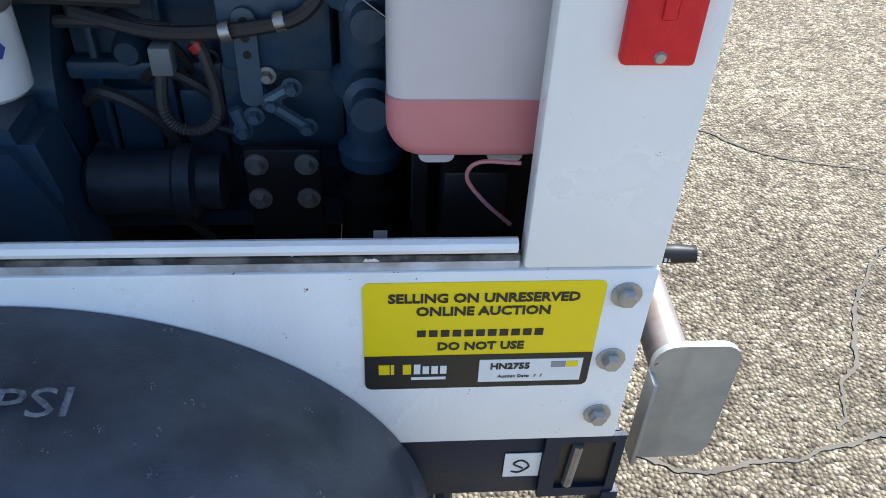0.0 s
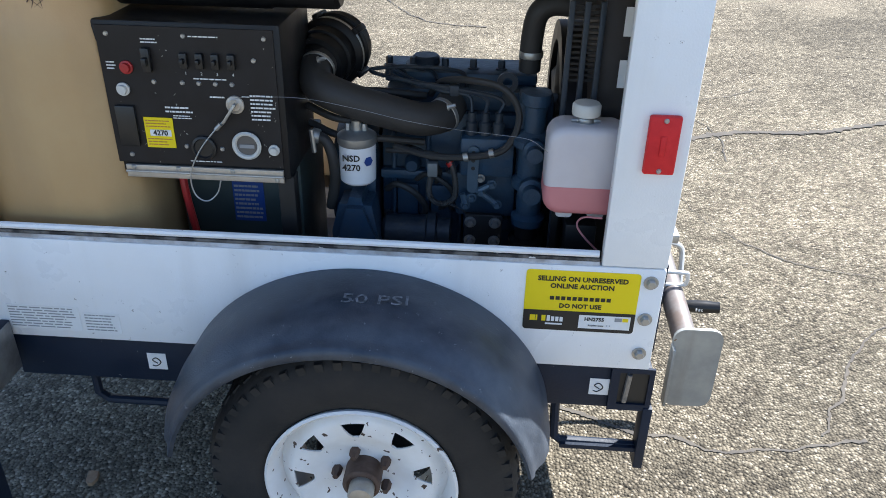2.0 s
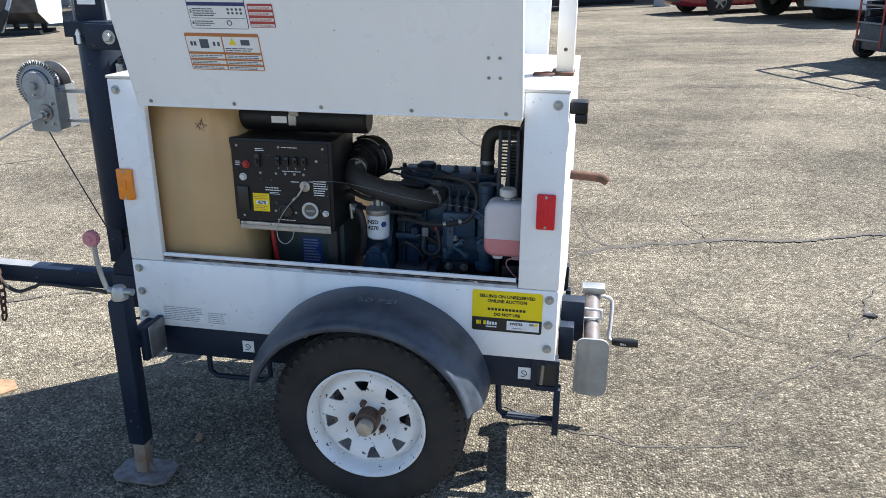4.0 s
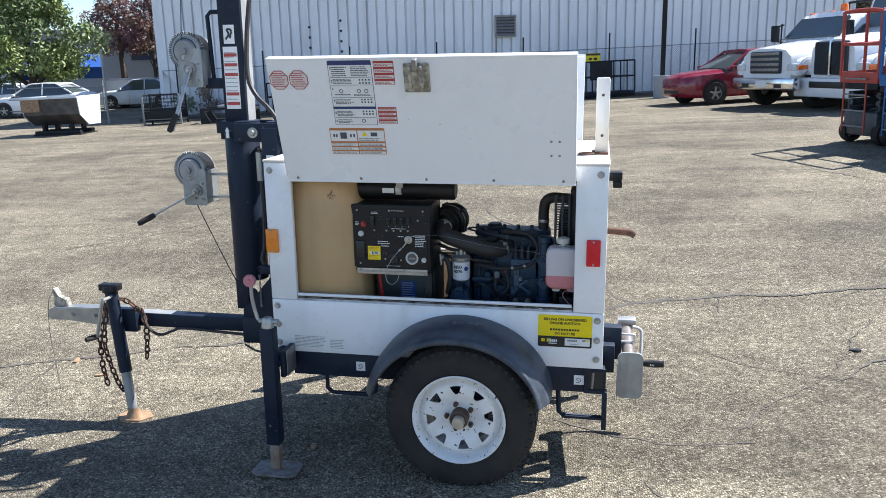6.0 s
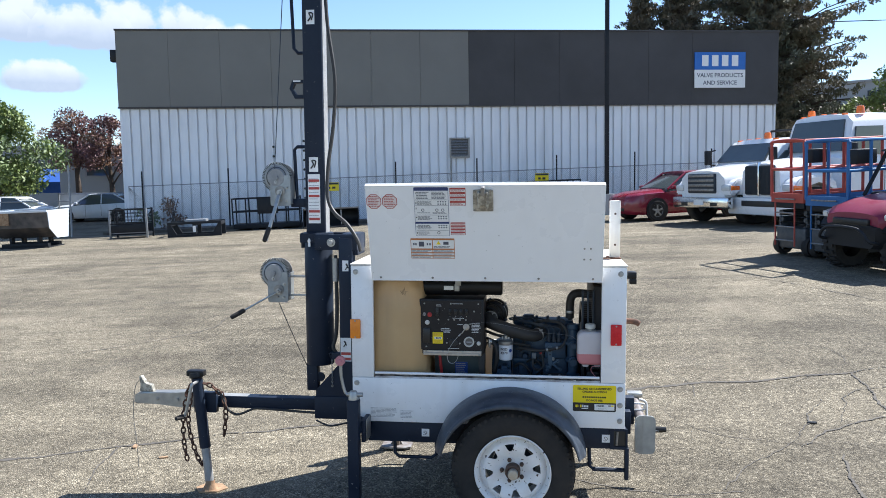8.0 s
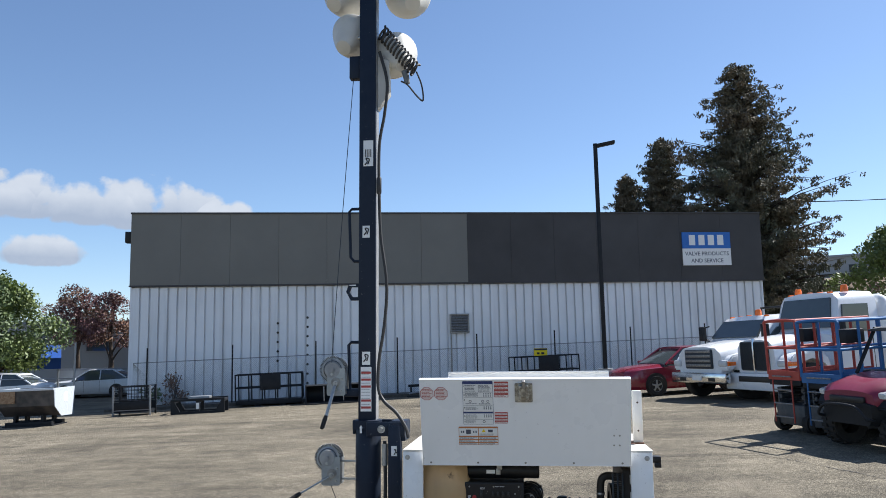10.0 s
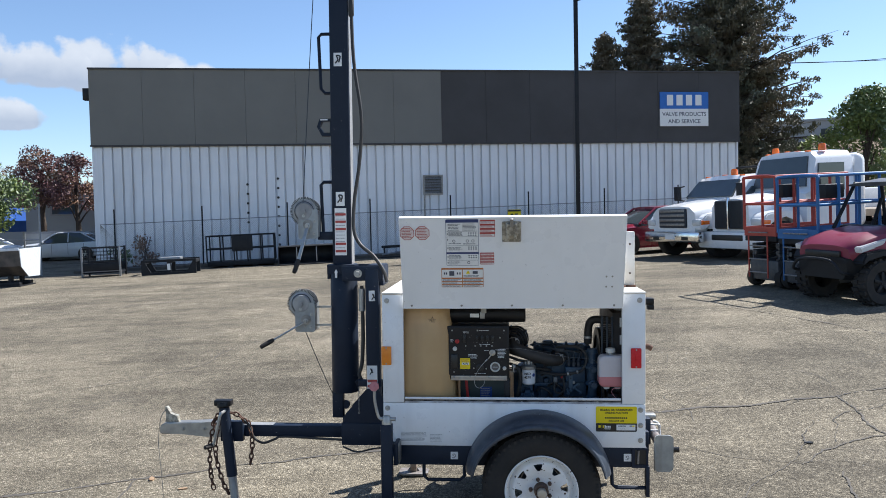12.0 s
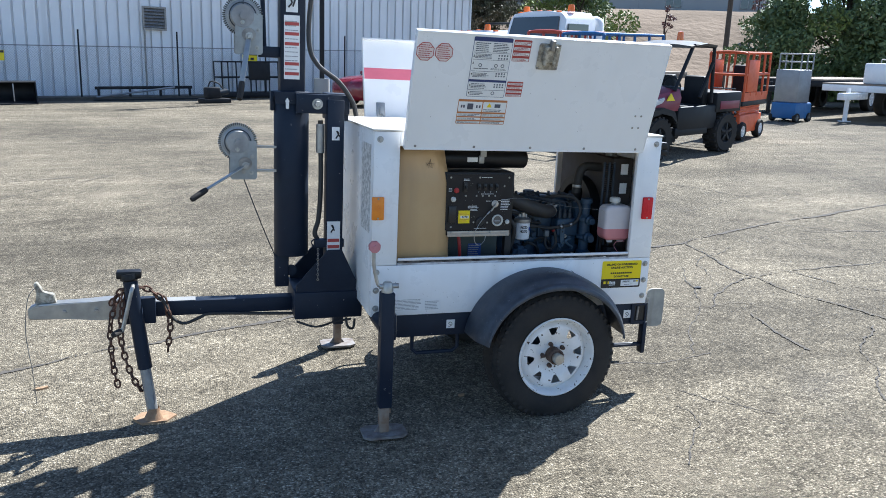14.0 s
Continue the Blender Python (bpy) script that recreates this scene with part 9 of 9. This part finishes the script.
def build_street_lamp():
    x, y = 2.5, 24.6
    z = ground_z(x, y)
    t = thing("street_lamp", Matrix.Translation((x, y, z)), "tall dark square lamp post with a flat head", "street lamp")
    H = 9.3
    bm = bmesh.new()
    box(bm, -0.075, 0.075, -0.075, 0.075, 0.6, H, 0.01)
    part("pole", bm, "yard_black", t)
    bm = bmesh.new()
    lathe(bm, [(0, 0), (0.28, 0), (0.28, 0.75), (0, 0.75)], (0, 0, 0), (0, 0, 1), 20)
    part("footing", bm, "hill_wall", t, "round concrete footing")
    bm = bmesh.new()
    box(bm, 0.05, 0.75, -0.17, 0.17, -0.05, 0.05, 0.02, turn=Matrix.Translation((0, 0, H - 0.1)) @ Matrix.Rotation(radians(-10), 4, "Y"))
    part("lamp_head", bm, "yard_black", t)


build_street_lamp()
build_sedan(-23.4, 35.0, 192, M["silver_car"], "pale silver hatchback parked beyond the yard", hatch=True)
build_sedan(-24.1, 28.2, 188, M["truck_white"], "white sedan parked beyond the yard")
build_sedan(-30.5, 33.5, 185, M["truck_white"], "white sedan parked far beyond the yard")


# ---- trees, hill and distance ----
def leaf_mesh(name, centres, sizes, per, leaf, mat, parent, seed, droop=0.0, label=""):
    """A crown: leaf quads scattered in uneven clumps."""
    rs = np.random.RandomState(seed)
    verts, faces = [], []
    C, S = np.array(centres), np.array(sizes)
    for c, s in zip(C, S):
        n = max(int(per * s[0] * s[0]), 12)
        d = rs.normal(size=(n, 3))
        d /= np.linalg.norm(d, axis=1)[:, None]
        r = rs.uniform(0.35, 1.05, n) ** 0.6
        p = c + d * r[:, None] * s
        u = rs.normal(size=(n, 3))
        u /= np.linalg.norm(u, axis=1)[:, None]
        u[:, 2] -= droop
        v = np.cross(u, rs.normal(size=(n, 3)))
        v /= np.linalg.norm(v, axis=1)[:, None]
        L = leaf * rs.uniform(0.6, 1.4, n)[:, None]
        q = np.stack([p - u * L, p + v * L * 0.45, p + u * L, p - v * L * 0.45], 1)
        i0 = len(verts)
        verts += q.reshape(-1, 3).tolist()
        faces += [(i0 + 4 * k, i0 + 4 * k + 1, i0 + 4 * k + 2, i0 + 4 * k + 3) for k in range(n)]
    me = bpy.data.meshes.new(name)
    me.from_pydata(verts, [], faces)
    me.materials.append(M[mat])
    ob = new(name, me)
    ob.parent = parent
    return tagged(ob, label, kind="stuff")


def build_tree(x, y, z, height, spread, mat, label, seed, leaf=0.1, per=560, clumps=26, mat2=None, low=0.28):
    rnd = random.Random(seed)
    t = thing("tree", Matrix.Translation((x, y, z)), label, "tree")
    bm = bmesh.new()
    tube(bm, [(0, 0, -0.2), (0.05, 0.03, height * 0.25), (-0.04, 0.05, height * 0.5), (0.05, 0, height * 0.82)], 0.05 * height ** 0.8, 10, 5, radii=lambda u: 1.15 - u)
    part("trunk", bm, "bark", t)
    cs, ss = [], []
    for k in range(clumps):
        a = rnd.uniform(0, 2 * math.pi)
        h = rnd.uniform(low, 0.97)
        w = spread * math.sin(math.pi * min(max((h - low + 0.08) / (1.08 - low), 0.05), 1) ** 0.8) * rnd.uniform(0.3, 0.95)
        c = Vector((w * math.cos(a), w * math.sin(a), height * h))
        s = spread * rnd.uniform(0.22, 0.42)
        cs.append(tuple(c))
        ss.append((s, s, s * 0.75))
        if k % 3 == 0:
            bm = bmesh.new()
            tube(bm, [(0, 0, height * h * 0.6), tuple(c * 0.5 + Vector((0, 0, height * h * 0.35))), tuple(c)], 0.02 * height ** 0.6, 6, 4, radii=lambda u: 1.1 - u)
            part("limb", bm, "bark", t)
    half = len(cs) // 2 if mat2 else len(cs)
    leaf_mesh("crown", cs[:half], ss[:half], per, leaf, mat, t, seed)
    if mat2:
        leaf_mesh("crown", cs[half:], ss[half:], per, leaf, mat2, t, seed + 1)
    return t


def build_conifer(x, y, z, height, spread, label, seed):
    """A redwood-like conifer: whorls of drooping branches, uneven, with gaps."""
    rnd = random.Random(seed)
    t = thing("conifer", Matrix.Translation((x, y, z)), label, "tree")
    bm = bmesh.new()
    tube(bm, [(0, 0, -0.3), (0.05, 0, height * 0.4), (0, 0.05, height * 0.8), (0, 0, height)], 0.4, 10, 5, radii=lambda u: 1.1 - u)
    part("trunk", bm, "bark", t)
    cs, ss = [], []
    h = 0.07
    bm = bmesh.new()
    while h < 0.985:
        w = spread * (min(height * (1 - h) / 8.2, 1.0) ** 0.85 * (0.82 + 0.28 * math.sin(h * 61 + seed)) + 0.06)
        for k in range(rnd.randint(11, 14)):
            a = rnd.uniform(0, 2 * math.pi)
            L = w * rnd.uniform(0.5, 1.0)
            tip = Vector((L * math.cos(a), L * math.sin(a), height * h + L * rnd.uniform(0.1, 0.45)))
            tube(bm, [(0, 0, height * h), tuple(tip * 0.5 + Vector((0, 0, height * h * 0.5 + 0.08 * L))), tuple(tip)], 0.05, 5, 2, radii=lambda u: 1.1 - u)
            m = max(int(L / 0.36), 2)
            for q in range(1, m + 1):
                f = q / m
                s = (0.3 + 0.3 * (1 - f)) * rnd.uniform(0.6, 1.3) * (0.65 + 0.35 * (1 - h))
                cs.append((tip.x * f + rnd.gauss(0, 0.17), tip.y * f + rnd.gauss(0, 0.17), height * h + (tip.z - height * h) * f + 0.11 * rnd.gauss(0, 1) - 0.1))
                ss.append((s, s, s * 0.5))
        h += rnd.uniform(0.014, 0.026)
    part("limb", bm, "bark", t)
    leaf_mesh("crown", cs, ss, 430, 0.085, "needle", t, seed, droop=0.5)
    return t


# big conifers behind the warehouse
build_conifer(11.7, 38.5, 0.5, 17.2, 5.1, "tall dark redwood behind the warehouse", 5)
build_conifer(7.6, 39.8, 0.5, 13.6, 3.3, "smaller dark redwood behind the warehouse", 6)
build_conifer(5.6, 40.4, 0.5, 11.6, 2.4, "slim dark conifer beside the redwood", 8)
build_tree(17.2, 34.5, 0.8, 6.6, 2.7, "leaf_green", "leafy green tree behind the parked trucks", 11, mat2="leaf_dark", clumps=34, low=0.2)
# trees on the street side
build_tree(-25.6, 29.5, -0.3, 6.4, 2.8, "leaf_green", "full green tree beside the street", 21, mat2="leaf_dark", clumps=44, low=0.36)
build_tree(-27.2, 39.3, 0.0, 6.4, 1.95, "leaf_red", "dark red plum tree beside the street", 22, mat2="leaf_rust", clumps=30, leaf=0.08, low=0.5)
build_tree(-24.9, 39.0, 0.0, 5.9, 1.8, "leaf_rust", "rusty red tree beside the warehouse", 23, mat2="leaf_red", clumps=28, leaf=0.08, low=0.48)
# dense trees by the far corner of the yard
for k, (tx, ty, th, sp) in enumerate(((22.4, 25.2, 4.4, 2.2), (24.6, 24.0, 6.4, 2.8), (26.8, 22.4, 7.0, 3.2), (29.4, 21.4, 7.2, 3.3), (32.0, 20.0, 7.0, 3.3), (34.8, 18.6, 6.8, 3.3))):
    build_tree(tx, ty, ground_z(tx, ty), th, sp, "leaf_dark", "dense dark green tree at the yard's edge", 31 + k, mat2="leaf_green" if k % 2 else "leaf_dark", clumps=44, low=0.06, leaf=0.11)


def build_shrub(x, y, h, w, mat, label, seed):
    t = thing("shrub", Matrix.Translation((x, y, ground_z(x, y))), label, "shrub")
    rnd = random.Random(seed)
    bm = bmesh.new()
    for k in range(5):
        tube(bm, [(0, 0, -0.05), (rnd.uniform(-w, w) * 0.3, rnd.uniform(-w, w) * 0.3, h * 0.5), (rnd.uniform(-w, w) * 0.7, rnd.uniform(-w, w) * 0.5, h * 0.95)], 0.015, 5, 3)
    part("stem", bm, "bark", t)
    leaf_mesh("foliage", [(rnd.uniform(-w, w) * 0.6, rnd.uniform(-w, w) * 0.4, h * rnd.uniform(0.2, 0.9)) for k in range(9)], [(w * 0.4, w * 0.4, h * 0.2)] * 9, 900, 0.06, mat, t, seed)


build_shrub(-13.9, 24.0, 1.3, 0.6, "leaf_rust", "dry brown weeds by the warehouse corner", 41)
build_shrub(-14.6, 23.6, 0.9, 0.5, "leaf_dark", "dark weeds by the warehouse corner", 42)


def build_hill():
    verts, faces = [], []
    us = [k * 3.0 for k in range(-34, 36)]
    vs = [k * 2.0 for k in range(0, 22)]
    o, n, tdir = Vector((31.0, 47.0, 0)), Vector((0.42, 0.907, 0)), Vector((0.907, -0.42, 0))
    for v in vs:
        for u in us:
            p = o + n * v + tdir * u
            s = min(max((v - 1) / 20.0, 0), 1)
            z = ground_z(p.x, p.y) - 0.3 + 7.3 * s * s * (3 - 2 * s) + 0.25 * noise.noise((u * 0.2, v * 0.2, 3)) * s
            verts.append((p.x, p.y, z))
    w = len(us)
    faces = [(j * w + i, j * w + i + 1, (j + 1) * w + i + 1, (j + 1) * w + i) for j in range(len(vs) - 1) for i in range(w - 1)]
    me = bpy.data.meshes.new("hillside")
    me.from_pydata(verts, [], faces)
    me.materials.append(M["dry_grass"])
    me.polygons.foreach_set("use_smooth", [True] * len(faces))
    tagged(new("hillside", me), "brown dry grass slope behind the yard", "hillside", kind="structure")
    # long low building on top
    p = o + n * 24.0
    m = Matrix.Translation((p.x, p.y, 7.0)) @ Matrix.Rotation(math.atan2(tdir.y, tdir.x), 4, "Z")
    b = thing("hilltop_building", m, "long pale grey industrial building on the slope", "building")
    bm = bmesh.new()
    box(bm, -60, 14, 0, 14, -0.5, 3.4)
    part("wall", bm, "hill_wall", b)
    bm = bmesh.new()
    box(bm, -60.2, 14.2, -0.2, 14.2, 3.4, 3.62)
    part("roof", bm, "fence_grey", b)
    for k in range(10):
        x = -55 + k * 7.2
        bm = bmesh.new()
        box(bm, x, x + 1.6, -0.06, 0.05, 1.7, 2.7, 0.02)
        w_ = part("window", bm, "fence_grey", b)
        bm = bmesh.new()
        box(bm, x + 0.08, x + 0.76, -0.08, -0.05, 1.78, 2.62)
        part("pane", bm, "auto_glass", w_)
        bm = bmesh.new()
        box(bm, x + 0.84, x + 1.52, -0.08, -0.05, 1.78, 2.62)
        part("pane", bm, "auto_glass", w_)
    for k in range(6):
        x = -40 + k * 8
        bm = bmesh.new()
        box(bm, x, x + 0.05, -0.02, 0.02, 0, 3.4)
        part("wall_joint", bm, "fence_grey", b)
    # small bare trees on the slope
    for k, (u, v) in enumerate(((-9.0, 9.0), (1.0, 10.5), (9.0, 13.0), (-22, 10))):
        q = o + n * v + tdir * u
        s = (v - 1) / 20.0
        build_tree(q.x, q.y, ground_z(q.x, q.y) - 0.4 + 7.3 * s * s * (3 - 2 * s), 3.6, 0.8, "leaf_red", "small dark tree on the dry slope", 51 + k, clumps=10, low=0.5)
    # utility poles and wires
    tops = []
    for k, (u, v) in enumerate(((-14.0, -3.0), (3.5, -2.0), (26.0, -2.0))):
        q = o + n * v + tdir * u
        z = ground_z(q.x, q.y)
        t = thing("utility_pole", Matrix.Translation((q.x, q.y, z)), "weathered wooden utility pole", "utility pole", "utility poles")
        bm = bmesh.new()
        rod(bm, (0, 0, -0.3), (0, 0, 11.5), 0.2, 12, 0.14)
        part("pole", bm, "wood_pole", t)
        bm = bmesh.new()
        box(bm, -1.2, 1.2, -0.06, 0.06, 10.6, 10.75)
        part("cross_arm", bm, "wood_pole", t)
        tops.append(Vector((q.x, q.y, z + 10.8)))
    w = thing("power_lines", Matrix(), "thin sagging power lines between poles", "cable")
    for a, b2 in zip(tops, tops[1:]):
        for off in (-1.0, 1.0):
            bm = bmesh.new()
            mid = (a + b2) / 2 - Vector((0, 0, 0.6))
            tube(bm, [a + Vector((off, 0, 0)), mid + Vector((off, 0, 0)), b2 + Vector((off, 0, 0))], 0.02, 5, 6)
            part("wire", bm, "yard_black", w)


build_hill()


def build_street_side():
    """What stands beyond the yard on the street side: a low pale block, a blue awning, a long wall."""
    b = thing("street_building", pose(-31.0, 40.0, -0.4, 0, 0, 20), "low pale building beyond the street", "building")
    bm = bmesh.new()
    box(bm, -14, 8, 0, 8, 0, 4.6)
    part("wall", bm, "hill_wall", b)
    bm = bmesh.new()
    box(bm, -14.2, 8.2, -0.2, 8.2, 4.6, 4.85)
    part("roof", bm, "fence_grey", b)
    for k in range(5):
        bm = bmesh.new()
        x = -11 + k * 3.6
        box(bm, x, x + 1.5, -0.06, 0.04, 2.9, 3.9)
        w = part("window", bm, "label_grey", b)
        bm = bmesh.new()
        box(bm, x + 0.1, x + 1.4, -0.08, -0.055, 3.0, 3.8)
        part("pane", bm, "auto_glass", w)
    c = thing("market_canopy", pose(-26.3, 32.7, -0.1, 0, 0, 33), "deep blue fabric canopy on slim posts", "canopy")
    bm = bmesh.new()
    prism(bm, [(-1.2, 2.3), (0.0, 2.95), (1.2, 2.3), (1.2, 1.75), (-1.2, 1.75)], -2.2, 1.9, "yz")
    part("canopy", bm, M["awning_blue"], c, "deep blue canopy")
    for px in (-2.1, 1.8):
        for py in (-1.15, 1.15):
            bm = bmesh.new()
            rod(bm, (px, py, 0), (px, py, 1.9), 0.04, 8)
            part("post", bm, "fence_grey", c)
    wall = thing("far_wall", pose(-24.0, 36.0, -0.2, 0, 0, 17), "long low pale boundary wall", "wall")
    bm = bmesh.new()
    box(bm, -2, 14, 0, 0.25, 0, 1.7)
    part("wall_body", bm, "hill_wall", wall)
    bm = bmesh.new()
    box(bm, -2.05, 14.05, -0.04, 0.29, 1.7, 1.8)
    part("coping", bm, "fence_grey", wall)
    t = thing("slim_post", Matrix.Translation((-16.9, 22.2, ground_z(-16.9, 22.2))), "slim grey gate post beside the hopper", "post")
    bm = bmesh.new()
    rod(bm, (0, 0, 0), (0, 0, 2.6), 0.035, 10)
    part("pole", bm, "fence_grey", t)
    for k in range(3):
        bm = bmesh.new()
        rod(bm, (0, 0, 0.5 + k * 0.4), (-3.5, -0.6, 0.5 + k * 0.4), 0.02, 8)
        part("rail", bm, "fence_grey", t)


M["awning_blue"] = material("blue_canopy", (0.01, 0.07, 0.3), 0.6, second=(0.01, 0.05, 0.22), scale=2)
build_street_side()

# cracks in the asphalt
CRACKS = [
    ([(0.55, 2.55), (0.84, 2.7), (1.45, 2.86), (1.98, 2.9), (2.51, 3.04), (2.95, 3.12), (3.81, 3.42), (4.69, 3.65), (6.68, 4.14), (9.0, 4.8)], 0.042),
    ([(2.95, 3.12), (2.93, 2.54), (2.81, 2.08), (2.86, 1.68), (2.89, 1.23), (3.03, 0.61)], 0.024),
    ([(2.13, 1.01), (2.02, 0.57), (2.0, 0.22)], 0.014),
    ([(0.47, 3.46), (0.62, 2.93), (0.81, 2.67)], 0.018),
    ([(0.75, -0.1), (0.92, -0.36), (1.12, -0.58), (1.3, -0.72), (1.56, -0.8), (2.2, -1.0)], 0.006),
    ([(1.7, -0.7), (2.1, -0.19), (2.36, 0.14), (2.81, 0.51)], 0.013),
    ([(0.27, -0.87), (0.42, -0.7), (0.61, -0.49), (0.62, -0.29)], 0.01),
    ([(-4.6, 0.7), (-3.73, 1.02), (-3.04, 1.28), (-2.62, 1.48), (-2.06, 1.64), (-1.28, 1.89), (-0.4, 2.1)], 0.042),
    ([(-3.31, 1.2), (-3.13, 0.59), (-2.97, 0.08), (-2.8, -0.44)], 0.013),
    ([(-8.47, 11.4), (-7.17, 12.1), (-5.74, 12.4), (-3.0, 13.0), (0.0, 13.2)], 0.035),
    ([(-13.0, 9.4), (-11.07, 10.07), (-10.02, 10.6), (-8.1, 11.4)], 0.035),
    ([(3.3, 8.3), (3.95, 7.06), (4.56, 5.86), (5.17, 4.71)], 0.022),
    ([(-0.9, 6.75), (-0.76, 5.64), (-0.4, 5.09), (0.1, 4.9)], 0.02),
    ([(0.29, 0.54), (0.5, 0.43), (0.66, 0.38), (0.92, 0.3), (1.3, 0.35)], 0.012),
    ([(-6.0, 7.2), (-3.0, 8.0), (0.5, 8.3), (3.5, 8.1)], 0.02),
    ([(-5.5, 4.2), (-4.4, 5.2), (-4.2, 6.4), (-3.0, 8.0)], 0.016),
    ([(1.9, 1.2), (2.5, 1.75), (3.3, 2.0), (4.3, 2.0), (5.4, 2.35), (6.5, 2.5)], 0.018),
    ([(3.3, 2.0), (3.55, 1.3), (4.1, 0.7), (4.3, 0.1)], 0.014),
    ([(4.42, 3.56), (5.2, 3.1), (6.2, 3.05), (7.6, 3.4)], 0.016),
]
for k, (line, wide) in enumerate(CRACKS):
    build_crack(line, wide * 1.3, 100 + k)
# a net of fine side cracks over the worn part of the yard
net = random.Random(77)
for k in range(26):
    x, y, a = net.uniform(0.9, 7.0), net.uniform(-0.8, 5.5), net.uniform(0, 2 * math.pi)
    line = [(x, y)]
    for step in range(net.randint(3, 6)):
        a += net.gauss(0, 0.55)
        x, y = x + 0.4 * math.cos(a), y + 0.4 * math.sin(a)
        line.append((x, y))
    build_crack(line, net.uniform(0.007, 0.014), 300 + k)


def build_litter(x, y, size, mat, label, seed):
    rnd = random.Random(seed)
    bm = bmesh.new()
    n = 7
    prism(bm, [(size * rnd.uniform(0.5, 1) * math.cos(2 * math.pi * k / n), size * 0.5 * rnd.uniform(0.4, 1) * math.sin(2 * math.pi * k / n)) for k in range(n)], 0.0, 0.012, "xy")
    ob = part("debris", bm, mat, None, smooth=0)
    ob.matrix_world = ground_pose(x, y, rnd.uniform(0, 360), 0.001)
    tagged(ob, label, "debris", "bits of debris on the asphalt")


for k, (x, y, s, mt, lab) in enumerate(((-0.95, 0.1, 0.05, "tan_rust", "pale dry leaf lying on the asphalt"), (-0.5, 0.18, 0.03, "tan_rust", "pale dry leaf lying on the asphalt"), (2.15, 1.72, 0.05, "label_black", "small dark lump on the asphalt"), (-2.8, 0.95, 0.05, "tan_rust", "pale dry leaf lying on the asphalt"), (-3.15, 1.2, 0.06, "tan_rust", "pale dry leaf lying on the asphalt"))):
    build_litter(x, y, s, mt, lab, 200 + k)
